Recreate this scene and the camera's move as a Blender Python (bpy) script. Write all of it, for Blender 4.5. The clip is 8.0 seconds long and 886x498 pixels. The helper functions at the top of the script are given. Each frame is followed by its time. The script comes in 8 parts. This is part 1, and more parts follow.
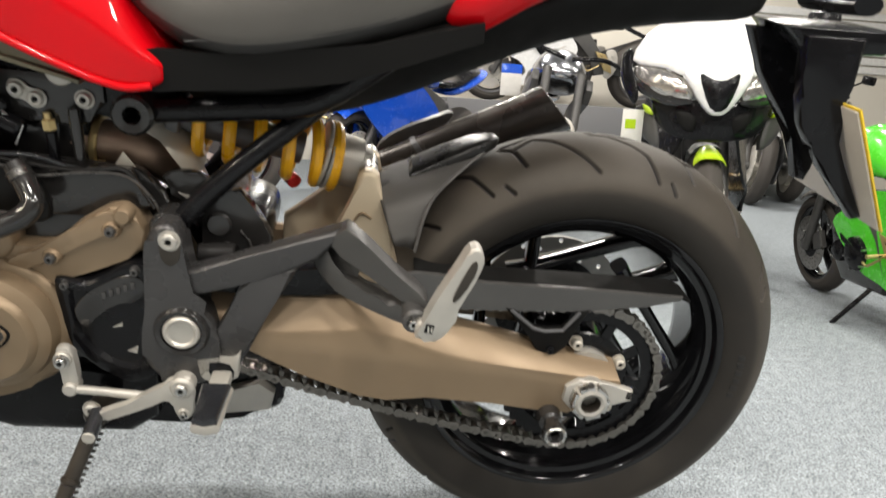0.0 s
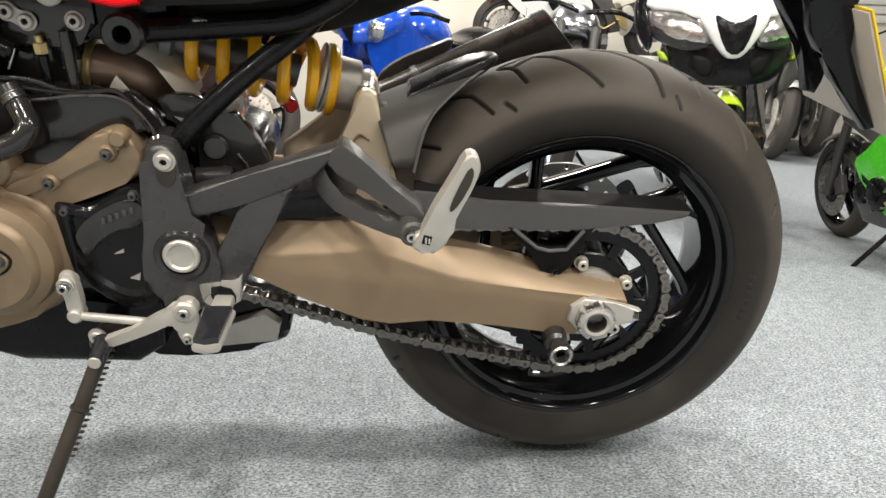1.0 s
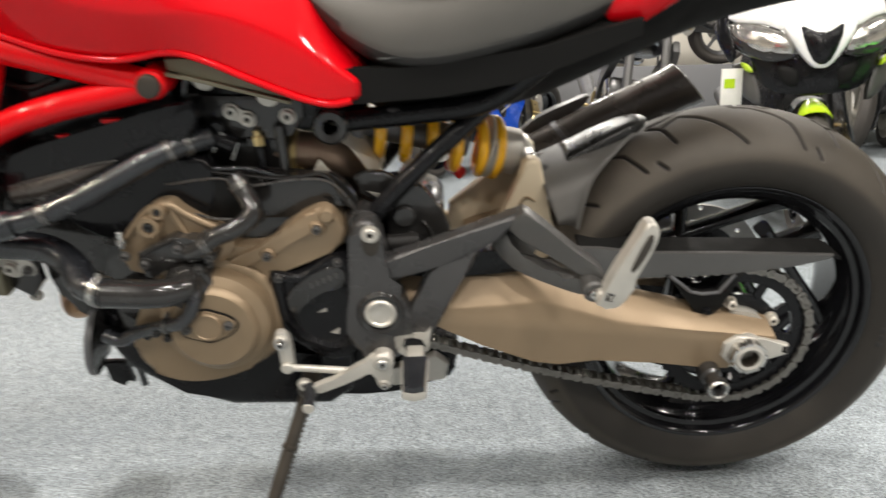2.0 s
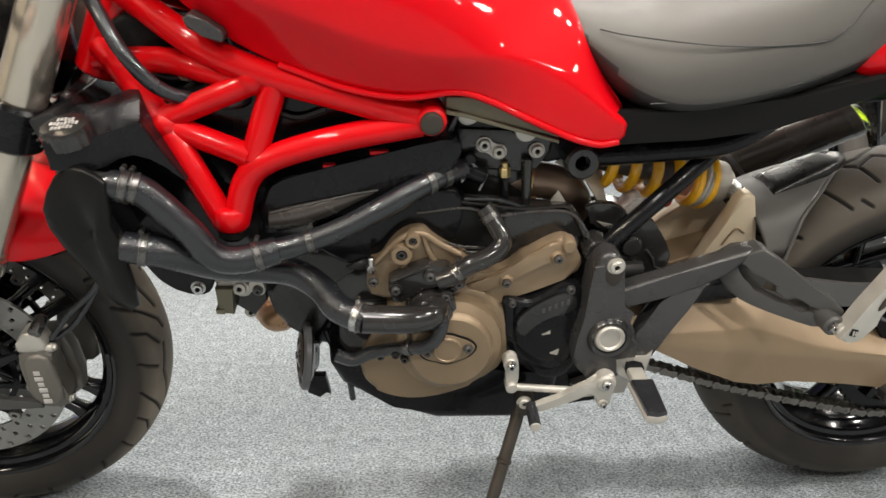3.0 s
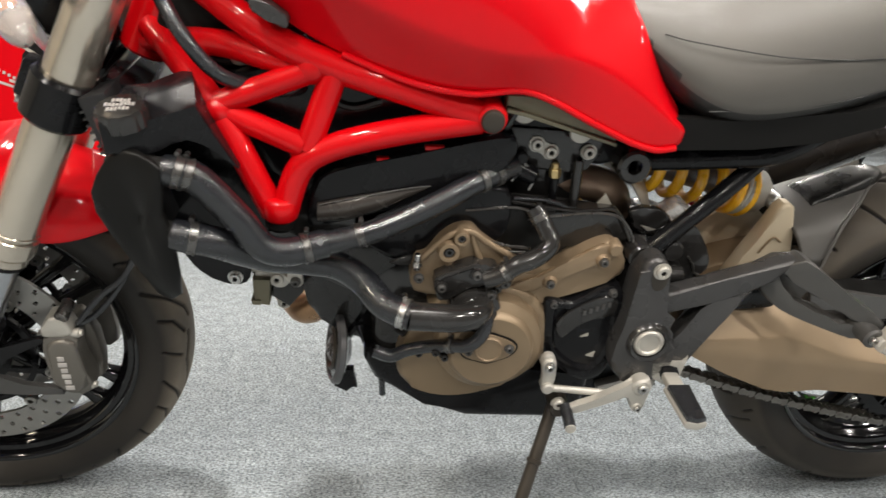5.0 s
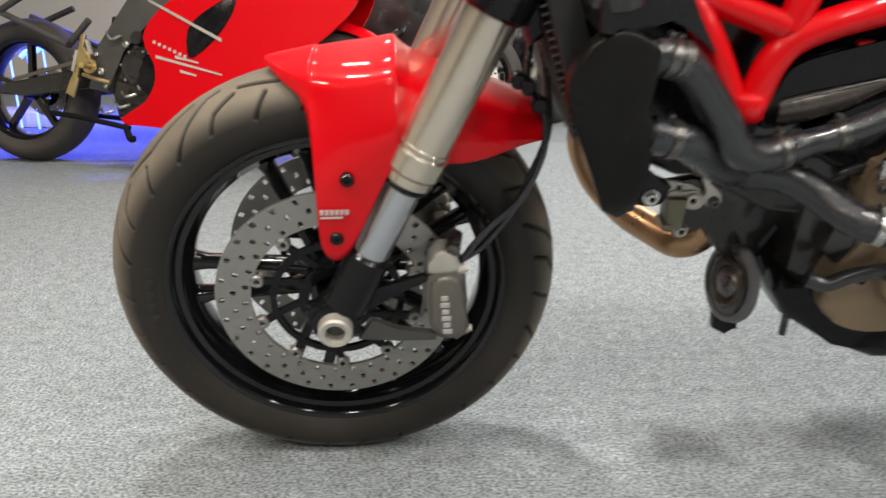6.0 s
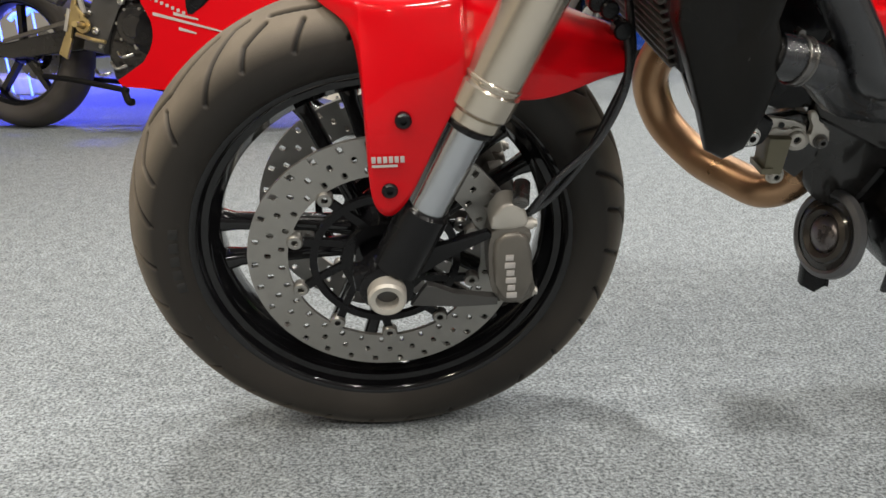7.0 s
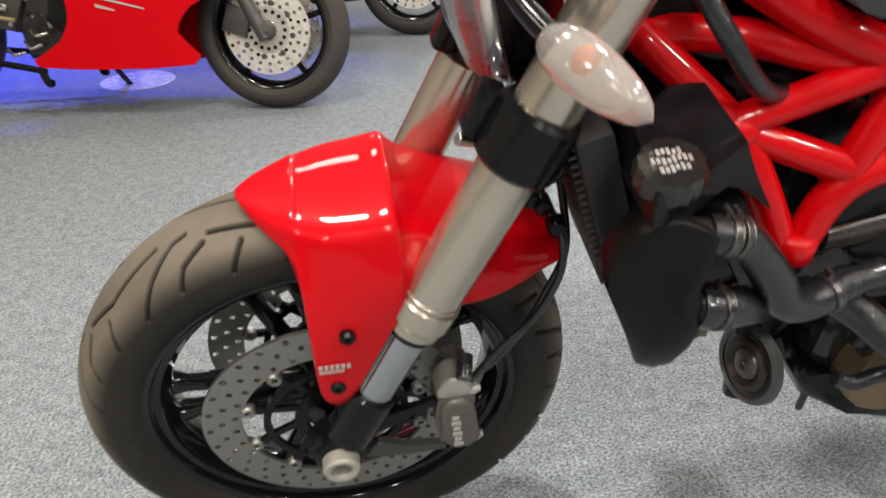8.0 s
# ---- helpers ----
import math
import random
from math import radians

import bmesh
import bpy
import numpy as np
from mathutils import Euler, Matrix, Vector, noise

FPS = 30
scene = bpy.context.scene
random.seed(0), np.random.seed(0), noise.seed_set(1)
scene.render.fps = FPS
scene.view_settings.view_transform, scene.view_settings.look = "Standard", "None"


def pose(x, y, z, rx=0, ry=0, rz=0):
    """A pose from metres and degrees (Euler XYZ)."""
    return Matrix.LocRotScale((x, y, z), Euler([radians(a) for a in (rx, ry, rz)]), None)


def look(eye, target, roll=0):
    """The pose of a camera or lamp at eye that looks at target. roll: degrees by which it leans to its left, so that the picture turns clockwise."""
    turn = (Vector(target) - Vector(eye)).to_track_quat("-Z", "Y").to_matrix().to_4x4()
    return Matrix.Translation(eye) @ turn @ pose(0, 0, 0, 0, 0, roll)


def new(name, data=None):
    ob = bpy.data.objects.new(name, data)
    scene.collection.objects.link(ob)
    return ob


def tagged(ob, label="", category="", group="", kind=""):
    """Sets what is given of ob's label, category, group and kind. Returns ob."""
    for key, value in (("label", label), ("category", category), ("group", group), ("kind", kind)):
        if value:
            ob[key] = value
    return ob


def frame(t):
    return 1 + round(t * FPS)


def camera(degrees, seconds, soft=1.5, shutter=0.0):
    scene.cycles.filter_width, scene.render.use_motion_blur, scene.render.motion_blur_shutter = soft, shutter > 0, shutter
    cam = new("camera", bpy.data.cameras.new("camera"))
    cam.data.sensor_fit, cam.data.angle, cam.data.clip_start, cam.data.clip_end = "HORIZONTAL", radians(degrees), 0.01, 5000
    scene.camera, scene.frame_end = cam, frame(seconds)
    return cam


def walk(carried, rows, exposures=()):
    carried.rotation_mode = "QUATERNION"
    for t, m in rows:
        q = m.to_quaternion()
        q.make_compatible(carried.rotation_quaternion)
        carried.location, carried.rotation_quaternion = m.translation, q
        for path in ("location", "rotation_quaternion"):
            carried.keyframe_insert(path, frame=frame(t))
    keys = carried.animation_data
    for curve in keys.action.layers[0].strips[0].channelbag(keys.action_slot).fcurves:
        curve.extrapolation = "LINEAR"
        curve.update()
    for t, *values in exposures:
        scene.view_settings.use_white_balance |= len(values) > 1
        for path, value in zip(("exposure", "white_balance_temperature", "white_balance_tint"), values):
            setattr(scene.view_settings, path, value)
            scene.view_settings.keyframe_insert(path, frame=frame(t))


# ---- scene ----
cam = camera(61.3, 8.0, shutter=0.3)
PATH = [
    (0, (-0.3, -1.129, 0.616), (-0.089, 0.834, 0.296), 3.3),
    (0.5, (-0.267, -1.128, 0.548), (-0.083, 0.826, 0.162), 2.1),
    (1, (-0.272, -1.131, 0.551), (-0.115, 0.823, 0.155), 1.6),
    (1.5, (-0.275, -1.139, 0.557), (-0.152, 0.817, 0.16), 0.6),
    (2, (-0.428, -1.22, 0.64), (-0.419, 0.741, 0.249), -1.6),
    (2.2, (-0.513, -1.25, 0.669), (-0.544, 0.708, 0.262), -1.8),
    (3.3, (-0.86, -1.224, 0.734), (-0.657, 0.708, 0.259), 1.5),
    (3.5, (-0.86, -1.222, 0.735), (-0.645, 0.707, 0.253), 1.9),
    (4, (-0.874, -1.22, 0.742), (-0.625, 0.702, 0.249), 2.9),
    (4.2, (-0.877, -1.215, 0.743), (-0.625, 0.705, 0.245), 3.2),
    (5.3, (-1.014, -1.196, 0.724), (-0.798, 0.73, 0.23), 3.5),
    (5.5, (-1.113, -1.164, 0.702), (-0.965, 0.762, 0.183), 2.6),
    (6, (-1.377, -1.07, 0.605), (-1.3, 0.857, 0.076), 0.3),
    (6.5, (-1.449, -0.966, 0.564), (-1.381, 0.95, -0.008), -0.6),
    (7, (-1.448, -0.959, 0.56), (-1.365, 0.942, -0.055), -0.7),
    (7.5, (-1.426, -0.98, 0.718), (-1.324, 0.878, -0.016), -1.3),
    (8, (-1.428, -0.866, 0.867), (-1.222, 0.913, -0.023), -1.9),
]
walk(cam, [(t, pose(0, 0, 0, -1.9) @ look(eye, target, roll)) for t, eye, target, roll in PATH], [(0.0, 0.13), (0.5, 0.22), (2.2, 0.20), (3.4, 0.10), (5.4, 0.06), (6.6, -0.14), (8.0, -0.24)])

# ---- world and light ----
world = bpy.data.worlds.new("showroom_air")
scene.world = world
world.use_nodes = True
world.node_tree.nodes["Background"].inputs[0].default_value = (0.85, 0.9, 1.0, 1)
world.node_tree.nodes["Background"].inputs[1].default_value = 0.02


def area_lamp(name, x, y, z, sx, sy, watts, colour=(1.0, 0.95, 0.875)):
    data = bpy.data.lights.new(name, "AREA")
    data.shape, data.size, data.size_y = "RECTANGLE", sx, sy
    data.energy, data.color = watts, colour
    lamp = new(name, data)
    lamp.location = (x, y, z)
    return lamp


# Assumed lamp grid, out of view; strengths and warm tint are set as fill.
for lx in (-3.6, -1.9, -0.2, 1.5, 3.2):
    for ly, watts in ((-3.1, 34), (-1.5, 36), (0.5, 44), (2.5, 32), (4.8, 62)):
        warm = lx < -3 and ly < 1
        area_lamp("unseen_ceiling_lamp", lx, ly, 2.93, 0.24, 0.24, {(1.5, -3.1): 1.35, (1.5, -1.5): 1.35, (1.5, 0.5): 0.7, (-3.6, 0.5): 0.4, (3.2, -1.5): 1.5}.get((lx, ly), 1.0) * (1.45 if warm else 1.0) * watts * ((0.10 if lx < -3 else 0.16) if lx < -1 and ly > 2 else 0.5 if lx > 3 else 1.0), (1.0, 0.88, 0.70) if warm else (1.0, 0.95, 0.875))
for bx in (-3.9, -2.75):
    blue = bpy.data.lights.new("blue_spot", "SPOT")
    blue.energy, blue.color, blue.spot_size, blue.spot_blend, blue.shadow_soft_size = 650, (0.025, 0.045, 1.0), radians(56), 0.35, 0.30
    new("blue_spot", blue).matrix_world = look((bx - 0.2, 4.3, 2.3), (bx + 0.1, 3.45, 0.0))


# ---- materials ----
def mat(name, colour, rough=0.5, metal=0.0, var=0.12, scale=30.0, bump=0.0, bscale=400.0, coat=0.0, rvar=0.1, spec=0.5):
    m = bpy.data.materials.new(name)
    m.use_nodes = True
    n, k = m.node_tree.nodes, m.node_tree.links
    b = n["Principled BSDF"]
    b.inputs["Metallic"].default_value = metal
    b.inputs["Coat Weight"].default_value = coat
    b.inputs["Coat Roughness"].default_value = 0.04
    b.inputs["Specular IOR Level"].default_value = spec
    co = n.new("ShaderNodeTexCoord")
    a = n.new("ShaderNodeTexNoise")
    a.inputs["Scale"].default_value, a.inputs["Detail"].default_value = scale, 6.0
    k.new(co.outputs["Object"], a.inputs["Vector"])
    mix = n.new("ShaderNodeMix")
    mix.data_type = "RGBA"
    lo = [max(0.0, c * (1 - var)) for c in colour]
    hi = [min(1.0, c * (1 + var)) for c in colour]
    mix.inputs[6].default_value, mix.inputs[7].default_value = (*lo, 1), (*hi, 1)
    k.new(a.outputs["Fac"], mix.inputs[0])
    k.new(mix.outputs[2], b.inputs["Base Color"])
    r = n.new("ShaderNodeMapRange")
    r.inputs["From Min"].default_value, r.inputs["From Max"].default_value = 0.3, 0.7
    r.inputs["To Min"].default_value, r.inputs["To Max"].default_value = max(0.02, rough - rvar), min(1.0, rough + rvar)
    k.new(a.outputs["Fac"], r.inputs["Value"])
    k.new(r.outputs["Result"], b.inputs["Roughness"])
    if bump:
        f = n.new("ShaderNodeTexNoise")
        f.inputs["Scale"].default_value, f.inputs["Detail"].default_value = bscale, 3.0
        k.new(co.outputs["Object"], f.inputs["Vector"])
        u = n.new("ShaderNodeBump")
        u.inputs["Strength"].default_value, u.inputs["Distance"].default_value = bump, 0.001
        k.new(f.outputs["Fac"], u.inputs["Height"])
        k.new(u.outputs["Normal"], b.inputs["Normal"])
    return m


def carpet_material():
    m = mat("carpet_grey", (0.222, 0.244, 0.261), 0.95, var=0.45, scale=38.0, rvar=0.03, spec=0.1)
    n, k = m.node_tree.nodes, m.node_tree.links
    b = n["Principled BSDF"]
    co = [x for x in n if x.type == "TEX_COORD"][0]
    base = [x for x in n if x.type == "MIX"][0]
    # looped pile: strands a few millimetres long, lying mostly one way, in light and dark yarn
    mp = n.new("ShaderNodeMapping")
    mp.inputs["Scale"].default_value = (1.0, 1.35, 1.0)
    k.new(co.outputs["Object"], mp.inputs["Vector"])
    yarn = n.new("ShaderNodeTexNoise")
    yarn.inputs["Scale"].default_value, yarn.inputs["Detail"].default_value, yarn.inputs["Roughness"].default_value = 175.0, 4.0, 0.85
    k.new(mp.outputs["Vector"], yarn.inputs["Vector"])
    ramp = n.new("ShaderNodeValToRGB")
    ramp.color_ramp.elements[0].position, ramp.color_ramp.elements[0].color = 0.39, (0.28, 0.285, 0.30, 1)
    ramp.color_ramp.elements[1].position, ramp.color_ramp.elements[1].color = 0.62, (1.88, 1.88, 1.86, 1)
    k.new(yarn.outputs["Fac"], ramp.inputs["Fac"])
    mul = n.new("ShaderNodeMix")
    mul.data_type, mul.blend_type = "RGBA", "MULTIPLY"
    mul.inputs[0].default_value = 1.0
    k.new(base.outputs[2], mul.inputs[6])
    k.new(ramp.outputs["Color"], mul.inputs[7])
    k.new(mul.outputs[2], b.inputs["Base Color"])
    u = n.new("ShaderNodeBump")
    u.inputs["Strength"].default_value, u.inputs["Distance"].default_value = 0.45, 0.002
    k.new(yarn.outputs["Fac"], u.inputs["Height"])
    k.new(u.outputs["Normal"], b.inputs["Normal"])
    return m


CARPET = carpet_material()
WALL = mat("cream_wall_paint", (0.74, 0.70, 0.62), 0.8, var=0.04, scale=2.0, bump=0.1, bscale=120)
WALL_GREY = mat("grey_wall_paint", (0.13, 0.13, 0.135), 0.7, var=0.05, scale=2.0)
CEILING = mat("dark_ceiling_paint", (0.22, 0.22, 0.22), 0.9, var=0.03, scale=2.0)
RED = mat("red_gloss_paint", (0.60, 0.001, 0.006), 0.40, var=0.05, scale=8, coat=0.45, rvar=0.03, spec=0.06)
FRAME_RED = mat("red_frame_enamel", (0.55, 0.001, 0.004), 0.38, var=0.06, scale=12, coat=0.45, rvar=0.05, bump=0.08, bscale=110, spec=0.1)
RUBBER = mat("tyre_rubber", (0.052, 0.046, 0.041), 0.72, var=0.35, scale=9, bump=0.25, bscale=700, rvar=0.12, spec=0.4)


def tyre_material():
    """Black rubber, dusty on the tread, near-black in the grooves; the tyre meshes carry both as named values."""
    m = mat("tread_rubber", (0.014, 0.0128, 0.0118), 0.58, var=0.3, scale=6, bump=0.25, bscale=700, rvar=0.1, spec=0.28)
    n, k = m.node_tree.nodes, m.node_tree.links
    b = n["Principled BSDF"]
    base = [x for x in n if x.type == "MIX"][0]
    noise_ = [x for x in n if x.type == "TEX_NOISE"][0]
    dust, groove = n.new("ShaderNodeAttribute"), n.new("ShaderNodeAttribute")
    dust.attribute_name, groove.attribute_name = "dust", "groove"
    f = n.new("ShaderNodeMath")
    f.operation = "MULTIPLY"
    r = n.new("ShaderNodeMapRange")
    r.inputs["From Min"].default_value, r.inputs["From Max"].default_value, r.inputs["To Min"].default_value = 0.34, 0.66, 0.40
    k.new(noise_.outputs["Fac"], r.inputs["Value"])
    k.new(r.outputs["Result"], f.inputs[0])
    k.new(dust.outputs["Fac"], f.inputs[1])
    a, c = n.new("ShaderNodeMix"), n.new("ShaderNodeMix")
    a.data_type = c.data_type = "RGBA"
    k.new(f.outputs[0], a.inputs[0])
    k.new(base.outputs[2], a.inputs[6])
    a.inputs[7].default_value = (0.205, 0.172, 0.134, 1)
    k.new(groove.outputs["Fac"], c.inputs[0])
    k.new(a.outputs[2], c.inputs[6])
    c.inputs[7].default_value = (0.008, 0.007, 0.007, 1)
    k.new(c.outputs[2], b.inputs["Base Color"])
    return m


TREAD = tyre_material()
RIM = mat("black_gloss_rim", (0.006, 0.006, 0.007), 0.12, var=0.2, scale=15, coat=0.35, rvar=0.04, spec=0.35)
BLACK = mat("black_satin_plastic", (0.0065, 0.0065, 0.0075), 0.22, var=0.25, scale=25, bump=0.04, bscale=900, spec=0.20, coat=0.10)
MATT = mat("matt_black_plastic", (0.007, 0.0068, 0.0066), 0.60, var=0.25, scale=25, bump=0.1, bscale=900, spec=0.13)
GLOSS = mat("black_engine_enamel", (0.019, 0.018, 0.0175), 0.18, var=0.3, scale=20, bump=0.10, bscale=200, coat=0.45, spec=0.36)
HOSE = mat("black_rubber_hose", (0.013, 0.014, 0.017), 0.22, var=0.3, scale=40, bump=0.75, bscale=620, rvar=0.08, spec=0.5, coat=0.45)
GREY = mat("dark_grey_cast_metal", (0.080, 0.078, 0.076), 0.42, metal=0.35, var=0.15, scale=30, bump=0.25, bscale=900)
OLIVE = mat("olive_cast_metal", (0.17, 0.155, 0.105), 0.45, metal=0.4, var=0.15, scale=30, bump=0.2, bscale=700)
PEG_GREY = mat("satin_grey_cast_bracket", (0.062, 0.060, 0.060), 0.30, metal=0.45, var=0.15, scale=30, bump=0.22, bscale=900)
GREY_LIGHT = mat("grey_cast_bracket", (0.125, 0.125, 0.13), 0.42, metal=0.5, var=0.12, scale=30, bump=0.2, bscale=900)
BRONZE = mat("bronze_painted_casting", (0.262, 0.190, 0.120), 0.44, metal=0.42, var=0.10, scale=18, bump=0.2, bscale=900)
BRONZE_DARK = mat("bronze_crankcase_paint", (0.25, 0.182, 0.114), 0.46, metal=0.42, var=0.15, scale=18, bump=0.25, bscale=700)
STEEL = mat("bare_steel", (0.55, 0.54, 0.52), 0.30, metal=1.0, var=0.12, scale=60)
CALIPER = mat("caliper_anodised_grey", (0.16, 0.148, 0.13), 0.45, metal=0.5, var=0.12, scale=40, bump=0.15, bscale=900)
ALLOY = mat("cast_alloy", (0.50, 0.475, 0.43), 0.42, metal=0.45, var=0.15, scale=40, bump=0.15, bscale=700)
DISC = mat("brushed_brake_disc", (0.34, 0.33, 0.31), 0.40, metal=0.85, var=0.12, scale=90)
# The grey is tinted warm for the warm light it reflects.
FORK = mat("grey_anodised_fork", (0.58, 0.52, 0.44), 0.22, metal=0.85, var=0.05, scale=12, rvar=0.04)
CHROME = mat("fork_stanchion", (0.50, 0.515, 0.545), 0.22, metal=1.0, var=0.05, scale=20, rvar=0.05)
CHAIN = mat("oiled_chain_steel", (0.22, 0.205, 0.185), 0.36, metal=0.9, var=0.35, scale=120)
YELLOW = mat("yellow_spring_enamel", (0.92, 0.46, 0.010), 0.33, var=0.08, scale=30, coat=0.4)
SEAT = mat("grey_seat_vinyl", (0.100, 0.094, 0.086), 0.58, var=0.14, scale=14, bump=0.40, bscale=1200, spec=0.36)
SATIN = mat("satin_black_exhaust_coating", (0.075, 0.066, 0.060), 0.26, metal=0.45, var=0.3, scale=20, bump=0.06, bscale=600, coat=0.25)
# Swingarm bronze made paler: light falling on the tower is in its colour.
BRONZE_LIT = mat("lit_bronze_casting", (0.60, 0.50, 0.36), 0.44, metal=0.25, var=0.10, scale=18, bump=0.2, bscale=900)
STAND = mat("worn_stand_enamel", (0.050, 0.042, 0.034), 0.38, metal=0.45, var=0.3, scale=25, bump=0.15, bscale=500)
SEAT_BASE_SHADED = mat("shaded_seat_base_vinyl", (0.020, 0.019, 0.018), 0.45, var=0.15, scale=14, bump=0.3, bscale=1200)
HUGGER = mat("grey_hugger_plastic", (0.098, 0.093, 0.088), 0.45, metal=0.15, var=0.12, scale=25, bump=0.2, bscale=900)
COVER = mat("satin_black_cover_plastic", (0.0065, 0.0063, 0.006), 0.36, var=0.25, scale=22, bump=0.10, bscale=900, spec=0.17)
COWL_BLACK = mat("black_satin_cowl_plastic", (0.012, 0.0115, 0.011), 0.28, var=0.2, scale=22, bump=0.1, bscale=900, spec=0.5)
SHIELD = mat("pale_heat_shield", (0.60, 0.56, 0.49), 0.45, metal=0.6, var=0.15, scale=30)
HEADER = mat("heat_tinted_exhaust", (0.42, 0.255, 0.145), 0.34, metal=0.85, var=0.45, scale=14)
CLEAR = mat("clear_lens", (0.88, 0.81, 0.77), 0.10, var=0.05, coat=0.6)
CLEAR.node_tree.nodes["Principled BSDF"].inputs["Transmission Weight"].default_value = 0.75
LENS = mat("headlamp_lens", (0.84, 0.84, 0.86), 0.06, var=0.05, coat=0.5)
LENS.node_tree.nodes["Principled BSDF"].inputs["Transmission Weight"].default_value = 0.88
ORANGE = mat("orange_bulb", (0.75, 0.22, 0.04), 0.3)
PLATE = mat("plate_back", (0.55, 0.50, 0.43), 0.5, var=0.1)
PLATE_Y = mat("plate_yellow", (0.75, 0.52, 0.03), 0.45)
WHITE = mat("white_gloss_paint", (0.78, 0.78, 0.77), 0.25, var=0.03, coat=0.8)
SILVER_TXT = mat("silver_decal", (0.55, 0.52, 0.50), 0.4, metal=0.3)
GREEN = mat("green_gloss_paint", (0.07, 0.55, 0.02), 0.25, var=0.06, coat=0.8)
LIME = mat("lime_accent", (0.42, 0.60, 0.02), 0.3)
BLUE = mat("blue_gloss_paint", (0.01, 0.09, 0.62), 0.22, var=0.08, coat=0.8)
LAMP = mat("faceted_lamp_reflector", (0.52, 0.50, 0.47), 0.16, metal=0.85, var=0.5, scale=45, bump=1.0, bscale=70)
PRICE = mat("price_card", (0.72, 0.70, 0.66), 0.5)
BRIGHT_DISC = mat("bright_brake_disc", (0.72, 0.69, 0.63), 0.42, metal=0.55, var=0.1, scale=60)
GOLD = mat("gold_anodised", (0.55, 0.42, 0.20), 0.35, metal=0.8)
PIPE = mat("dark_heat_tinted_pipe", (0.26, 0.18, 0.13), 0.38, metal=0.6, var=0.4, scale=16)
HORN = mat("heat_tinted_horn_steel", (0.15, 0.135, 0.135), 0.30, metal=0.8, var=0.5, scale=50)
RED_KNOB = mat("red_anodised", (0.6, 0.02, 0.02), 0.3, metal=0.4)
CLAMP = mat("dull_clamp_steel", (0.16, 0.155, 0.15), 0.30, metal=0.9, var=0.3, scale=60)
FIN = mat("radiator_fin", (0.03, 0.03, 0.032), 0.45, metal=0.5)


# ---- building helpers ----
def part(name, bm, material, parent=None, label="", smooth=35, sub=0):
    me = bpy.data.meshes.new(name)
    bmesh.ops.recalc_face_normals(bm, faces=bm.faces)
    bm.to_mesh(me)
    bm.free()
    me.materials.append(material)
    me.polygons.foreach_set("use_smooth", [True] * len(me.polygons))
    if smooth < 180:
        me.set_sharp_from_angle(angle=radians(smooth))
    ob = new(name, me)
    if parent:
        ob.parent = parent
    if label:
        tagged(ob, label)
    if sub:
        s = ob.modifiers.new("Subdivision", "SUBSURF")
        s.levels = s.render_levels = sub
    return ob


def V(*a):
    return Vector(a)


def curve(pts, n=8):
    """A smooth line through the points."""
    p = [Vector(q) for q in pts]
    p = [p[0] * 2 - p[1]] + p + [p[-1] * 2 - p[-2]]
    out = []
    for i in range(1, len(p) - 2):
        a, b, c, d = p[i - 1:i + 3]
        for j in range(n):
            t = j / n
            out.append(0.5 * (2 * b + (c - a) * t + (2 * a - 5 * b + 4 * c - d) * t * t + (3 * b - a - 3 * c + d) * t ** 3))
    return out + [p[-2]]


def tube(bm, pts, r, seg=14, n=8, straight=False, hollow=0.0):
    """A round tube along the points; r may be a number or one radius for each end."""
    line = [Vector(q) for q in pts] if straight else curve(pts, n)
    m = len(line)
    rr = [r[0] + (r[1] - r[0]) * i / (m - 1) for i in range(m)] if isinstance(r, tuple) else [r] * m
    way = (line[1] - line[0]).normalized()
    side = way.orthogonal().normalized()
    rings = []
    for i in range(m):
        w = (line[min(i + 1, m - 1)] - line[max(i - 1, 0)]).normalized()
        side = (side - w * side.dot(w)).normalized()
        up = w.cross(side)
        rings.append([bm.verts.new(line[i] + (side * math.cos(a) + up * math.sin(a)) * rr[i]) for a in [2 * math.pi * k / seg for k in range(seg)]])
    for a, b in zip(rings, rings[1:]):
        for k in range(seg):
            bm.faces.new((a[k], a[(k + 1) % seg], b[(k + 1) % seg], b[k]))
    bm.faces.new(rings[0][::-1])
    bm.faces.new(rings[-1])
    return bm


def loft(bm, rings, caps=True):
    vs = [[bm.verts.new(p) for p in ring] for ring in rings]
    n = len(vs[0])
    for a, b in zip(vs, vs[1:]):
        for k in range(n):
            bm.faces.new((a[k], a[(k + 1) % n], b[(k + 1) % n], b[k]))
    if caps:
        bm.faces.new(vs[0][::-1])
        bm.faces.new(vs[-1])
    return bm


def slab(bm, poly, y0, y1, bev=0.004, seg=2):
    """A plate with the outline poly (x, z) from y0 to y1, its edges rounded."""
    a = [bm.verts.new((x, y0, z)) for x, z in poly]
    b = [bm.verts.new((x, y1, z)) for x, z in poly]
    n = len(a)
    fs = [bm.faces.new(a), bm.faces.new(b[::-1])]
    fs += [bm.faces.new((a[k], b[k], b[(k + 1) % n], a[(k + 1) % n])) for k in range(n)]
    if bev:
        es = list({e for f in fs[:2] for e in f.edges})
        bmesh.ops.bevel(bm, geom=es, offset=bev, segments=seg, affect="EDGES", profile=0.5, clamp_overlap=True)
    return bm


def dome(bm, poly, steps):
    """A cover: the outline poly (x, z) drawn in towards its middle at each step (y, scale)."""
    cx, cz = sum(p[0] for p in poly) / len(poly), sum(p[1] for p in poly) / len(poly)
    return loft(bm, [[V(cx + (x - cx) * s, y, cz + (z - cz) * s) for x, z in poly] for y, s in steps])


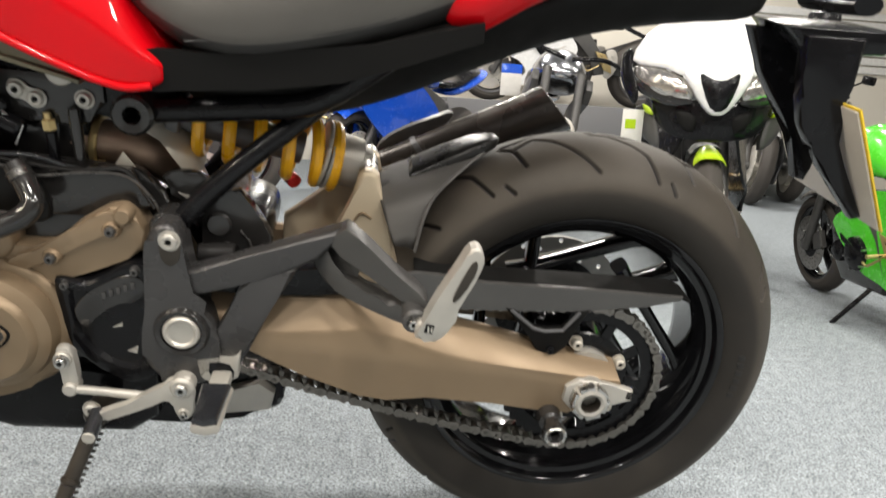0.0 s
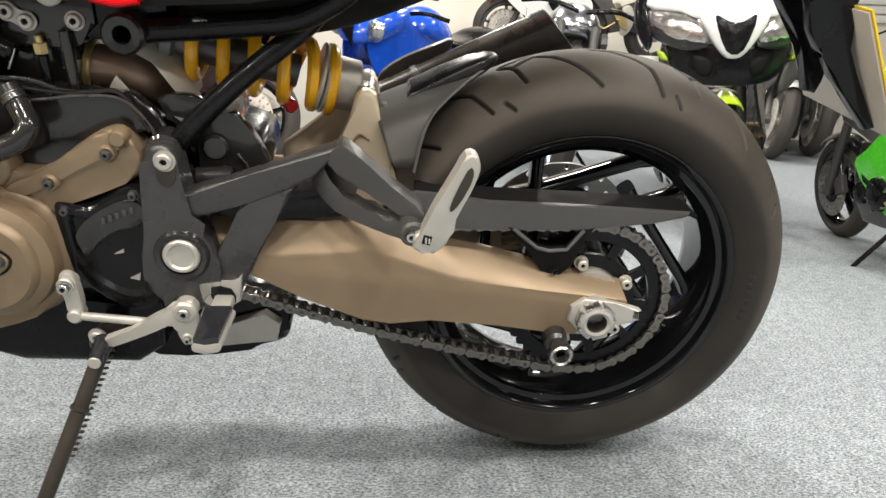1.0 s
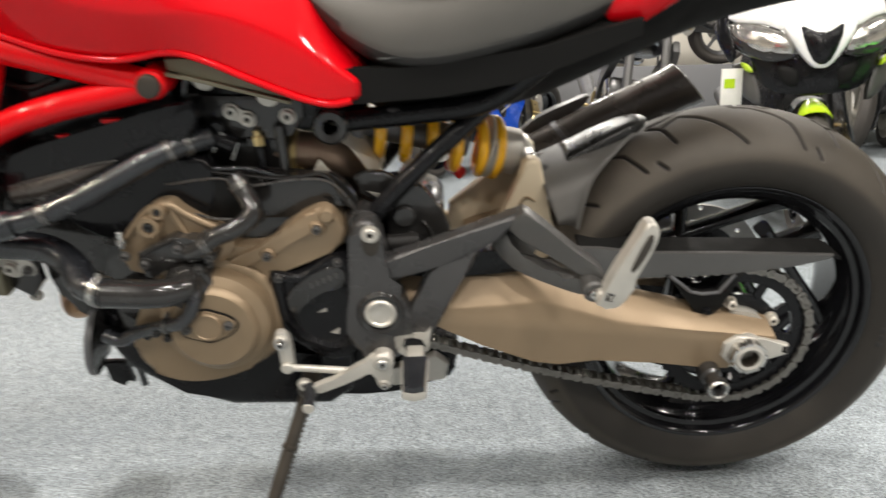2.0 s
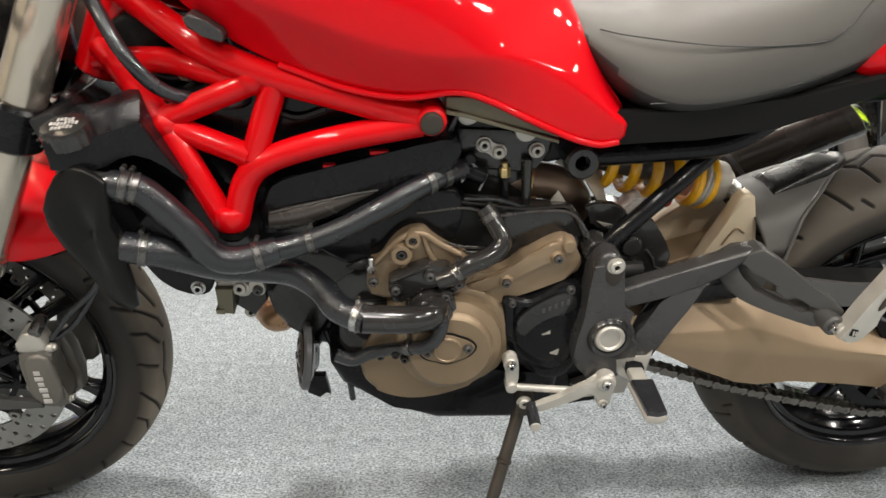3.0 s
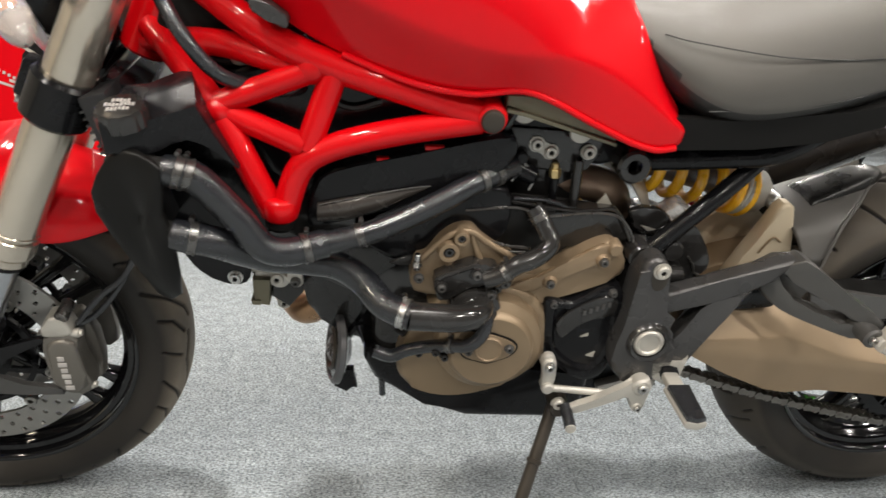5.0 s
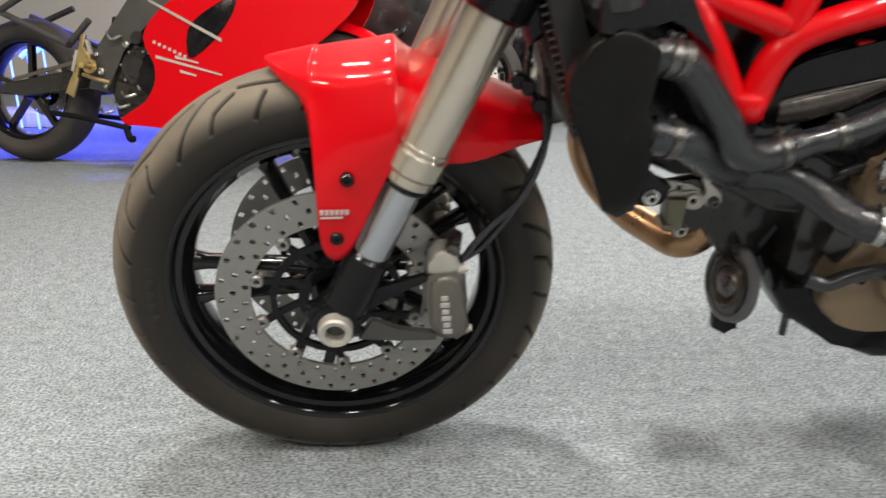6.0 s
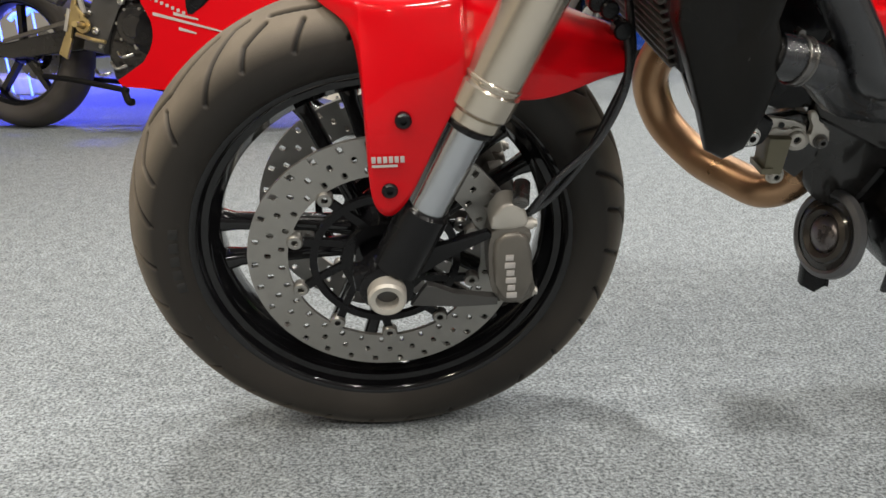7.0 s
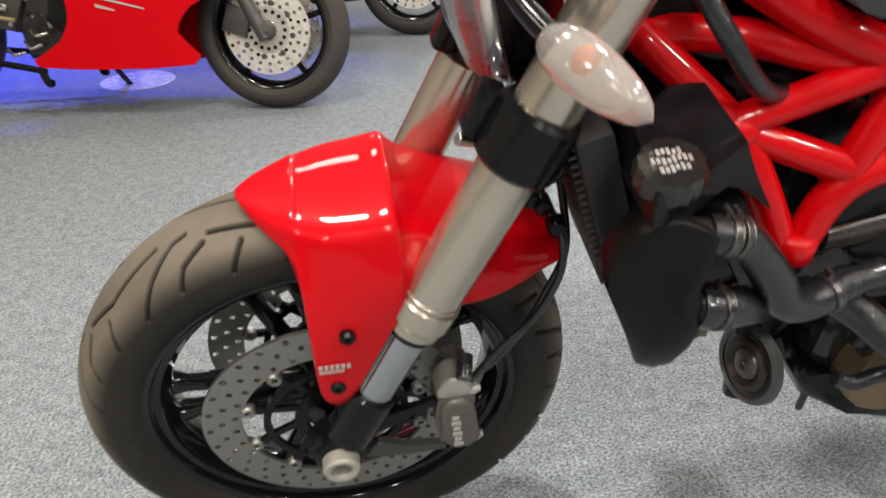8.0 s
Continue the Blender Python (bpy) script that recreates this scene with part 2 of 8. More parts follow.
def rounded(poly, n=5):
    """The outline with its corners drawn round."""
    out, m = [], len(poly)
    for i in range(m):
        a, b, c, d = [Vector(poly[(i + j) % m]) for j in (-1, 0, 1, 2)]
        for j in range(n):
            t = j / n
            out.append(tuple(0.5 * (2 * b + (c - a) * t + (2 * a - 5 * b + 4 * c - d) * t * t + (3 * b - a - 3 * c + d) * t ** 3)))
    return out


def lathe(bm, prof, x, z, y=0.0, seg=64):
    """A body turned round an axle along y through (x, z); prof: (radius, y)."""
    rings = [[V(x + r * math.cos(a), y + h, z + r * math.sin(a)) for r, h in prof] for a in [2 * math.pi * k / seg for k in range(seg)]]
    vs = [[bm.verts.new(p) for p in ring] for ring in rings]
    for i in range(seg):
        a, b = vs[i], vs[(i + 1) % seg]
        for k in range(len(prof) - 1):
            bm.faces.new((a[k], a[k + 1], b[k + 1], b[k]))
    return bm


def cyl(bm, a, b, r, seg=20, bev=0.0):
    a, b = Vector(a), Vector(b)
    w = (b - a).normalized()
    s = w.orthogonal().normalized()
    u = w.cross(s)
    ends = [(a, r - bev), (a + w * bev, r), (b - w * bev, r), (b, r - bev)] if bev else [(a, r), (b, r)]
    return loft(bm, [[p + (s * math.cos(2 * math.pi * k / seg) + u * math.sin(2 * math.pi * k / seg)) * q for k in range(seg)] for p, q in ends])


def bolt(name, x, y, z, r, parent, material=None, label="", deep=0.006):
    """A socket-head bolt whose head faces the left side of the machine."""
    bm = bmesh.new()
    lathe(bm, [(0.0, -deep + 0.003), (r * 0.38, -deep + 0.003), (r * 0.45, -deep), (r * 0.85, -deep), (r, -deep + 0.0015), (r, 0.0), (r * 1.3, 0.0), (r * 1.3, 0.002), (0.0, 0.002)], x, z, y, 18)
    head_ = part(name, bm, material or STEEL, parent, label)
    # Black disc darkens the recess floor, putting its shade into colour.
    bm = bmesh.new()
    lathe(bm, [(0.0, -deep + 0.0024), (r * 0.40, -deep + 0.0024), (r * 0.40, -deep + 0.003)], x, z, y, 6)
    part("socket", bm, MATT, head_)
    return head_


def box(bm, cx, cy, cz, sx, sy, sz, m=None, bev=0.0):
    r = bmesh.ops.create_cube(bm, size=1.0, matrix=(m or Matrix()) @ Matrix.Translation((cx, cy, cz)) @ Matrix.Diagonal((sx, sy, sz, 1)))
    if bev:
        es = list({e for v in r["verts"] for e in v.link_edges})
        bmesh.ops.bevel(bm, geom=es, offset=bev, segments=2, affect="EDGES", profile=0.5)
    return bm


def thing(name, m, label, category, group=""):
    ob = new(name)
    ob.empty_display_size = 0.1
    ob.matrix_world = m
    return tagged(ob, label, category, group)


# ---- room ----
def sheet(name, corners, thick, material, label, category):
    bm = bmesh.new()
    a = [bm.verts.new(p) for p in corners]
    f = bm.faces.new(a)
    r = bmesh.ops.extrude_face_region(bm, geom=[f])
    bmesh.ops.translate(bm, vec=thick, verts=[v for v in r["geom"] if isinstance(v, bmesh.types.BMVert)])
    return tagged(part(name, bm, material), label, category, kind="structure")


X0, X1, Y0, Y1, H = -7.0, 6.5, -4.0, 6.6, 3.0
sheet("floor", [(X0, Y0, 0), (X1, Y0, 0), (X1, Y1, 0), (X0, Y1, 0)], (0, 0, -0.1), CARPET, "blue-grey looped pile showroom carpet", "floor")
# Ceiling is out of view; its dark grey keeps black parts from greying.
sheet("ceiling", [(X0, Y0, H), (X1, Y0, H), (X1, Y1, H), (X0, Y1, H)], (0, 0, 0.1), CEILING, "unseen showroom ceiling, darkened to limit reflections", "ceiling")
sheet("wall_north", [(X0, Y1, 0), (X1, Y1, 0), (X1, Y1, H), (X0, Y1, H)], (0, 0.12, 0), WALL, "cream painted showroom wall behind the motorcycles", "wall")
# Wall behind the viewpoint, never in view; dark paint lowers its reflected light.
sheet("wall_south", [(X0, Y0, 0), (X1, Y0, 0), (X1, Y0, H), (X0, Y0, H)], (0, -0.12, 0), WALL_GREY, "unseen grey showroom wall, kept dark to limit reflections", "wall")
sheet("wall_west", [(X0, Y0, 0), (X0, Y1, 0), (X0, Y1, H), (X0, Y0, H)], (-0.12, 0, 0), WALL, "cream painted showroom wall", "wall")
sheet("wall_east", [(X1, Y0, 0), (X1, Y1, 0), (X1, Y1, H), (X1, Y0, H)], (0.12, 0, 0), WALL, "cream painted showroom wall", "wall")


# ---- wheels ----
def groove_depth(a, s, period, lines, width):
    """1 where the tread point (a degrees round, s metres across) lies in a groove."""
    a = np.mod(a, period)
    best = np.full(a.shape, 9.0)
    for line in lines:
        for (a0, s0), (a1, s1) in zip(line, line[1:]):
            for shift in (-period, 0.0, period):
                px, py = (a - a0 - shift) * 0.0052, s - s0
                dx, dy = (a1 - a0) * 0.0052, s1 - s0
                t = np.clip((px * dx + py * dy) / (dx * dx + dy * dy + 1e-12), 0, 1)
                best = np.minimum(best, np.hypot(px - t * dx, py - t * dy))
    return np.clip((width - best) / (0.75 * width) , 0, 1)


def tyre_mesh(name, prof, x, z, period, lines, parent, label, dusty, dustiness=0.62, fade=0.005, wall=0.05, around=1200, across=180):
    """A tyre turned from half a profile (radius, y), with its tread grooves sunk into it."""
    full = [(r, -y) for r, y in prof] + [(r, y) for r, y in reversed(prof[:-1])]
    line = curve([(r, y, 0) for r, y in full], 12)
    d = np.r_[0, np.cumsum([(b - a).length for a, b in zip(line, line[1:])])]
    u = np.linspace(0, d[-1], across)
    r = np.interp(u, d, [p[0] for p in line])
    y = np.interp(u, d, [p[1] for p in line])
    s = u - d[-1] / 2
    ang = np.arange(around) * 360.0 / around
    A, S = np.meshgrid(ang, s, indexing="ij")
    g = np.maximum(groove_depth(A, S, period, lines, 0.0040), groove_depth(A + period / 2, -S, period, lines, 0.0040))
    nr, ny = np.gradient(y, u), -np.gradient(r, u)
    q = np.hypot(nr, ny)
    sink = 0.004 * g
    R = r[None, :] - sink * (nr / q)[None, :] * np.sign((nr / q)[across // 2])
    Yv = y[None, :] - sink * (ny / q)[None, :] * np.sign((nr / q)[across // 2])
    T = np.radians(ang)[:, None]
    co = np.stack([x + R * np.cos(T), Yv, z + R * np.sin(T)], axis=-1).reshape(-1, 3)
    i = np.arange(around)[:, None] * across + np.arange(across - 1)[None, :]
    j = (np.arange(around)[:, None] + 1) % around * across + np.arange(across - 1)[None, :]
    quads = np.stack([i, i + 1, j + 1, j], axis=-1).reshape(-1, 4)
    me = bpy.data.meshes.new(name)
    me.from_pydata(co.tolist(), [], quads.tolist())
    me.materials.append(TREAD)
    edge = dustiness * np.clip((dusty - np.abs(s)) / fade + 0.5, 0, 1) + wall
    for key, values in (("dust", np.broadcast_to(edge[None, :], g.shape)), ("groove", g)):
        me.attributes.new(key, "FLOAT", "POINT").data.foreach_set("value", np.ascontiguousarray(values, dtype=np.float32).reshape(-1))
    me.polygons.foreach_set("use_smooth", [True] * len(me.polygons))
    ob = new(name, me)
    ob.parent = parent
    return tagged(ob, label)


def rim(name, x, z, lip, w, parent, label):
    bm = bmesh.new()
    half = [(lip - 0.003, -w + 0.004), (lip + 0.002, -w), (lip, -w - 0.004), (lip - 0.006, -w - 0.003), (lip - 0.009, -w + 0.002), (lip - 0.0115, -w + 0.010), (lip - 0.019, -w + 0.012), (lip - 0.0215, -w + 0.020), (lip - 0.029, -w + 0.026), (lip - 0.031, -w + 0.040)]
    lathe(bm, half + [(r, -y) for r, y in reversed(half)] + [half[0]], x, z, 0, 128)
    return part(name, bm, RIM, parent, label, smooth=50)


def spoke(x, z, ang, off, r0, r1, deep, parent):
    bm = bmesh.new()
    c, s = math.cos(radians(ang)), math.sin(radians(ang))
    rings = []
    for r, o, wide, dp in ((r0, off * 0.55, 0.011, deep), (r0 + 0.35 * (r1 - r0), off * 0.8, 0.0085, deep * 0.8), (r1 - 0.02, off, 0.009, deep * 0.75), (r1 + 0.006, off * 1.15, 0.014, deep)):
        ring = []
        for k in range(12):
            a = 2 * math.pi * k / 12
            t, h = wide * math.copysign(abs(math.cos(a)) ** 0.6, math.cos(a)) + o, dp * math.copysign(abs(math.sin(a)) ** 0.6, math.sin(a))
            ring.append(V(x + r * c - t * s, h, z + r * s + t * c))
        rings.append(ring)
    loft(bm, rings)
    return part("spoke", bm, RIM, parent, smooth=50)


def offset_spoke(x, z, ang, off, a0, a1, deep, parent):
    """A straight bar along the angle, off metres to the left of the wheel's centre, from a0 to a1 along its way."""
    bm = bmesh.new()
    c, s = math.cos(radians(ang)), math.sin(radians(ang))
    rings = []
    for f, wide, dp in ((0.0, 0.012, 0.9), (0.12, 0.0095, 0.8), (0.5, 0.0085, 0.7), (0.88, 0.0095, 0.75), (1.0, 0.015, 1.0)):
        a = a0 + (a1 - a0) * f
        ring = []
        for k in range(12):
            q = 2 * math.pi * k / 12
            t, h = off + wide * math.copysign(abs(math.cos(q)) ** 0.6, math.cos(q)), dp * deep * math.copysign(abs(math.sin(q)) ** 0.6, math.sin(q))
            ring.append(V(x + a * c - t * s, h, z + a * s + t * c))
        rings.append(ring)
    loft(bm, rings)
    return part("spoke", bm, RIM, parent, smooth=50)


def drilled_disc(name, x, y, z, r0, r1, rows, cells, parent, label, thick=0.005, material=None, bore=0.0042, every=5):
    """A brake disc with real drilled holes in slanting rows."""
    bm = bmesh.new()
    h = (r1 - r0) / rows

    def at(r, a, yy):
        return bm.verts.new((x + r * math.cos(a), yy, z + r * math.sin(a)))

    da = 2 * math.pi / cells
    for i in range(cells):
        for row in range(rows):
            ra, a0 = r0 + row * h, i * da
            rim_ = [(ra, a0), (ra, a0 + da / 2), (ra, a0 + da), (ra + h / 2, a0 + da), (ra + h, a0 + da), (ra + h, a0 + da / 2), (ra + h, a0), (ra + h / 2, a0)]
            hole = (i + (0, 3, 1)[row % 3]) % every == 0
            mr, ma, q = ra + h / 2, a0 + da / 2, bore
            inner = []
            for k in range(8):
                t = radians(225 + 45 * k)
                inner.append((mr + q * math.sin(t), ma + q * math.cos(t) / mr))
            rings = []
            for yy in (y - thick / 2, y + thick / 2):
                o = [at(r, a, yy) for r, a in rim_]
                if hole:
                    n = [at(r, a, yy) for r, a in inner]
                    for k in range(8):
                        bm.faces.new((o[k], o[(k + 1) % 8], n[(k + 1) % 8], n[k]))
                    rings.append(n)
                else:
                    bm.faces.new(o)
            if hole:
                for k in range(8):
                    bm.faces.new((rings[0][k], rings[0][(k + 1) % 8], rings[1][(k + 1) % 8], rings[1][k]))
    for r in (r0, r1):
        lathe(bm, [(r, -thick / 2), (r, thick / 2)], x, z, y, cells)
    return part(name, bm, material or DISC, parent, label, smooth=30)


def ring_plate(bm, x, z, y0, y1, r0, r1, seg=64):
    return lathe(bm, [(r0, y0), (r1, y0), (r1, y1), (r0, y1), (r0, y0)], x, z, 0, seg)


def arm(bm, x, z, y, ang0, r0, ang1, r1, wide, thick):
    a = V(x + r0 * math.cos(radians(ang0)), y, z + r0 * math.sin(radians(ang0)))
    b = V(x + r1 * math.cos(radians(ang1)), y, z + r1 * math.sin(radians(ang1)))
    w = (b - a).normalized()
    s = V(-w.z, 0, w.x) * wide
    h = V(0, thick / 2, 0)
    return loft(bm, [[p + s + h, p - s + h, p - s - h, p + s - h] for p in (a, b)])


# ---- the red motorcycle on its side stand ----
bike = thing("motorcycle", pose(0, 0, 0, -1.9) @ pose(0, 0, 0.08, 14.6) @ pose(0, 0, -0.08), "red naked motorcycle with trellis frame leaning on its side stand", "motorcycle")
RX, RZ, FX, FZ = 0.0, 0.323, -1.474, 0.297

# rear wheel
rear = rim("rear_wheel", RX, RZ, 0.2195, 0.072, bike, "gloss black cast rear wheel")
rear.location = (0.002, 0.006, -0.001)
REAR_LINES = [[(15.3, -0.001), (11.2, -0.017), (8.1, -0.035), (4.4, -0.059), (1.4, -0.081)], [(15.3, -0.001), (21.1, -0.020), (24.2, -0.007)], [(21.1, -0.020), (19.4, -0.058)], [(46, 0.001), (41.7, -0.003), (36.3, -0.023), (32.9, -0.040), (30.0, -0.083)], [(26, -0.078), (24.5, -0.092)]]
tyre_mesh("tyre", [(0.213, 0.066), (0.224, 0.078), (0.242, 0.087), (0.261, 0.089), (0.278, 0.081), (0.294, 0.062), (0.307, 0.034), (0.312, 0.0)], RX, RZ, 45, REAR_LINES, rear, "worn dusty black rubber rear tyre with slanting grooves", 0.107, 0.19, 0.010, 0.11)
for k in range(5):
    offset_spoke(RX, RZ, 91 + 72 * k, 0.060, 0.0, 0.188, 0.024, rear)
    offset_spoke(RX, RZ, 91 + 72 * k, 0.128, -0.055, 0.152, 0.022, rear)
bm = bmesh.new()
lathe(bm, [(0.018, -0.085), (0.045, -0.085), (0.05, -0.06), (0.058, -0.03), (0.058, 0.03), (0.05, 0.06), (0.045, 0.085), (0.018, 0.085)], RX, RZ, 0, 40)
part("hub", bm, RIM, rear)
bm = bmesh.new()
ring_plate(bm, RX, RZ, -0.120, -0.098, 0.026, 0.048, 40)
part("bearing_flange", bm, ALLOY, rear, "pale alloy sprocket flange").location = (-0.002, -0.006, 0.001)
drilled_disc("brake_disc", RX, 0.098, RZ, 0.085, 0.122, 3, 60, rear, "drilled steel rear brake disc")
bm = bmesh.new()
ring_plate(bm, RX, RZ, 0.092, 0.10, 0.04, 0.088)
part("disc_carrier", bm, BLACK, rear)
# sprocket: toothed ring, arms and inner ring
bm = bmesh.new()
teeth = 43
out = []
for k in range(teeth * 4):
    a = 2 * math.pi * k / (teeth * 4)
    r = (0.110, 0.1125, 0.110, 0.1055)[k % 4]
    out.append((a, r))
for y0, y1 in ((-0.107, -0.101),):
    fa = [bm.verts.new((RX + r * math.cos(a), y0, RZ + r * math.sin(a))) for a, r in out]
    fb = [bm.verts.new((RX + r * math.cos(a), y1, RZ + r * math.sin(a))) for a, r in out]
    ia = [bm.verts.new((RX + 0.088 * math.cos(a), y0, RZ + 0.088 * math.sin(a))) for a, r in out]
    ib = [bm.verts.new((RX + 0.088 * math.cos(a), y1, RZ + 0.088 * math.sin(a))) for a, r in out]
    n = len(out)
    for k in range(n):
        j = (k + 1) % n
        for q in ((fa[k], fa[j], ia[j], ia[k]), (fb[k], fb[j], ib[j], ib[k]), (fa[k], fa[j], fb[j], fb[k]), (ia[k], ia[j], ib[j], ib[k])):
            bm.faces.new(q)
ring_plate(bm, RX, RZ, -0.107, -0.101, 0.050, 0.068)
for k in range(10):
    arm(bm, RX, RZ, -0.104, 30 + 36 * k, 0.066, 30 + 36 * k, 0.09, 0.0065, 0.006)
sprocket = part("sprocket", bm, BLACK, rear, "black rear sprocket with cut-outs", smooth=30)
sprocket.location = (-0.002, -0.006, 0.001)
for k in range(5):
    a = radians(30 + 72 * k)
    bolt("nut", RX + 0.059 * math.cos(a), -0.111, RZ + 0.059 * math.sin(a), 0.0074, rear, SHIELD, "pale brassy plated sprocket nut", 0.012).location = (-0.002, -0.006, 0.001)

# chain
CR = 0.1105
low0, low1 = V(-0.035, 0, 0.2135), V(-0.50, 0, 0.345)
top0, top1 = V(0.01, 0, RZ + CR), V(-0.52, 0, 0.428)
path = [low1 + (low0 - low1) * (k / 12) + V(0, 0, -0.010 * math.sin(math.pi * k / 12)) for k in range(13)]
path += [V(RX + CR * math.cos(radians(a)), 0, RZ + CR * math.sin(radians(a))) for a in range(-100, 86, 6)]
path += [top0 + (top1 - top0) * (k / 8) for k in range(9)]
seglen = np.r_[0, np.cumsum([(b - a).length for a, b in zip(path, path[1:])])]
chain_bm = bmesh.new()
PITCH = 0.015875
count = int(seglen[-1] / PITCH)
knots = []
for k in range(count + 1):
    s = k * PITCH
    knots.append(V(np.interp(s, seglen, [p.x for p in path]), -0.104, np.interp(s, seglen, [p.z for p in path])))
for p in knots:
    cyl(chain_bm, p + V(0, -0.011, 0), p + V(0, 0.011, 0), 0.0028, 8)
chain = part("chain", chain_bm, CHAIN, bike, "oily steel drive chain pins")
for wide in (0, 1):
    bm = bmesh.new()
    outline = [(PITCH / 2 * c + 0.0075 * math.cos(a) * (1 if abs(math.cos(a)) > 0.3 else 0.9), 0.0072 * math.sin(a) * q) for c, a, q in
               [(1, t, 1) for t in (-1.2, -0.6, 0, 0.6, 1.2)] + [(0, math.pi / 2, 0.62)] + [(-1, t, 1) for t in (1.94, 2.54, 3.14, 3.74, 4.34)] + [(0, -math.pi / 2, 0.62)]]
    y = 0.0092 if wide else 0.0062
    slab(bm, outline, -y - 0.0018, -y, 0)
    slab(bm, outline, y, y + 0.0018, 0)
    if not wide:
        cyl(bm, (-PITCH / 2, -0.006, 0), (-PITCH / 2, 0.006, 0), 0.005, 10)
        cyl(bm, (PITCH / 2, -0.006, 0), (PITCH / 2, 0.006, 0), 0.005, 10)
    first = None
    for k in range(wide, count, 2):
        a, b = knots[k], knots[k + 1]
        m = Matrix.Translation((a + b) / 2) @ Matrix.Rotation(-math.atan2(b.z - a.z, b.x - a.x), 4, "Y")
        if first is None:
            first = part("link", bm, CHAIN, chain)
            link = first
        else:
            link = new("link", first.data)
            link.parent = chain
        link.matrix_basis = m

# swingarm
SWING = [(-0.52, 0.435), (-0.479, 0.446), (-0.393, 0.442), (-0.316, 0.447), (-0.299, 0.452), (-0.258, 0.44), (-0.188, 0.414), (-0.072, 0.384), (0.042, 0.356), (0.050, 0.338), (0.046, 0.312), (-0.01, 0.305), (-0.02, 0.292), (-0.051, 0.293), (-0.123, 0.301), (-0.212, 0.306), (-0.263, 0.301), (-0.299, 0.307), (-0.37, 0.336), (-0.438, 0.372), (-0.52, 0.385)]
bm = bmesh.new()
def swing_side(s):
    """One arm: full depth inside, its upper edge cut to a broad sloping facet outside."""
    rings = [[V(x, s * y, z - (dz if k < 10 else -dz * 0.25) * min(1.0, max(0.22, (0.10 - x) / 0.30))) for k, (x, z) in enumerate(SWING)] for y, dz in ((0.098, 0.006), (0.104, 0.0), (0.112, 0.0), (0.149, 0.034), (0.1525, 0.040))]
    loft(bm, rings)


swing_side(-1)
swing_side(1)
box(bm, -0.36, 0, 0.41, 0.10, 0.25, 0.07, bev=0.02)
swing = part("swingarm", bm, BRONZE, bike, "bronze painted aluminium swingarm")
bm = bmesh.new()
slab(bm, [(-0.310, 0.579), (-0.302, 0.588), (-0.292, 0.588), (-0.284, 0.582), (-0.277, 0.545), (-0.268, 0.501), (-0.249, 0.446), (-0.284, 0.425), (-0.36, 0.43), (-0.362, 0.465), (-0.341, 0.501), (-0.329, 0.524), (-0.318, 0.549)], -0.062, -0.034, 0.007, 3)
tower = part("shock_tower", bm, BRONZE_LIT, swing, "bronze cast shock tower, paled as if lit")
bm = bmesh.new()
slab(bm, [(-0.310, 0.579), (-0.302, 0.588), (-0.292, 0.588), (-0.284, 0.582), (-0.268, 0.501), (-0.249, 0.446), (-0.36, 0.41), (-0.415, 0.44), (-0.412, 0.490), (-0.358, 0.532), (-0.335, 0.545)], 0.022, 0.046, 0.006)
part("far_flange", bm, BRONZE_LIT, tower)
bm = bmesh.new()
slab(bm, [(-0.31, 0.490), (-0.280, 0.495), (-0.255, 0.44), (-0.40, 0.43), (-0.39, 0.465)], -0.04, 0.03, 0.003)
part("floor_web", bm, BRONZE, tower)
for pts in ([(-0.322, -0.0635, 0.506), (-0.306, -0.0640, 0.533), (-0.292, -0.0635, 0.526)], [(-0.298, -0.0635, 0.470), (-0.286, -0.0640, 0.464), (-0.272, -0.0635, 0.462)]):
    bm = bmesh.new()
    tube(bm, pts, 0.0016, seg=6, n=4)
    part("casting_line", bm, BRONZE_DARK, tower)
# axle end, adjuster and paddock bobbin
bm = bmesh.new()
slab(bm, [(-0.031, 0.341), (-0.015, 0.353), (0.025, 0.347), (0.060, 0.337), (0.064, 0.322), (0.03, 0.313), (0.008, 0.303), (-0.020, 0.306), (-0.033, 0.32)], -0.160, -0.149, 0.003)
part("axle_plate", bm, ALLOY, swing, "pale alloy chain adjuster plate")
bm = bmesh.new()
slab(bm, [(0.052, 0.336), (0.066, 0.333), (0.065, 0.322), (0.051, 0.325)], -0.160, -0.157, 0)
part("adjuster_window", bm, BLACK, swing)
bm = bmesh.new()
rings = [(0.012, -0.151), (0.013, -0.176), (0.017, -0.178), (0.021, -0.176), (0.0235, -0.170), (0.0235, -0.158), (0.028, -0.157), (0.028, -0.151)]
lathe(bm, rings, RX, RZ + 0.003, 0, 6 * 8)
part("axle_nut", bm, ALLOY, swing, "bright steel rear axle nut")
# Hollow lined in a dark colour to paint the shade inside it.
bm = bmesh.new()
lathe(bm, [(0.0, -0.160), (0.0118, -0.160), (0.0118, -0.1745), (0.0130, -0.1765)], RX, RZ + 0.003, 0, 28)
part("axle_bore", bm, STAND, swing)
for k in range(6):
    a = radians(60 * k + 12)
    bm = bmesh.new()
    box(bm, 0.0205, 0, 0, 0.0075, 0.016, 0.0200, Matrix.Translation((RX, -0.168, RZ + 0.003)) @ Matrix.Rotation(a, 4, "Y"), 0.0015)
    part("nut_flat", bm, STEEL, swing)
bm = bmesh.new()
lathe(bm, [(0.006, -0.197), (0.011, -0.200), (0.016, -0.197), (0.016, -0.188), (0.011, -0.184), (0.011, -0.172), (0.015, -0.168), (0.017, -0.150)], -0.047, 0.292, 0, 28)
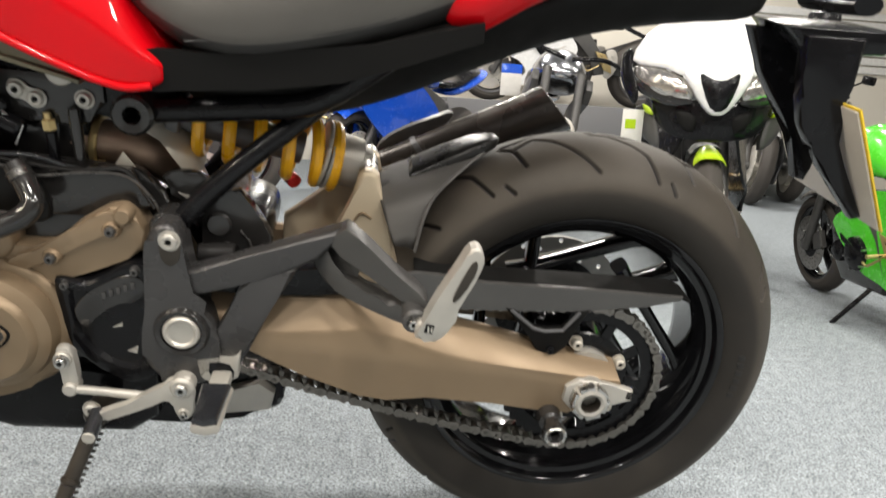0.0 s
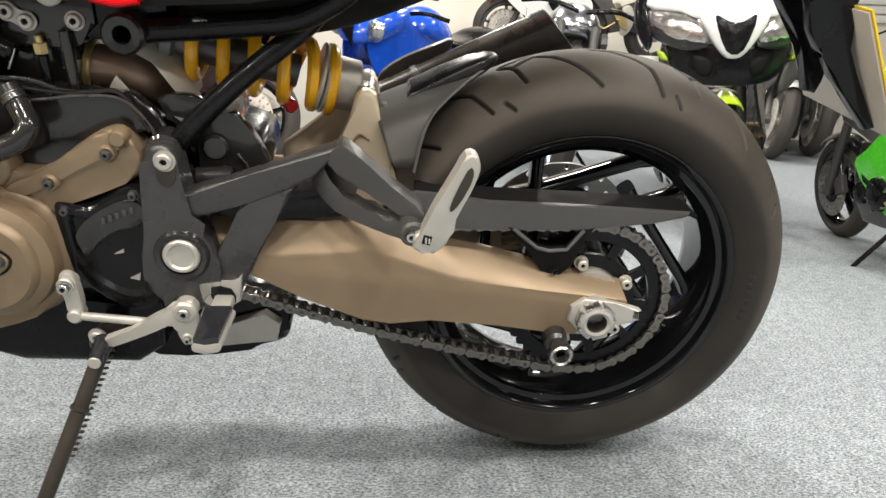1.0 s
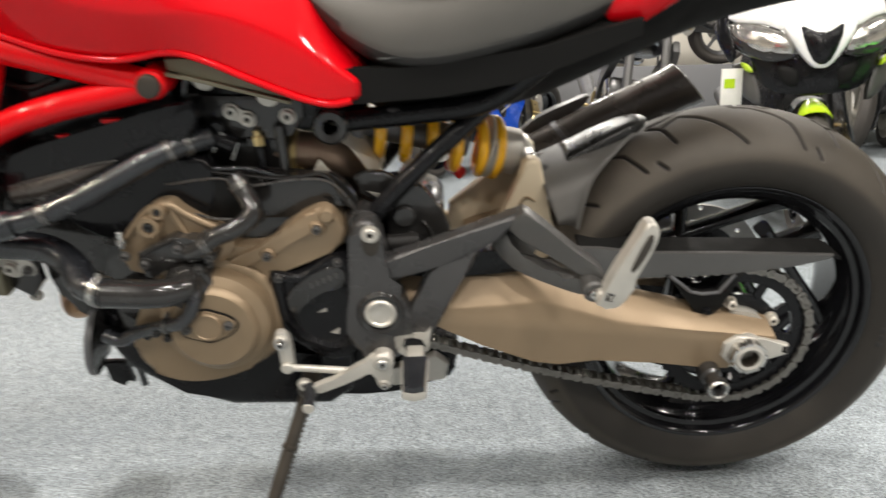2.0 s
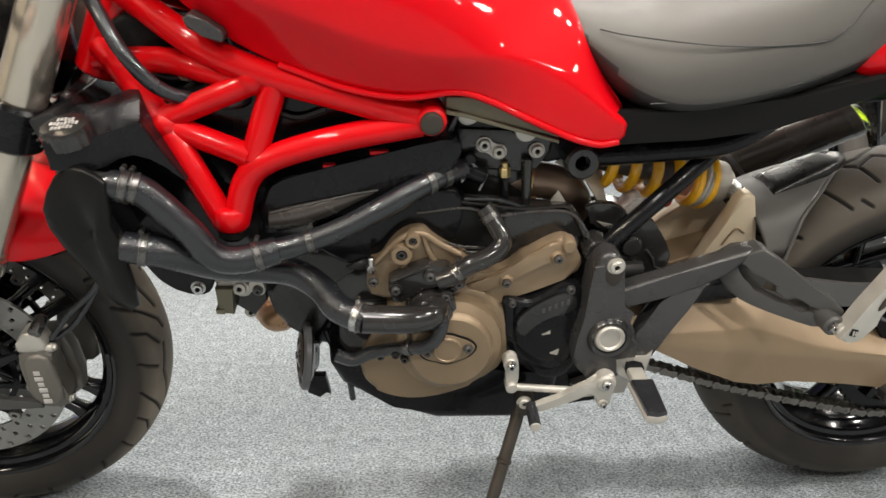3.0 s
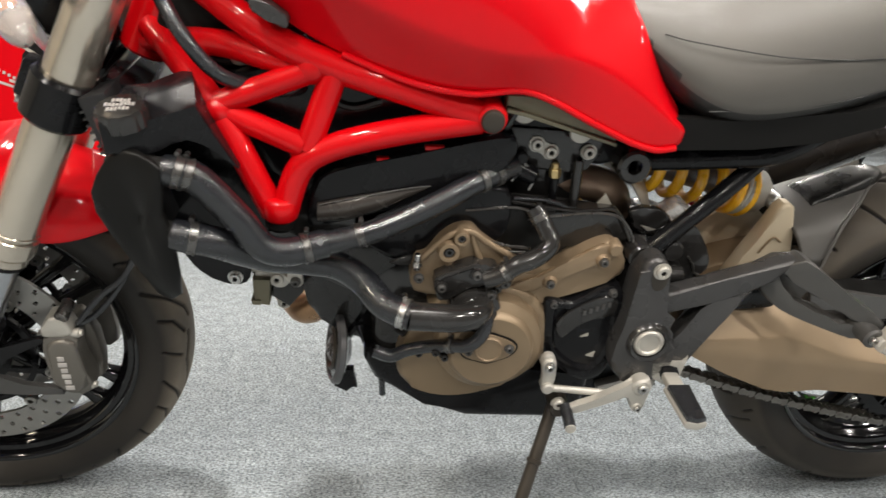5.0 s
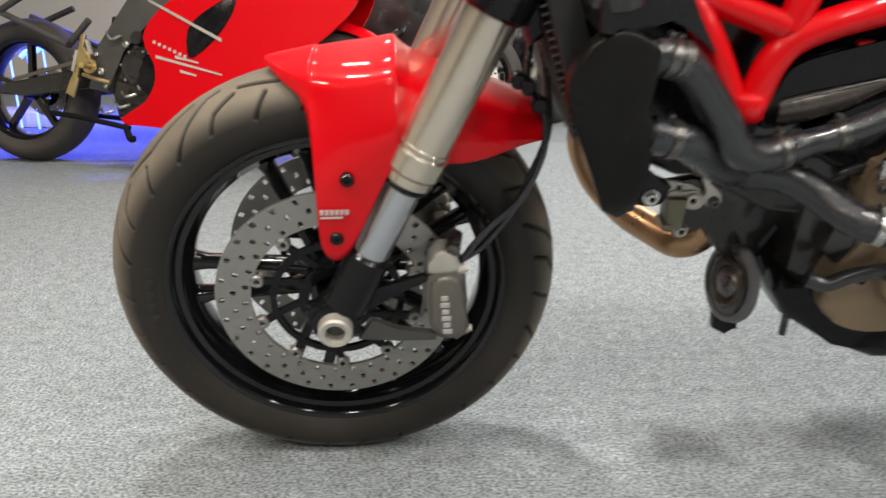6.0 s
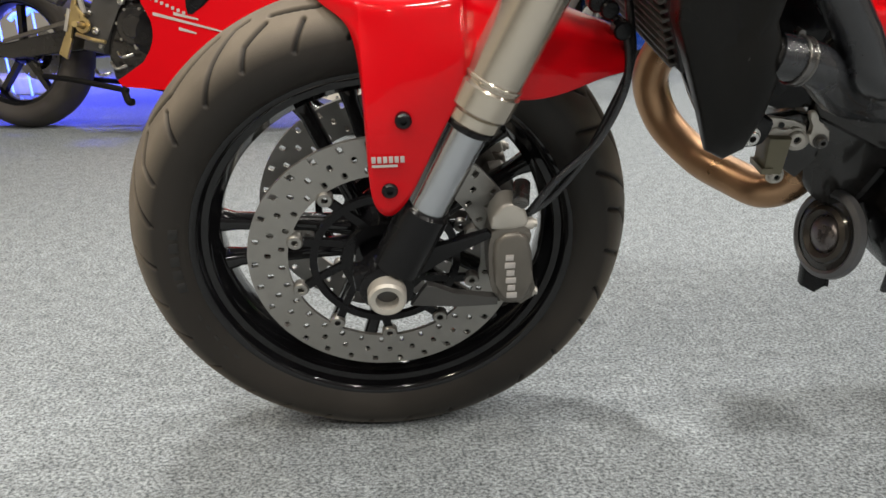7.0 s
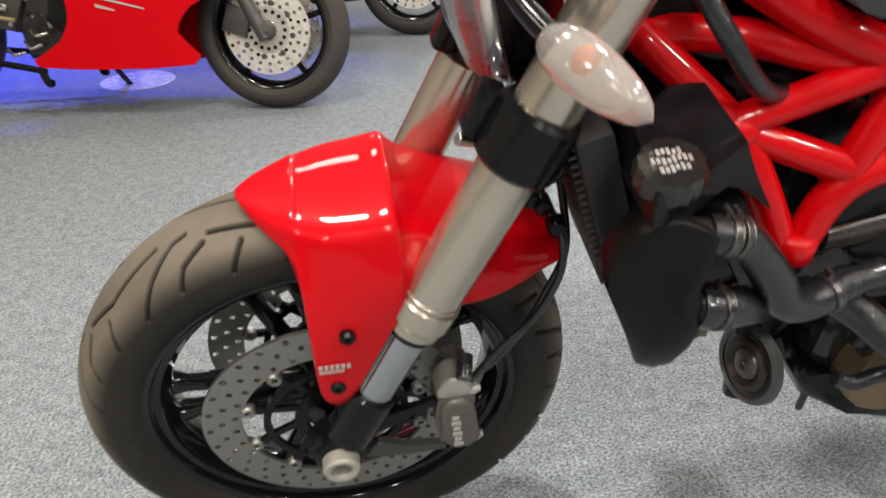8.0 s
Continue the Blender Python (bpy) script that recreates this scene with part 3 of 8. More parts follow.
part("paddock_bobbin", bm, GLOSS, swing, "black paddock stand bobbin")
bm = bmesh.new()
lathe(bm, [(0.009, -0.1985), (0.0125, -0.2015), (0.0145, -0.199)], -0.047, 0.292, 0, 28)
part("bobbin_ring", bm, STEEL, swing)
# chain guard with its forked lower bracket
bm = bmesh.new()
slab(bm, [(-0.262, 0.478), (-0.235, 0.483), (-0.207, 0.480), (-0.143, 0.471), (-0.021, 0.467), (0.115, 0.461), (0.112, 0.455), (0.069, 0.446), (-0.018, 0.436), (-0.105, 0.434), (-0.170, 0.434), (-0.250, 0.438)], -0.128, -0.119, 0.003)
guard_c = part("chain_guard", bm, GREY, bike, "dark grey plastic chain guard")
bm = bmesh.new()
loft(bm, [[V(x, -0.121, z), V(x, -0.075, z + 0.001), V(x, -0.075, z - 0.005), V(x, -0.121, z - 0.005)] for x, z in ((-0.235, 0.478), (-0.143, 0.4705), (-0.021, 0.4665), (0.113, 0.4605), (0.128, 0.454))])
part("guard_top", bm, MATT, guard_c)
bm = bmesh.new()
slab(bm, [(-0.120, 0.440), (-0.109, 0.437), (-0.077, 0.410), (-0.062, 0.406), (-0.039, 0.408), (-0.018, 0.437), (-0.004, 0.440), (-0.022, 0.414), (-0.030, 0.383), (-0.047, 0.368), (-0.070, 0.377), (-0.092, 0.414)], -0.129, -0.120, 0.0025)
part("guard_bracket", bm, MATT, guard_c)
bm = bmesh.new()
tube(bm, [(-0.110, -0.130, 0.4365), (-0.078, -0.130, 0.4105), (-0.062, -0.130, 0.4065), (-0.039, -0.130, 0.4085), (-0.020, -0.130, 0.4355)], 0.0026, seg=8, straight=True)
part("bracket_lip", bm, GREY_LIGHT, guard_c)
bolt("guard_screw", -0.052, -0.130, 0.379, 0.0045, guard_c, BLACK)
# hugger: an arched shell over the front of the tyre with a raised, split top
def arch(bm, x, z, r, a0, a1, half, crown, drop, n=18, m=9):
    """A mudguard shell round a wheel: half its width, crown how far its middle stands up, drop how far its sides hang."""
    rows = []
    for i in range(n + 1):
        a = radians(a0 + (a1 - a0) * i / n)
        e = math.sin(math.pi * min(1.0, (0.12 + 0.88 * i / n)) * 0.5)
        row = []
        for j in range(m + 1):
            t = -1 + 2 * j / m
            y = half * (0.35 + 0.65 * e) * t
            rr = r + crown * (1 - t * t) - drop * abs(t) ** 4 * e
            row.append((V(x + rr * math.cos(a), y, z + rr * math.sin(a)), V(x + (rr - 0.004) * math.cos(a), y * 0.97, z + (rr - 0.004) * math.sin(a))))
        rows.append(row)
    for k in (0, 1):
        vs = [[bm.verts.new(p[k]) for p in row] for row in rows]
        for i in range(n):
            for j in range(m):
                q = (vs[i][j], vs[i][j + 1], vs[i + 1][j + 1], vs[i + 1][j])
                bm.faces.new(q if k == 0 else q[::-1])
    bmesh.ops.remove_doubles(bm, verts=bm.verts, dist=1e-5)
    return bm


EDGE_REAR = [(-0.133, 0.0, 0.617), (-0.161, 0.030, 0.605), (-0.184, 0.055, 0.593), (-0.203, 0.070, 0.579), (-0.217, 0.080, 0.564), (-0.227, 0.088, 0.541), (-0.236, 0.092, 0.496)]
EDGE_FRONT = [(-0.290, 0.0, 0.562), (-0.287, 0.030, 0.560), (-0.284, 0.055, 0.556), (-0.279, 0.070, 0.546), (-0.275, 0.080, 0.534), (-0.268, 0.090, 0.519), (-0.261, 0.092, 0.500)]
bm = bmesh.new()
rows = []
for i in range(9):
    f = i / 8
    half = [V(*a).lerp(V(*b), f) + V(0, 0, 0.003 * math.sin(math.pi * f)) for a, b in zip(EDGE_FRONT, EDGE_REAR)]
    rows.append([bm.verts.new((p.x, -p.y, p.z)) for p in reversed(half)] + [bm.verts.new(p) for p in half[1:]])
for a, b in zip(rows, rows[1:]):
    for k in range(len(a) - 1):
        bm.faces.new((a[k], a[k + 1], b[k + 1], b[k]))
hugger = part("rear_hugger", bm, HUGGER, bike, "dark grey plastic rear hugger mudguard", smooth=50, sub=1)
g = hugger.modifiers.new("Solidify", "SOLIDIFY")
g.thickness = 0.004
# the raised cowl along its ridge, square at the front and drawn to a blunt tip
bm = bmesh.new()
COWL = [(-0.292, 0.550, 0.042, 0.010), (-0.246, 0.566, 0.044, 0.011), (-0.241, 0.570, 0.038, 0.018), (-0.234, 0.571, 0.038, 0.0190), (-0.202, 0.588, 0.036, 0.0185), (-0.166, 0.606, 0.031, 0.0160), (-0.145, 0.616, 0.024, 0.0115), (-0.133, 0.6205, 0.015, 0.0075), (-0.128, 0.623, 0.004, 0.002)]
loft(bm, [[V(x, w * math.copysign(abs(math.cos(a)) ** 0.7, math.cos(a)), z + h * math.copysign(abs(math.sin(a)) ** 0.6, math.sin(a))) for a in [2 * math.pi * k / 24 for k in range(24)]] for x, z, w, h in COWL])
part("top_cowl", bm, COWL_BLACK, hugger, "dark grey cowl with a sheen along its top", smooth=45)
bm = bmesh.new()
tube(bm, [(-0.133, -0.010, 0.6165), (-0.161, -0.0335, 0.6045), (-0.184, -0.0575, 0.592), (-0.203, -0.073, 0.578), (-0.217, -0.083, 0.563), (-0.227, -0.091, 0.540), (-0.236, -0.095, 0.496)], 0.0022, seg=8)
part("rolled_edge", bm, HUGGER, hugger)

# shock absorber
sa, sb = V(-0.575, -0.030, 0.650), V(-0.298, 0.012, 0.572)
ax = (sb - sa).normalized()
s1 = ax.orthogonal().normalized()
s2 = ax.cross(s1)
bm = bmesh.new()
cyl(bm, sa, sa + ax * 0.20, 0.021, 20)
cyl(bm, sa + ax * 0.030, sa + ax * 0.050, 0.034, 28, 0.004)
shock = part("shock_absorber", bm, GREY_LIGHT, bike, "rear shock absorber with grey body")
bm = bmesh.new()
turns, r0 = 5.6, 0.0385
length = (sb - sa).length - 0.045
pts = []
for k in range(150):
    f = k / 149
    t = 2 * math.pi * turns * f
    g = f if f < 0.83 else 0.83 + (f - 0.83) * 0.55
    pts.append(sa + ax * (0.056 + (length - 0.044) * g * 1.02) + (s1 * math.cos(t) + s2 * math.sin(t)) * r0)
tube(bm, pts, 0.0082, seg=10, straight=True)
part("spring", bm, YELLOW, shock, "bright yellow coil spring")
bm = bmesh.new()
for d0, d1, r in ((-0.066, -0.060, 0.0455), (-0.058, -0.052, 0.0445), (-0.052, -0.014, 0.034), (-0.014, 0.0, 0.024)):
    cyl(bm, sb + ax * d0, sb + ax * d1, r, 32, 0.002)
part("spring_collar", bm, ALLOY, shock, "pale alloy spring collar")
bm = bmesh.new()
cyl(bm, (-0.410, 0.02, 0.556), (-0.393, -0.01, 0.552), 0.0095, 14, 0.002)
part("adjuster_knob", bm, RED_KNOB, shock, "red anodised adjuster knob")
bm = bmesh.new()
cyl(bm, sb + V(0, -0.05, 0.004), sb + V(0, 0.05, 0.004), 0.013, 20, 0.002)
part("shock_bolt", bm, STEEL, shock)

# subframe tubes and seat rail cover
bm = bmesh.new()
tube(bm, [(-0.555, -0.086, 0.656), (-0.44, -0.095, 0.668), (-0.36, -0.10, 0.682), (-0.28, -0.10, 0.735)], 0.0145)
tube(bm, [(-0.532, -0.112, 0.514), (-0.495, -0.112, 0.556), (-0.440, -0.104, 0.608), (-0.375, -0.078, 0.658), (-0.345, -0.060, 0.684)], 0.0130)
tube(bm, [(-0.555, 0.086, 0.656), (-0.44, 0.095, 0.668), (-0.36, 0.10, 0.682), (-0.28, 0.10, 0.735)], 0.0145)
tube(bm, [(-0.532, 0.112, 0.514), (-0.495, 0.112, 0.556), (-0.440, 0.104, 0.608), (-0.375, 0.078, 0.658), (-0.345, 0.060, 0.684)], 0.0130)
subframe = part("subframe", bm, BLACK, bike, "black tubular rear subframe")
bm = bmesh.new()
lathe(bm, [(0.010, -0.100), (0.0105, -0.112), (0.020, -0.114), (0.0235, -0.110), (0.0235, -0.07), (0.010, -0.07)], -0.563, 0.656, 0, 28)
part("tube_end", bm, GLOSS, subframe)
bm = bmesh.new()
cyl(bm, (-0.53, -0.13, 0.528), (-0.53, -0.09, 0.528), 0.02, 20, 0.003)
part("clamp", bm, GLOSS, subframe)

# frame plate that carries the footrests
bm = bmesh.new()
slab(bm, rounded([(-0.546, 0.515), (-0.538, 0.541), (-0.521, 0.549), (-0.506, 0.538), (-0.500, 0.50), (-0.49, 0.45), (-0.470, 0.415), (-0.468, 0.375), (-0.482, 0.344), (-0.508, 0.334), (-0.538, 0.345), (-0.556, 0.368), (-0.556, 0.408), (-0.550, 0.445)], 3), -0.154, -0.112, 0.011, 4)
slab(bm, [(-0.51, 0.489), (-0.43, 0.513), (-0.327, 0.552), (-0.322, 0.544), (-0.352, 0.512), (-0.385, 0.494), (-0.440, 0.476), (-0.505, 0.454)], -0.150, -0.122, 0.008, 4)
slab(bm, [(-0.432, 0.486), (-0.372, 0.502), (-0.400, 0.455), (-0.445, 0.362), (-0.487, 0.366), (-0.474, 0.410), (-0.462, 0.428), (-0.438, 0.464)], -0.149, -0.122, 0.006, 3)
plate = part("footrest_plate", bm, PEG_GREY, bike, "dark grey cast footrest plate")
plate.location = (0, -0.014, 0)
bm = bmesh.new()
lathe(bm, [(0.0, -0.1575), (0.0145, -0.1575), (0.0165, -0.160), (0.0195, -0.160), (0.022, -0.157), (0.022, -0.150)], -0.510, 0.4135, 0, 32)
part("pivot_cap", bm, ALLOY, plate, "pale alloy swingarm pivot cap")
bm = bmesh.new()
lathe(bm, [(0.023, -0.150), (0.024, -0.158), (0.029, -0.160), (0.033, -0.154), (0.034, -0.148)], -0.510, 0.4135, 0, 32)
part("pivot_ring", bm, GLOSS, plate)
# Dark patch on the plate paints the shade of the bolt's pocket.
bm = bmesh.new()
slab(bm, rounded([(-0.528, 0.528), (-0.522, 0.540), (-0.510, 0.540), (-0.505, 0.526), (-0.508, 0.506), (-0.519, 0.500), (-0.527, 0.510)], 3), -0.1555, -0.150, 0.0005)
part("pocket_shade", bm, STAND, plate, "dark patch painted for the shade round the plate bolt")
bolt("plate_bolt", -0.5165, -0.156, 0.531, 0.0095, plate, ALLOY, deep=0.006)
# passenger footrest bracket: two rails that flare outwards to one boss, a sunk web at their root, and an open slot between them
FLARE = 0.74
def flared(bm):
    for v in bm.verts:
        v.co.y -= 0.150 + FLARE * (min(max(v.co.x, -0.36), -0.22) + 0.34)
    return bm


bm = bmesh.new()
slab(bm, rounded([(-0.342, 0.531), (-0.320, 0.557), (-0.304, 0.549), (-0.289, 0.540), (-0.264, 0.523), (-0.239, 0.510), (-0.228, 0.501), (-0.229, 0.487), (-0.237, 0.491), (-0.248, 0.492), (-0.259, 0.492), (-0.283, 0.507), (-0.302, 0.509), (-0.324, 0.522)], 2), -0.010, 0.024, 0.005, 3)
passenger = part("passenger_bracket", flared(bm), GREY, bike, "grey cast passenger footrest bracket")
bm = bmesh.new()
slab(bm, rounded([(-0.360, 0.518), (-0.356, 0.496), (-0.344, 0.480), (-0.317, 0.470), (-0.283, 0.466), (-0.254, 0.465), (-0.239, 0.469), (-0.230, 0.484), (-0.241, 0.488), (-0.259, 0.481), (-0.283, 0.482), (-0.308, 0.491), (-0.328, 0.498), (-0.342, 0.512), (-0.342, 0.532)], 2), -0.010, 0.024, 0.005, 3)
part("lower_rail", flared(bm), GREY, passenger)
bm = bmesh.new()
slab(bm, [(-0.358, 0.515), (-0.340, 0.540), (-0.321, 0.550), (-0.300, 0.514), (-0.306, 0.494), (-0.337, 0.492)], 0.004, 0.030, 0.002)
part("web", flared(bm), GREY, passenger)
bm = bmesh.new()
cyl(bm, (-0.241, -0.252, 0.4825), (-0.241, -0.205, 0.4825), 0.0145, 24, 0.003)
part("boss", bm, GREY, passenger)
bolt("pivot_screw", -0.243, -0.252, 0.482, 0.0060, passenger, STEEL)
bm = bmesh.new()
slab(bm, rounded([(-0.242, 0.474), (-0.234, 0.491), (-0.226, 0.510), (-0.220, 0.523), (-0.200, 0.561), (-0.191, 0.579), (-0.181, 0.579), (-0.176, 0.569), (-0.178, 0.554), (-0.192, 0.524), (-0.203, 0.497), (-0.206, 0.482), (-0.215, 0.473), (-0.221, 0.469), (-0.231, 0.473)], 2), -0.270, -0.246, 0.005, 3)
cyl(bm, (-0.232, -0.262, 0.480), (-0.232, -0.215, 0.480), 0.010, 16, 0.002)
peg_ = part("passenger_footrest", bm, ALLOY, passenger, "pale alloy folding passenger footrest")
# No slot is cut here: a dark inlay gives its shade.
bm = bmesh.new()
slab(bm, rounded([(-0.183, 0.564), (-0.189, 0.564), (-0.203, 0.531), (-0.205, 0.519), (-0.198, 0.524), (-0.185, 0.549)], 2), -0.2715, -0.262, 0.0005)
part("slot_shade", bm, STAND, peg_, "dark inlay standing for the shaded slot in the footrest")
bm = bmesh.new()
slab(bm, [(-0.231, 0.492), (-0.222, 0.490), (-0.224, 0.480), (-0.233, 0.482)], -0.2715, -0.266, 0.0005)
badge = part("badge", bm, BLACK, peg_)
bm = bmesh.new()
box(bm, -0.2285, -0.2722, 0.486, 0.0018, 0.001, 0.007)
box(bm, -0.2250, -0.2722, 0.4855, 0.0018, 0.001, 0.006)
part("mark", bm, ALLOY, badge)

# gear lever, linkage and rider's footrest
bm = bmesh.new()
slab(bm, rounded([(-0.524, 0.35), (-0.514, 0.358), (-0.5, 0.359), (-0.496, 0.347), (-0.5, 0.332), (-0.498, 0.31), (-0.506, 0.299), (-0.517, 0.302), (-0.522, 0.314), (-0.524, 0.329), (-0.546, 0.318), (-0.588, 0.3), (-0.608, 0.294), (-0.616, 0.3), (-0.611, 0.306), (-0.579, 0.318), (-0.547, 0.338)], 2), -0.184, -0.172, 0.004, 3)
cyl(bm, (-0.51, -0.188, 0.345), (-0.51, -0.150, 0.345), 0.0145, 24, 0.003)
cyl(bm, (-0.51, -0.186, 0.307), (-0.51, -0.160, 0.307), 0.0080, 18, 0.002)
lever = part("gear_lever", bm, ALLOY, bike, "pale alloy gear lever")
bolt("pivot_screw", -0.51, -0.187, 0.345, 0.0075, lever, STEEL)
bolt("rod_screw", -0.51, -0.185, 0.307, 0.0045, lever, STEEL)
bm = bmesh.new()
cyl(bm, (-0.614, -0.212, 0.291), (-0.615, -0.172, 0.302), 0.0088, 18, 0.003)
toe = part("toe_rubber", bm, HOSE, lever)
bm = bmesh.new()
cyl(bm, (-0.614, -0.2138, 0.291), (-0.614, -0.2105, 0.291), 0.0078, 18, 0.001)
part("toe_end", bm, ALLOY, toe)
bm = bmesh.new()
cyl(bm, (-0.645, -0.168, 0.330), (-0.540, -0.166, 0.318), 0.0055, 12)
part("linkage_rod", bm, ALLOY, lever, "thin steel gear linkage rod")
bm = bmesh.new()
slab(bm, rounded([(-0.658, 0.380), (-0.650, 0.388), (-0.640, 0.382), (-0.636, 0.356), (-0.637, 0.325), (-0.652, 0.322), (-0.654, 0.350)], 3), -0.168, -0.155, 0.004)
cyl(bm, (-0.649, -0.174, 0.372), (-0.649, -0.15, 0.372), 0.0105, 24, 0.002)
cyl(bm, (-0.645, -0.174, 0.330), (-0.645, -0.15, 0.330), 0.009, 18, 0.002)
part("selector_arm", bm, ALLOY, lever, "pale alloy gear selector arm")
bolt("selector_bolt", -0.649, -0.175, 0.372, 0.007, lever, STEEL)
bm = bmesh.new()
slab(bm, [(-0.498, 0.378), (-0.45, 0.378), (-0.442, 0.388), (-0.447, 0.35), (-0.47, 0.335), (-0.494, 0.35)], -0.168, -0.145, 0.004)
box(bm, -0.465, -0.185, 0.354, 0.024, 0.06, 0.014, None, 0.004)
rest = part("footrest", bm, ALLOY, bike, "pale alloy rider footrest with black rubber")
bm = bmesh.new()
slab(bm, rounded([(-0.480, 0.371), (-0.456, 0.369), (-0.452, 0.350), (-0.476, 0.347)], 2), -0.1695, -0.166, 0.0005)
part("bracket_window", bm, BLACK, rest)


def peg(bm, x0, x1, y0, y1, z0, z1, r):
    """A footrest block, a little narrower towards its outer end."""
    return loft(bm, [[V(x0 + g, y0, z), V(x1 - g, y0, z), V(x1 - g - 0.003, y1, z), V((x0 + x1) / 2, y1 - 0.004, z), V(x0 + g + 0.003, y1, z)] for z, g in ((z0, r), (z0 + r, 0), (z1 - r, 0), (z1, r))])


bm = bmesh.new()
peg(bm, -0.484, -0.447, -0.198, -0.272, 0.347, 0.358, 0.003)
part("peg", bm, ALLOY, rest)
bm = bmesh.new()
peg(bm, -0.482, -0.449, -0.203, -0.271, 0.356, 0.3655, 0.002)
part("rubber_pad", bm, HOSE, rest)

# side stand: two round bars and a spring, foot flat on the floor
sroot, sfoot = V(-0.620, -0.142, 0.290), V(-0.704, -0.272, 0.0715)
bm = bmesh.new()
tube(bm, [sroot, sroot + (sfoot - sroot) * 0.35, sroot + (sfoot - sroot) * 0.36, sfoot], 0.0098, seg=16, straight=True)
cyl(bm, sroot + (sfoot - sroot) * 0.36, sroot + (sfoot - sroot) * 0.39, 0.0120, 18, 0.002)
cyl(bm, sroot + V(0, -0.03, 0.0), sroot + V(0, 0.02, 0), 0.015, 20, 0.003)
stand = part("side_stand", bm, STAND, bike, "worn dark brown-grey steel side stand swung out")
bm = bmesh.new()
box(bm, 0, 0, 0, 0.07, 0.035, 0.008, Matrix.Translation(sfoot + V(0, 0, -0.004)) @ pose(0, 0, 0, -12.7), 0.002)
part("stand_foot", bm, STAND, stand)
bm = bmesh.new()
d = (sfoot - sroot)
pts = []
for k in range(140):
    f = k / 139
    t = 2 * math.pi * 18 * f
    pts.append(sroot + d * (0.12 + 0.52 * f) + V(0.008 + 0.004 * math.cos(t), 0.018 + 0.004 * math.sin(t), -0.004))
tube(bm, pts, 0.0014, seg=6, straight=True)
part("stand_spring", bm, GREY, stand, "dark steel side stand return spring")
bolt("stand_bolt", -0.624, -0.168, 0.300, 0.0085, stand, ALLOY)

# ---- trellis frame ----
bm = bmesh.new()
cyl(bm, (-1.205, 0, 0.745), (-1.135, 0, 0.905), 0.034, 28, 0.004)
trellis = part("frame", bm, FRAME_RED, bike, "red enamelled steel trellis frame")
TUBES = [
    ([(-0.774, -0.130, 0.722), (-0.862, -0.128, 0.747), (-0.956, -0.122, 0.771), (-1.019, -0.110, 0.792), (-1.075, -0.085, 0.818), (-1.17, -0.02, 0.868)], 0.0185),
    ([(-1.195, -0.02, 0.765), (-1.10, -0.072, 0.779), (-1.045, -0.094, 0.773), (-1.0, -0.110, 0.768)], 0.0165),
    ([(-1.097, -0.112, 0.716), (-0.990, -0.122, 0.764)], 0.0155),
    ([(-0.957, -0.122, 0.768), (-0.990, -0.135, 0.672)], 0.0165),
    ([(-1.092, -0.113, 0.708), (-0.993, -0.136, 0.676)], 0.0155),
    ([(-0.780, -0.131, 0.718), (-0.889, -0.137, 0.698), (-0.968, -0.138, 0.673), (-1.000, -0.140, 0.645), (-1.018, -0.144, 0.588)], 0.0170),
    ([(-1.19, -0.025, 0.785), (-1.119, -0.094, 0.730), (-1.094, -0.114, 0.703), (-1.066, -0.132, 0.657), (-1.031, -0.143, 0.588)], 0.0165),
]
for side in (1, -1):
    for pts, r in TUBES:
        bm = bmesh.new()
        tube(bm, [(x, y * side, z) for x, y, z in pts], r, 18, 10)
        part("tube", bm, FRAME_RED, trellis, smooth=60)
# weld beads where tubes meet
for x, y, z in ((-0.995, -0.128, 0.672), (-1.095, -0.114, 0.709), (-0.985, -0.120, 0.768)):
    bm = bmesh.new()
    bmesh.ops.create_icosphere(bm, subdivisions=3, radius=0.0195, matrix=Matrix.Translation((x, y, z)))
    part("weld", bm, FRAME_RED, trellis, smooth=180)
bm = bmesh.new()
lathe(bm, [(0.0140, -0.1505), (0.0175, -0.1490), (0.0192, -0.1440), (0.0192, -0.10)], -0.768, 0.725, 0, 32)
part("tube_end", bm, FRAME_RED, trellis, smooth=60)
bm = bmesh.new()
lathe(bm, [(0.0, -0.1575), (0.0105, -0.1575), (0.0135, -0.1560), (0.0148, -0.1525), (0.0148, -0.13)], -0.768, 0.724, 0, 32)
part("end_cap", bm, STAND, trellis, "dark grey end cap of the frame tube")
bm = bmesh.new()
cyl(bm, (-1.023, -0.1445, 0.612), (-1.0235, -0.1450, 0.580), 0.0222, 28, 0.005)
part("foot_stub", bm, FRAME_RED, trellis, smooth=60)
bm = bmesh.new()
cyl(bm, (-1.0235, -0.1445, 0.584), (-1.025, -0.146, 0.566), 0.0180, 24, 0.005)
part("lower_cap", bm, MATT, trellis)

# ---- engine ----
bm = bmesh.new()
slab(bm, [(-0.90, 0.36), (-0.86, 0.30), (-0.62, 0.27), (-0.52, 0.33), (-0.52, 0.50), (-0.58, 0.545), (-0.80, 0.55), (-0.90, 0.47)], -0.10, 0.12, 0.015)
engine = part("engine", bm, GLOSS, bike, "black and bronze twin-cylinder engine")
bm = bmesh.new()
slab(bm, [(-0.80, 0.50), (-0.60, 0.50), (-0.630, 0.58), (-0.632, 0.70), (-0.70, 0.715), (-0.76, 0.70), (-0.79, 0.62)], -0.068, 0.10, 0.012)
part("rear_cylinder", bm, GLOSS, engine)
bm = bmesh.new()
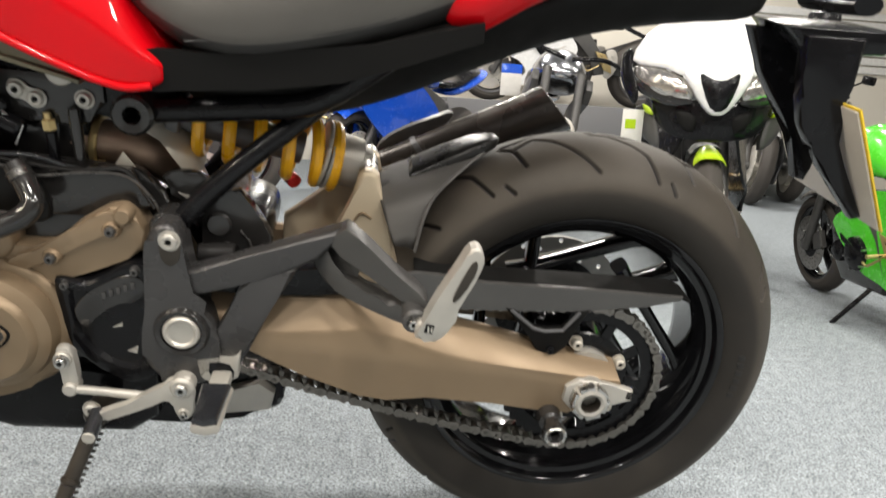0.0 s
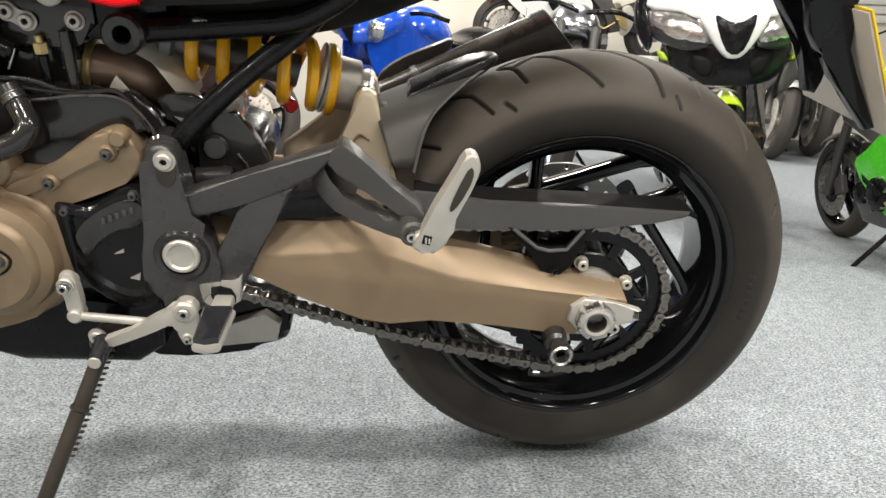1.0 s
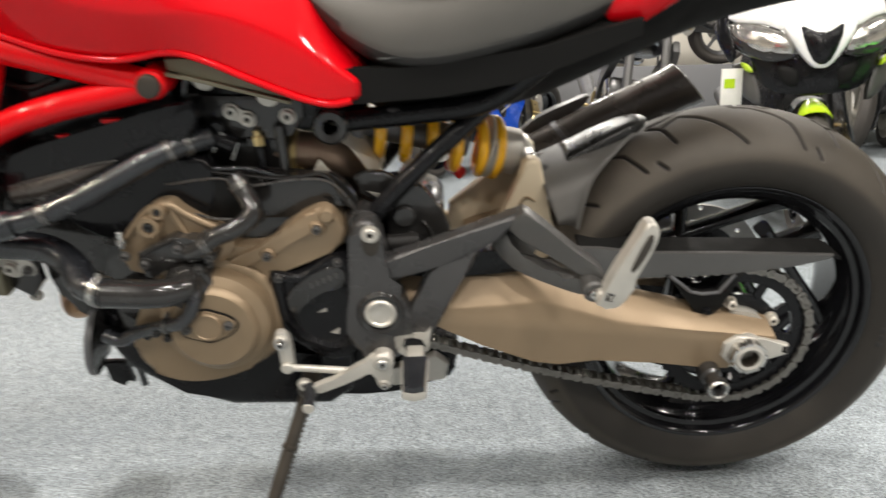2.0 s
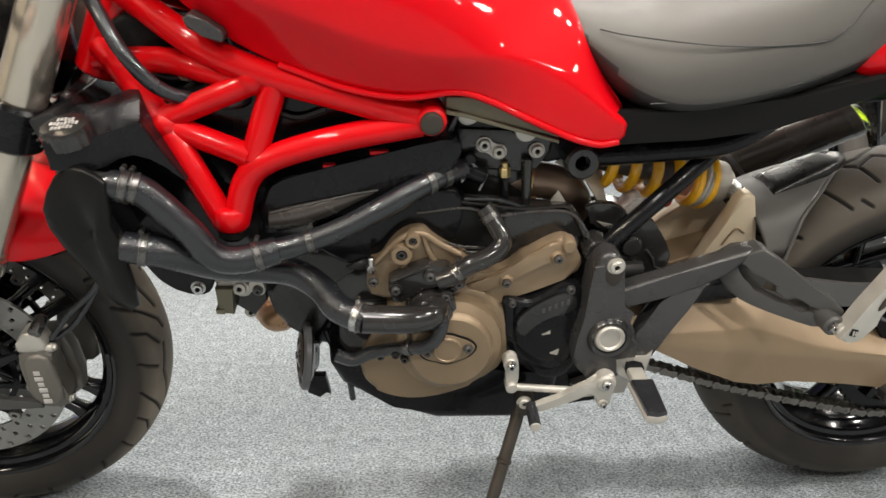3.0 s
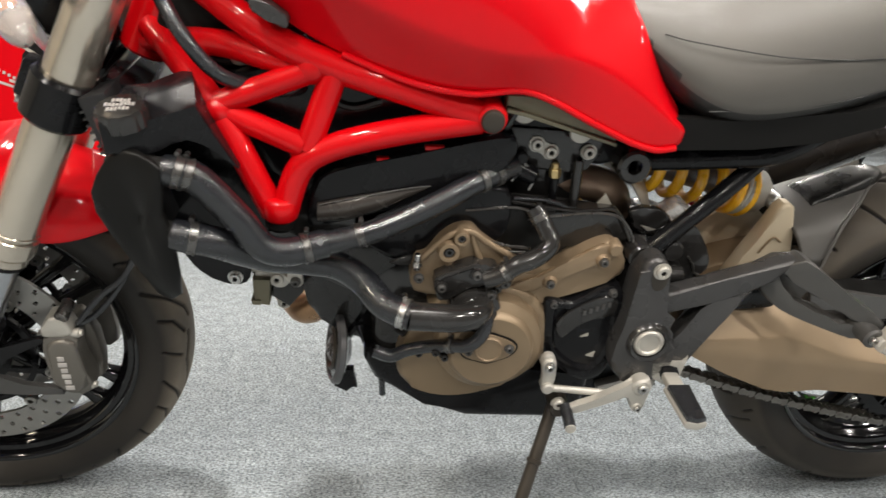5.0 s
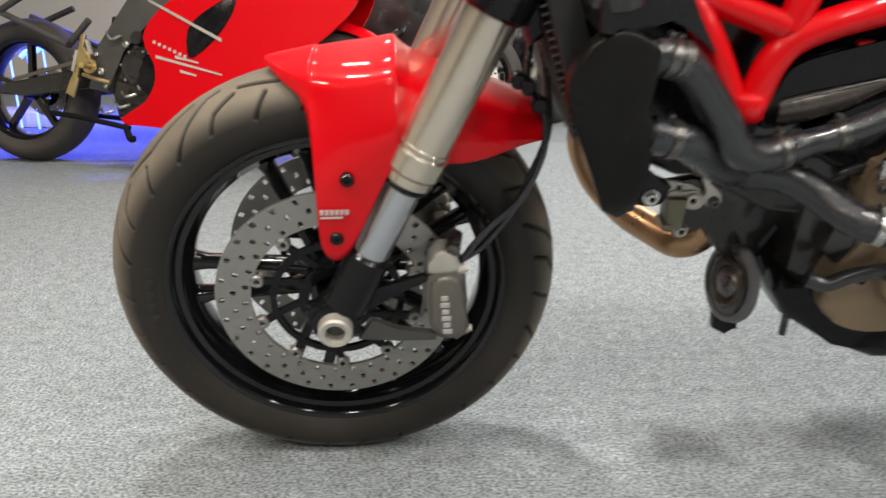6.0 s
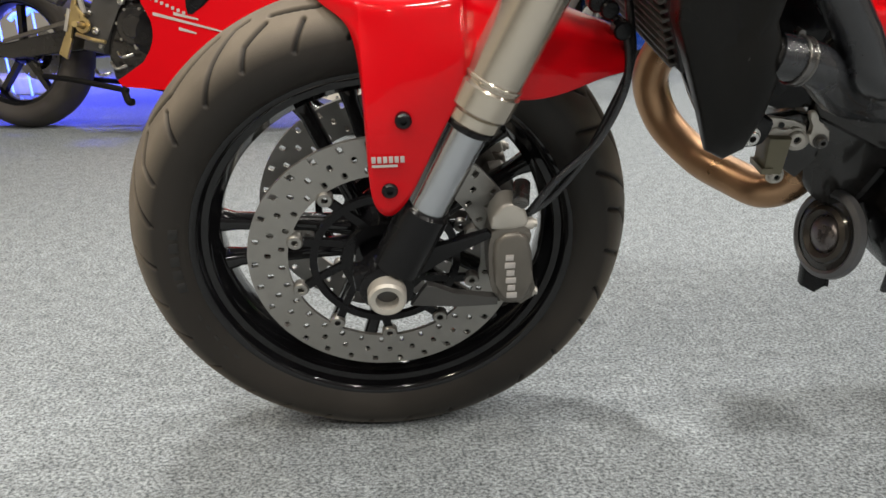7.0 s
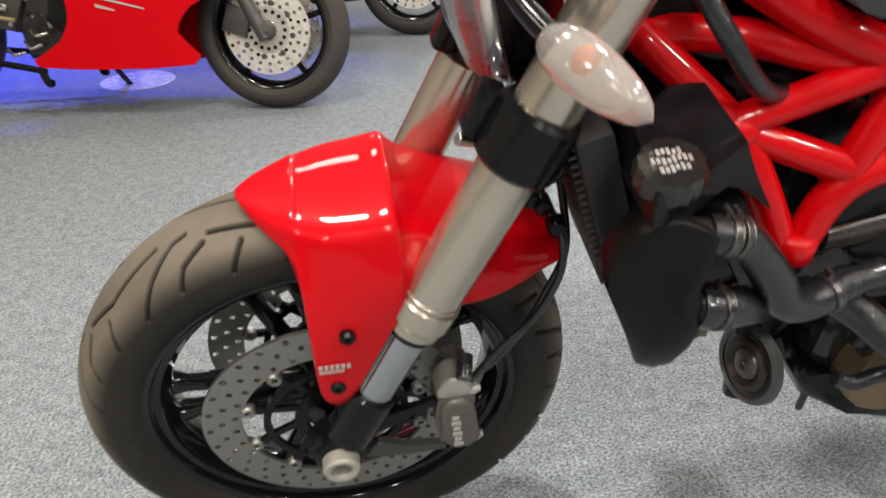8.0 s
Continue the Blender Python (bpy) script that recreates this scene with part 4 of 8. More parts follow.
slab(bm, [(-0.80, 0.42), (-0.94, 0.44), (-1.02, 0.48), (-1.05, 0.53), (-1.02, 0.58), (-0.93, 0.625), (-0.80, 0.63)], -0.095, 0.10, 0.015)
part("front_cylinder", bm, GLOSS, engine)
# bronze alternator cover with its stepped rings
bm = bmesh.new()
lathe(bm, [(0.0, -0.176), (0.055, -0.176), (0.059, -0.173), (0.062, -0.166), (0.066, -0.164), (0.074, -0.158), (0.0765, -0.150), (0.0775, -0.138), (0.088, -0.134), (0.090, -0.128), (0.091, -0.09)], -0.737, 0.398, 0, 72)
cover = part("alternator_cover", bm, BRONZE_DARK, engine, "bronze painted round alternator cover")
bm = bmesh.new()
slab(bm, rounded([(-0.780, 0.398), (-0.772, 0.411), (-0.758, 0.420), (-0.742, 0.426), (-0.726, 0.421), (-0.712, 0.415), (-0.703, 0.405), (-0.710, 0.392), (-0.726, 0.384), (-0.742, 0.378), (-0.758, 0.383), (-0.772, 0.387)], 3), -0.1795, -0.174, 0.002)
part("inspection_flange", bm, BRONZE, cover).location.z = 0.004
bm = bmesh.new()
lathe(bm, [(0.0, -0.1815), (0.0165, -0.1815), (0.0175, -0.1828), (0.0190, -0.1828), (0.0202, -0.1812), (0.021, -0.178)], -0.742, 0.402, 0, 40)
part("inspection_plate", bm, BRONZE, cover).location.z = 0.004
bm = bmesh.new()
slab(bm, rounded([(-0.783, 0.398), (-0.774, 0.4135), (-0.758, 0.4230), (-0.742, 0.429), (-0.726, 0.424), (-0.710, 0.4175), (-0.700, 0.405), (-0.708, 0.390), (-0.726, 0.381), (-0.742, 0.375), (-0.758, 0.380), (-0.774, 0.3845)], 3), -0.1775, -0.170, 0.001)
part("gasket", bm, MATT, cover).location.z = 0.004
bolt("cover_bolt", -0.770, -0.180, 0.403, 0.0055, cover, GREY)
for bx, bz in ((-0.814, 0.394), (-0.801, 0.386), (-0.835, 0.379)):
    bolt("case_bolt", bx, -0.168 if bx > -0.82 else -0.150, bz, 0.0055, cover, GLOSS, deep=0.008)
bolt("cover_bolt", -0.713, -0.180, 0.408, 0.0055, cover, GREY)
bm = bmesh.new()
slab(bm, rounded([(-0.862, 0.365), (-0.862, 0.330), (-0.840, 0.305), (-0.792, 0.290), (-0.73, 0.300), (-0.66, 0.340), (-0.645, 0.42), (-0.70, 0.48), (-0.80, 0.47), (-0.845, 0.41)], 3), -0.138, -0.09, 0.010, 3)
part("crankcase_cover", bm, BRONZE_DARK, engine, "bronze painted crankcase side")
bm = bmesh.new()
slab(bm, rounded([(-0.847, 0.470), (-0.849, 0.518), (-0.833, 0.528), (-0.816, 0.553), (-0.797, 0.568), (-0.776, 0.571), (-0.762, 0.558), (-0.739, 0.542), (-0.716, 0.530), (-0.70, 0.505), (-0.72, 0.48), (-0.78, 0.465)], 3), -0.136, -0.09, 0.006, 3)
bracket = part("cylinder_base", bm, BRONZE, engine, "bronze painted casting with bolt bosses")
for pts, r in (([(-0.846, -0.137, 0.517), (-0.815, -0.138, 0.552), (-0.797, -0.139, 0.565), (-0.776, -0.139, 0.567), (-0.755, -0.138, 0.552), (-0.720, -0.137, 0.531)], 0.0050), ([(-0.776, -0.138, 0.565), (-0.768, -0.138, 0.540), (-0.758, -0.138, 0.520)], 0.0045), ([(-0.806, -0.138, 0.540), (-0.802, -0.138, 0.515), (-0.815, -0.138, 0.497)], 0.0045)):
    bm = bmesh.new()
    tube(bm, pts, r, 10, 5)
    part("rib", bm, BRONZE, bracket, smooth=180)
for x, z, r in ((-0.805, 0.540, 0.0150), (-0.790, 0.561, 0.0105)):
    bm = bmesh.new()
    lathe(bm, [(r * 0.5, -0.146), (r * 0.55, -0.151), (r * 0.9, -0.151), (r, -0.148), (r * 1.08, -0.13)], x, z, 0, 28)
    part("boss", bm, BRONZE, bracket)
    bolt("boss_bolt", x, -0.147, z, r * 0.45, bracket, GLOSS, deep=0.003)
bm = bmesh.new()
cyl(bm, (-0.846, -0.145, 0.510), (-0.846, -0.145, 0.535), 0.0045, 12, 0.001)
cyl(bm, (-0.846, -0.145, 0.516), (-0.846, -0.145, 0.522), 0.0065, 6)
part("bleed_screw", bm, STEEL, bracket, "small bright bleed screw")
# black thermostat housing with two bolts
bm = bmesh.new()
slab(bm, rounded([(-0.822, 0.500), (-0.817, 0.509), (-0.775, 0.529), (-0.758, 0.527), (-0.739, 0.523), (-0.737, 0.498), (-0.752, 0.494), (-0.766, 0.499), (-0.798, 0.477), (-0.816, 0.472)], 3), -0.160, -0.130, 0.006, 3)
thermo = part("thermostat_housing", bm, GLOSS, engine, "gloss black thermostat housing")
bm = bmesh.new()
tube(bm, [(-0.818, -0.160, 0.507), (-0.795, -0.161, 0.518), (-0.772, -0.160, 0.527)], 0.0035, 8, 4)
part("rib", bm, GLOSS, thermo)
for x, z in ((-0.813, 0.494), (-0.767, 0.515), (-0.728, 0.503), (-0.745, 0.484)):
    bm = bmesh.new()
    lathe(bm, [(0.0, -0.163), (0.0085, -0.163), (0.0100, -0.160), (0.0100, -0.135)], x, z, 0, 20)
    part("bolt_seat", bm, GLOSS, thermo)
    bolt("housing_bolt", x, -0.163, z, 0.0056, thermo, GREY)
bm = bmesh.new()
slab(bm, [(-0.872, 0.445), (-0.80, 0.445), (-0.78, 0.40), (-0.86, 0.388), (-0.88, 0.41)], -0.132, -0.09, 0.006)
blk = part("oil_filter_mount", bm, GLOSS, engine)
bm = bmesh.new()
slab(bm, rounded([(-0.842, 0.428), (-0.826, 0.426), (-0.824, 0.414), (-0.840, 0.414)], 2), -0.136, -0.130, 0.002)
part("cast_pad", bm, GREY_LIGHT, blk)
bm = bmesh.new()
slab(bm, rounded([(-0.735, 0.478), (-0.72, 0.500), (-0.664, 0.500), (-0.635, 0.525), (-0.600, 0.548), (-0.576, 0.553), (-0.560, 0.534), (-0.556, 0.500), (-0.628, 0.466), (-0.668, 0.455), (-0.69, 0.45)], 3), -0.130, -0.085, 0.007, 3)
slab(bm, rounded([(-0.715, 0.482), (-0.69, 0.490), (-0.664, 0.505), (-0.633, 0.527), (-0.611, 0.537), (-0.600, 0.548), (-0.576, 0.551), (-0.565, 0.536), (-0.60, 0.522), (-0.655, 0.488), (-0.69, 0.472)], 2), -0.136, -0.128, 0.003)
part("gearbox_cover", bm, BRONZE, engine, "bronze painted gearbox cover")
for x, z in ((-0.589, 0.527), (-0.659, 0.490), (-0.575, 0.545)):
    bm = bmesh.new()
    lathe(bm, [(0.0, -0.141), (0.008, -0.141), (0.0105, -0.137), (0.011, -0.12)], x, z, 0, 20)
    part("boss", bm, BRONZE, engine)
for x, z in ((-0.589, 0.527), (-0.659, 0.490), (-0.735, 0.487), (-0.843, 0.50)):
    bolt("case_bolt", x, -0.141 if x > -0.7 else -0.15, z, 0.0055, engine, GREY)
# black front sprocket cover
bm = bmesh.new()
SPR = rounded([(-0.662, 0.452), (-0.655, 0.464), (-0.621, 0.461), (-0.574, 0.487), (-0.550, 0.478), (-0.540, 0.43), (-0.538, 0.38), (-0.555, 0.328), (-0.587, 0.318), (-0.63, 0.345), (-0.655, 0.38)], 3)
dome(bm, SPR, [(-0.09, 1.0), (-0.128, 1.0), (-0.136, 0.97), (-0.139, 0.9), (-0.139, 0.75), (-0.134, 0.68), (-0.134, 0.3)])
spr = part("sprocket_cover", bm, BLACK, engine, "black plastic front sprocket cover")
bm = bmesh.new()
slab(bm, rounded([(-0.640, 0.425), (-0.615, 0.452), (-0.575, 0.472), (-0.556, 0.462), (-0.562, 0.44), (-0.60, 0.430), (-0.628, 0.40)], 3), -0.1425, -0.136, 0.002)
part("cover_rib", bm, GLOSS, spr)
bm = bmesh.new()
for k in range(5):
    a = V(-0.603 + 0.0085 * k, -0.1440, 0.4455 + 0.0035 * k)
    box(bm, a.x, a.y, a.z, 0.0045, 0.0012, 0.0085, bev=0.0003)
part("lettering", bm, GREY, spr, "small raised plain bars of lettering")
bm = bmesh.new()
slab(bm, [(-0.600, 0.398), (-0.588, 0.405), (-0.588, 0.400)], -0.1365, -0.133, 0)
part("cover_slot", bm, ALLOY, spr)
bm = bmesh.new()
slab(bm, [(-0.585, 0.365), (-0.572, 0.372), (-0.574, 0.362)], -0.1365, -0.133, 0)
part("cover_slot", bm, ALLOY, spr)
bolt("cover_screw", -0.648, -0.138, 0.455, 0.005, spr, GREY)
bolt("cover_screw", -0.566, -0.140, 0.477, 0.005, spr, GREY)
# sump and belly pan
bm = bmesh.new()
slab(bm, [(-0.912, 0.36), (-0.912, 0.335), (-0.894, 0.297), (-0.816, 0.250), (-0.749, 0.223), (-0.60, 0.220), (-0.565, 0.245), (-0.56, 0.32), (-0.86, 0.33)], -0.112, 0.112, 0.012, 3)
part("belly_pan", bm, BLACK, bike, "black plastic belly pan")
bm = bmesh.new()
slab(bm, rounded([(-0.66, 0.28), (-0.66, 0.20), (-0.56, 0.178), (-0.43, 0.197), (-0.408, 0.225), (-0.41, 0.27), (-0.50, 0.29)], 3), -0.03, 0.13, 0.015, 3)
part("silencer_box", bm, BLACK, bike, "black exhaust collector box under the engine")
bm = bmesh.new()
slab(bm, [(-0.52, 0.235), (-0.44, 0.262), (-0.418, 0.245), (-0.425, 0.215), (-0.51, 0.205)], -0.05, -0.028, 0.006)
part("heat_shield", bm, ALLOY, bike, "pale alloy heat shield")

# air box panel with its scooped rib
bm = bmesh.new()
AIR = rounded([(-0.992, 0.572), (-0.985, 0.615), (-0.962, 0.640), (-0.861, 0.668), (-0.749, 0.697), (-0.728, 0.689), (-0.730, 0.666), (-0.755, 0.642), (-0.876, 0.592), (-0.975, 0.562)], 3)
dome(bm, AIR, [(-0.08, 1.0), (-0.118, 1.0), (-0.125, 0.985), (-0.128, 0.95), (-0.129, 0.6), (-0.130, 0.2)])
air = part("airbox_panel", bm, BLACK, bike, "black plastic airbox side panel")
bm = bmesh.new()
loft(bm, [[V(x, -0.128 - w * 0.6 * math.cos(a), z + w * math.sin(a)) for a in [math.pi * k / 8 - math.pi / 2 for k in range(9)]] for x, z, w in ((-0.978, 0.583, 0.014), (-0.94, 0.590, 0.0165), (-0.90, 0.602, 0.014), (-0.865, 0.615, 0.008), (-0.835, 0.625, 0.001))])
part("panel_rib", bm, SATIN, air, smooth=60)
# Thin grey line paints the highlight along the rib's upper edge.
bm = bmesh.new()
tube(bm, [(-0.976, -0.1345, 0.5965), (-0.94, -0.1345, 0.6055), (-0.90, -0.1340, 0.6150), (-0.865, -0.1320, 0.6225), (-0.835, -0.1295, 0.6262)], 0.0010, seg=6)
part("rib_highlight", bm, GREY, air)
for x0, x1, z0 in ((-0.905, -0.880, 0.6575), (-0.845, -0.820, 0.676)):
    bm = bmesh.new()
    box(bm, (x0 + x1) / 2, -0.121, z0, x1 - x0, 0.010, 0.006, pose(0, 0, 0), 0.0015)
    part("panel_clip", bm, FRAME_RED, air, "small red clip on the panel edge")
bm = bmesh.new()
slab(bm, rounded([(-0.882, 0.504), (-0.868, 0.512), (-0.853, 0.517), (-0.845, 0.511), (-0.849, 0.504), (-0.868, 0.502)], 2), -0.1195, -0.112, 0.0025)
part("belt_badge", bm, COWL_BLACK, engine)
bm = bmesh.new()
slab(bm, [(-1.10, 0.74), (-1.04, 0.62), (-0.98, 0.58), (-0.76, 0.66), (-0.76, 0.74), (-0.96, 0.79)], -0.095, 0.095, 0.012)
part("airbox", bm, BLACK, bike, "black airbox inside the frame")
bm = bmesh.new()
slab(bm, rounded([(-1.179, 0.790), (-1.172, 0.740), (-1.136, 0.742), (-1.061, 0.735), (-1.020, 0.757), (-1.060, 0.805), (-1.150, 0.830)], 3), -0.045, 0.045, 0.010, 3)
part("intake_trunk", bm, MATT, bike, "matt black intake trunk inside the frame")
for pts, r in (([(-1.16, -0.052, 0.775), (-1.10, -0.056, 0.752), (-1.05, -0.060, 0.765), (-1.01, -0.055, 0.748)], 0.005), ([(-1.15, -0.052, 0.755), (-1.11, -0.058, 0.772), (-1.06, -0.060, 0.748), (-1.02, -0.055, 0.735)], 0.0042), ([(-0.985, -0.098, 0.735), (-0.940, -0.100, 0.715), (-0.900, -0.100, 0.725)], 0.005)):
    bm = bmesh.new()
    tube(bm, pts, r, seg=8)
    part("wiring_loom", bm, GLOSS, bike, "black taped wiring inside the frame")
bm = bmesh.new()
slab(bm, rounded([(-1.090, 0.768), (-1.074, 0.776), (-1.058, 0.768), (-1.066, 0.752), (-1.084, 0.752)], 2), -0.068, -0.050, 0.003)
part("connector", bm, SHIELD, bike, "pale metal connector in the wiring")
bm = bmesh.new()
slab(bm, rounded([(-1.051, 0.842), (-1.045, 0.848), (-1.012, 0.831), (-1.011, 0.819), (-1.017, 0.816), (-1.050, 0.832)], 2), -0.138, -0.100, 0.003)
part("tank_bracket", bm, PEG_GREY, bike, "dark grey tank mounting bracket")
bm = bmesh.new()
slab(bm, [(-0.74, 0.765), (-0.52, 0.70), (-0.52, 0.66), (-0.60, 0.64), (-0.74, 0.66)], -0.075, 0.075, 0.01)
part("battery_box", bm, BLACK, bike, "black box under the tank")
# black covers behind the hoses
bm = bmesh.new()
slab(bm, rounded([(-0.93, 0.545), (-0.90, 0.575), (-0.80, 0.615), (-0.73, 0.62), (-0.72, 0.56), (-0.76, 0.52), (-0.86, 0.50)], 3), -0.115, -0.08, 0.008, 3)
part("belt_cover", bm, BLACK, engine, "black plastic timing belt cover")
bm = bmesh.new()
slab(bm, [(-0.755, 0.600), (-0.728, 0.600), (-0.641, 0.588), (-0.606, 0.590), (-0.574, 0.589), (-0.546, 0.545), (-0.617, 0.53), (-0.706, 0.530), (-0.752, 0.541)], -0.108, -0.08, 0.006)
part("cylinder_cover", bm, GLOSS, engine)
# linked bolt heads on the rear cylinder head
bm = bmesh.new()
slab(bm, [(-0.735, 0.695), (-0.60, 0.69), (-0.600, 0.660), (-0.622, 0.642), (-0.632, 0.63), (-0.70, 0.635), (-0.735, 0.655)], -0.082, -0.06, 0.005)
head = part("frame_bracket", bm, GLOSS, bike, "black bracket plate with bright bolts")
for x, z in ((-0.693, 0.673), (-0.673, 0.663), (-0.621, 0.665)):
    bolt("bracket_bolt", x, -0.086, z, 0.0085, head, ALLOY)
bm = bmesh.new()
slab(bm, rounded([(-0.700, 0.683), (-0.688, 0.683), (-0.680, 0.674), (-0.668, 0.673), (-0.663, 0.662), (-0.668, 0.653), (-0.679, 0.653), (-0.686, 0.662), (-0.699, 0.664), (-0.704, 0.673)], 2), -0.0865, -0.081, 0.0015)
part("link_plate", bm, ALLOY, head)
bm = bmesh.new()
cyl(bm, (-0.660, -0.086, 0.560), (-0.662, -0.086, 0.626), 0.006, 16, 0.001)
part("sensor_body", bm, BLACK, head)
bm = bmesh.new()
cyl(bm, (-0.662, -0.086, 0.627), (-0.663, -0.086, 0.640), 0.0080, 6, 0.001)
cyl(bm, (-0.663, -0.086, 0.638), (-0.664, -0.086, 0.648), 0.005, 12, 0.001)
part("sensor_nut", bm, GOLD, head, "small brassy sensor nut")
bm = bmesh.new()
cyl(bm, (-0.630, -0.090, 0.548), (-0.633, -0.088, 0.655), 0.007, 14, 0.001)
part("stud", bm, GLOSS, head)
bm = bmesh.new()
tube(bm, [(-0.760, -0.110, 0.602), (-0.728, -0.110, 0.601), (-0.641, -0.110, 0.589), (-0.606, -0.110, 0.591), (-0.574, -0.110, 0.590), (-0.546, -0.110, 0.546)], 0.0028, seg=8)
part("cover_edge", bm, GLOSS, engine)
bm = bmesh.new()
slab(bm, rounded([(-0.582, 0.588), (-0.562, 0.580), (-0.538, 0.545), (-0.548, 0.535), (-0.59, 0.572)], 3), -0.09, -0.07, 0.003)
part("rear_shield", bm, GLOSS, engine)
bm = bmesh.new()
slab(bm, rounded([(-0.50, 0.535), (-0.44, 0.530), (-0.42, 0.51), (-0.43, 0.47), (-0.50, 0.47), (-0.52, 0.51)], 3), -0.07, 0.06, 0.008)
part("linkage_cover", bm, BLACK, bike, "black cover beside the rear shock")
bm = bmesh.new()
slab(bm, rounded([(-0.49, 0.452), (-0.45, 0.462), (-0.385, 0.478), (-0.325, 0.480), (-0.310, 0.462), (-0.315, 0.449), (-0.40, 0.444), (-0.48, 0.447)], 2), -0.125, -0.09, 0.005)
part("chain_slider", bm, BLACK, bike, "black plastic chain slider on the swingarm")
bm = bmesh.new()
cyl(bm, (-0.475, -0.105, 0.525), (-0.475, -0.075, 0.525), 0.016, 20, 0.003)
cyl(bm, (-0.50, -0.105, 0.488), (-0.455, -0.105, 0.490), 0.013, 16, 0.002)
part("brake_switch", bm, GLOSS, bike, "black switch with a short cable")
bm = bmesh.new()
slab(bm, rounded([(-0.497, 0.545), (-0.458, 0.568), (-0.444, 0.560), (-0.415, 0.515), (-0.416, 0.495), (-0.442, 0.473), (-0.481, 0.467), (-0.493, 0.484)], 3), -0.098, -0.080, 0.004, 3)
cover_b = part("linkage_box", bm, GLOSS, bike, "gloss black box beside the rear shock")
bm = bmesh.new()
tube(bm, [(-0.450, -0.099, 0.517), (-0.440, -0.100, 0.505), (-0.435, -0.100, 0.490), (-0.425, -0.099, 0.486)], 0.0016, seg=6, straight=True)
part("bright_edge", bm, CLAMP, cover_b)
bolt("box_screw", -0.466, -0.100, 0.493, 0.0065, cover_b, GREY)
bm = bmesh.new()
slab(bm, rounded([(-0.486, 0.547), (-0.447, 0.550), (-0.445, 0.576), (-0.463, 0.587), (-0.477, 0.579)], 3), -0.064, -0.030, 0.008, 4)
part("brake_reservoir", bm, CLEAR, bike, "cloudy white rear brake reservoir", smooth=60)
for pts in ([(-0.775, -0.122, 0.556), (-0.761, -0.124, 0.543), (-0.737, -0.126, 0.533), (-0.697, -0.124, 0.530)], [(-0.772, -0.122, 0.561), (-0.758, -0.124, 0.550), (-0.726, -0.126, 0.541), (-0.690, -0.124, 0.537)]):
    bm = bmesh.new()
    tube(bm, pts, 0.0022, seg=8)
    part("wire", bm, CLAMP, bike, "thin bright sheathed wire")
bm = bmesh.new()
bmesh.ops.create_uvsphere(bm, u_segments=24, v_segments=14, radius=0.020, matrix=Matrix.Translation((-0.684, -0.052, 0.587)) @ Matrix.Diagonal((1.25, 0.7, 1.0, 1)))
part("plug_dome", bm, PIPE, engine, "brown heat-stained dome", smooth=180)
bm = bmesh.new()
for a, b in (((-0.715, 0.655), (-0.690, 0.632)), ((-0.688, 0.634), (-0.698, 0.611)), ((-0.722, 0.622), (-0.706, 0.648))):
    cyl(bm, (a[0], -0.094, a[1]), (b[0], -0.096, b[1]), 0.0016, 8)
part("spring_clip", bm, STEEL, bike, "bright wire hose clip")
bm = bmesh.new()
cyl(bm, (-0.718, -0.088, 0.640), (-0.690, -0.092, 0.628), 0.0125, 18, 0.003)
cyl(bm, (-0.712, -0.080, 0.655), (-0.712, -0.096, 0.655), 0.009, 16, 0.002)
part("injector", bm, BLACK, bike, "black injector plug")
bm = bmesh.new()
slab(bm, rounded([(-0.768, 0.584), (-0.716, 0.592), (-0.676, 0.580), (-0.664, 0.545), (-0.672, 0.524), (-0.734, 0.522), (-0.760, 0.540)], 3), -0.114, -0.100, 0.004, 3)
part("belt_panel", bm, COVER, engine, "satin black belt cover panel")
# Steel-coloured line drawn for the glint on the black cover's edge.
bm = bmesh.new()
tube(bm, [(-0.784, -0.116, 0.587), (-0.716, -0.116, 0.5935), (-0.676, -0.115, 0.5815), (-0.621, -0.112, 0.587), (-0.573, -0.112, 0.584), (-0.545, -0.111, 0.553), (-0.541, -0.110, 0.528)], 0.0019, seg=8)
part("cover_highlight", bm, CLAMP, engine)
bm = bmesh.new()
slab(bm, [(-0.585, 0.605), (-0.568, 0.580), (-0.600, 0.582)], -0.084, -0.081, 0.0005)
part("shield_tab", bm, SHIELD, engine)
bm = bmesh.new()
slab(bm, rounded([(-0.544, 0.574), (-0.532, 0.582), (-0.501, 0.583), (-0.478, 0.564), (-0.493, 0.554), (-0.519, 0.542), (-0.530, 0.556)], 3), -0.082, -0.068, 0.005, 3)
shell = part("linkage_shell", bm, GLOSS, bike, "gloss black shell over the shock linkage")
bm = bmesh.new()
slab(bm, [(-0.525, 0.557), (-0.513, 0.548), (-0.501, 0.551)], -0.0845, -0.081, 0.001)
part("shell_tab", bm, ALLOY, shell)
# loose rail under the tank
bm = bmesh.new()
slab(bm, [(-0.750, 0.752), (-0.715, 0.752), (-0.605, 0.712), (-0.605, 0.699), (-0.723, 0.732), (-0.750, 0.738)], -0.134, -0.106, 0.002)
slab(bm, [(-0.750, 0.737), (-0.723, 0.732), (-0.605, 0.699), (-0.605, 0.694), (-0.723, 0.727), (-0.750, 0.732)], -0.140, -0.110, 0.001)
part("tank_rail", bm, OLIVE, bike, "olive-grey trim rail under the tank")
for x, z in ((-0.718, 0.720), (-0.640, 0.697)):
    bm = bmesh.new()
    lathe(bm, [(0.0, -0.100), (0.014, -0.100), (0.0155, -0.0985), (0.0155, -0.095)], x, z, 0, 28)
    part("washer", bm, ALLOY, bike, "pale alloy washer")

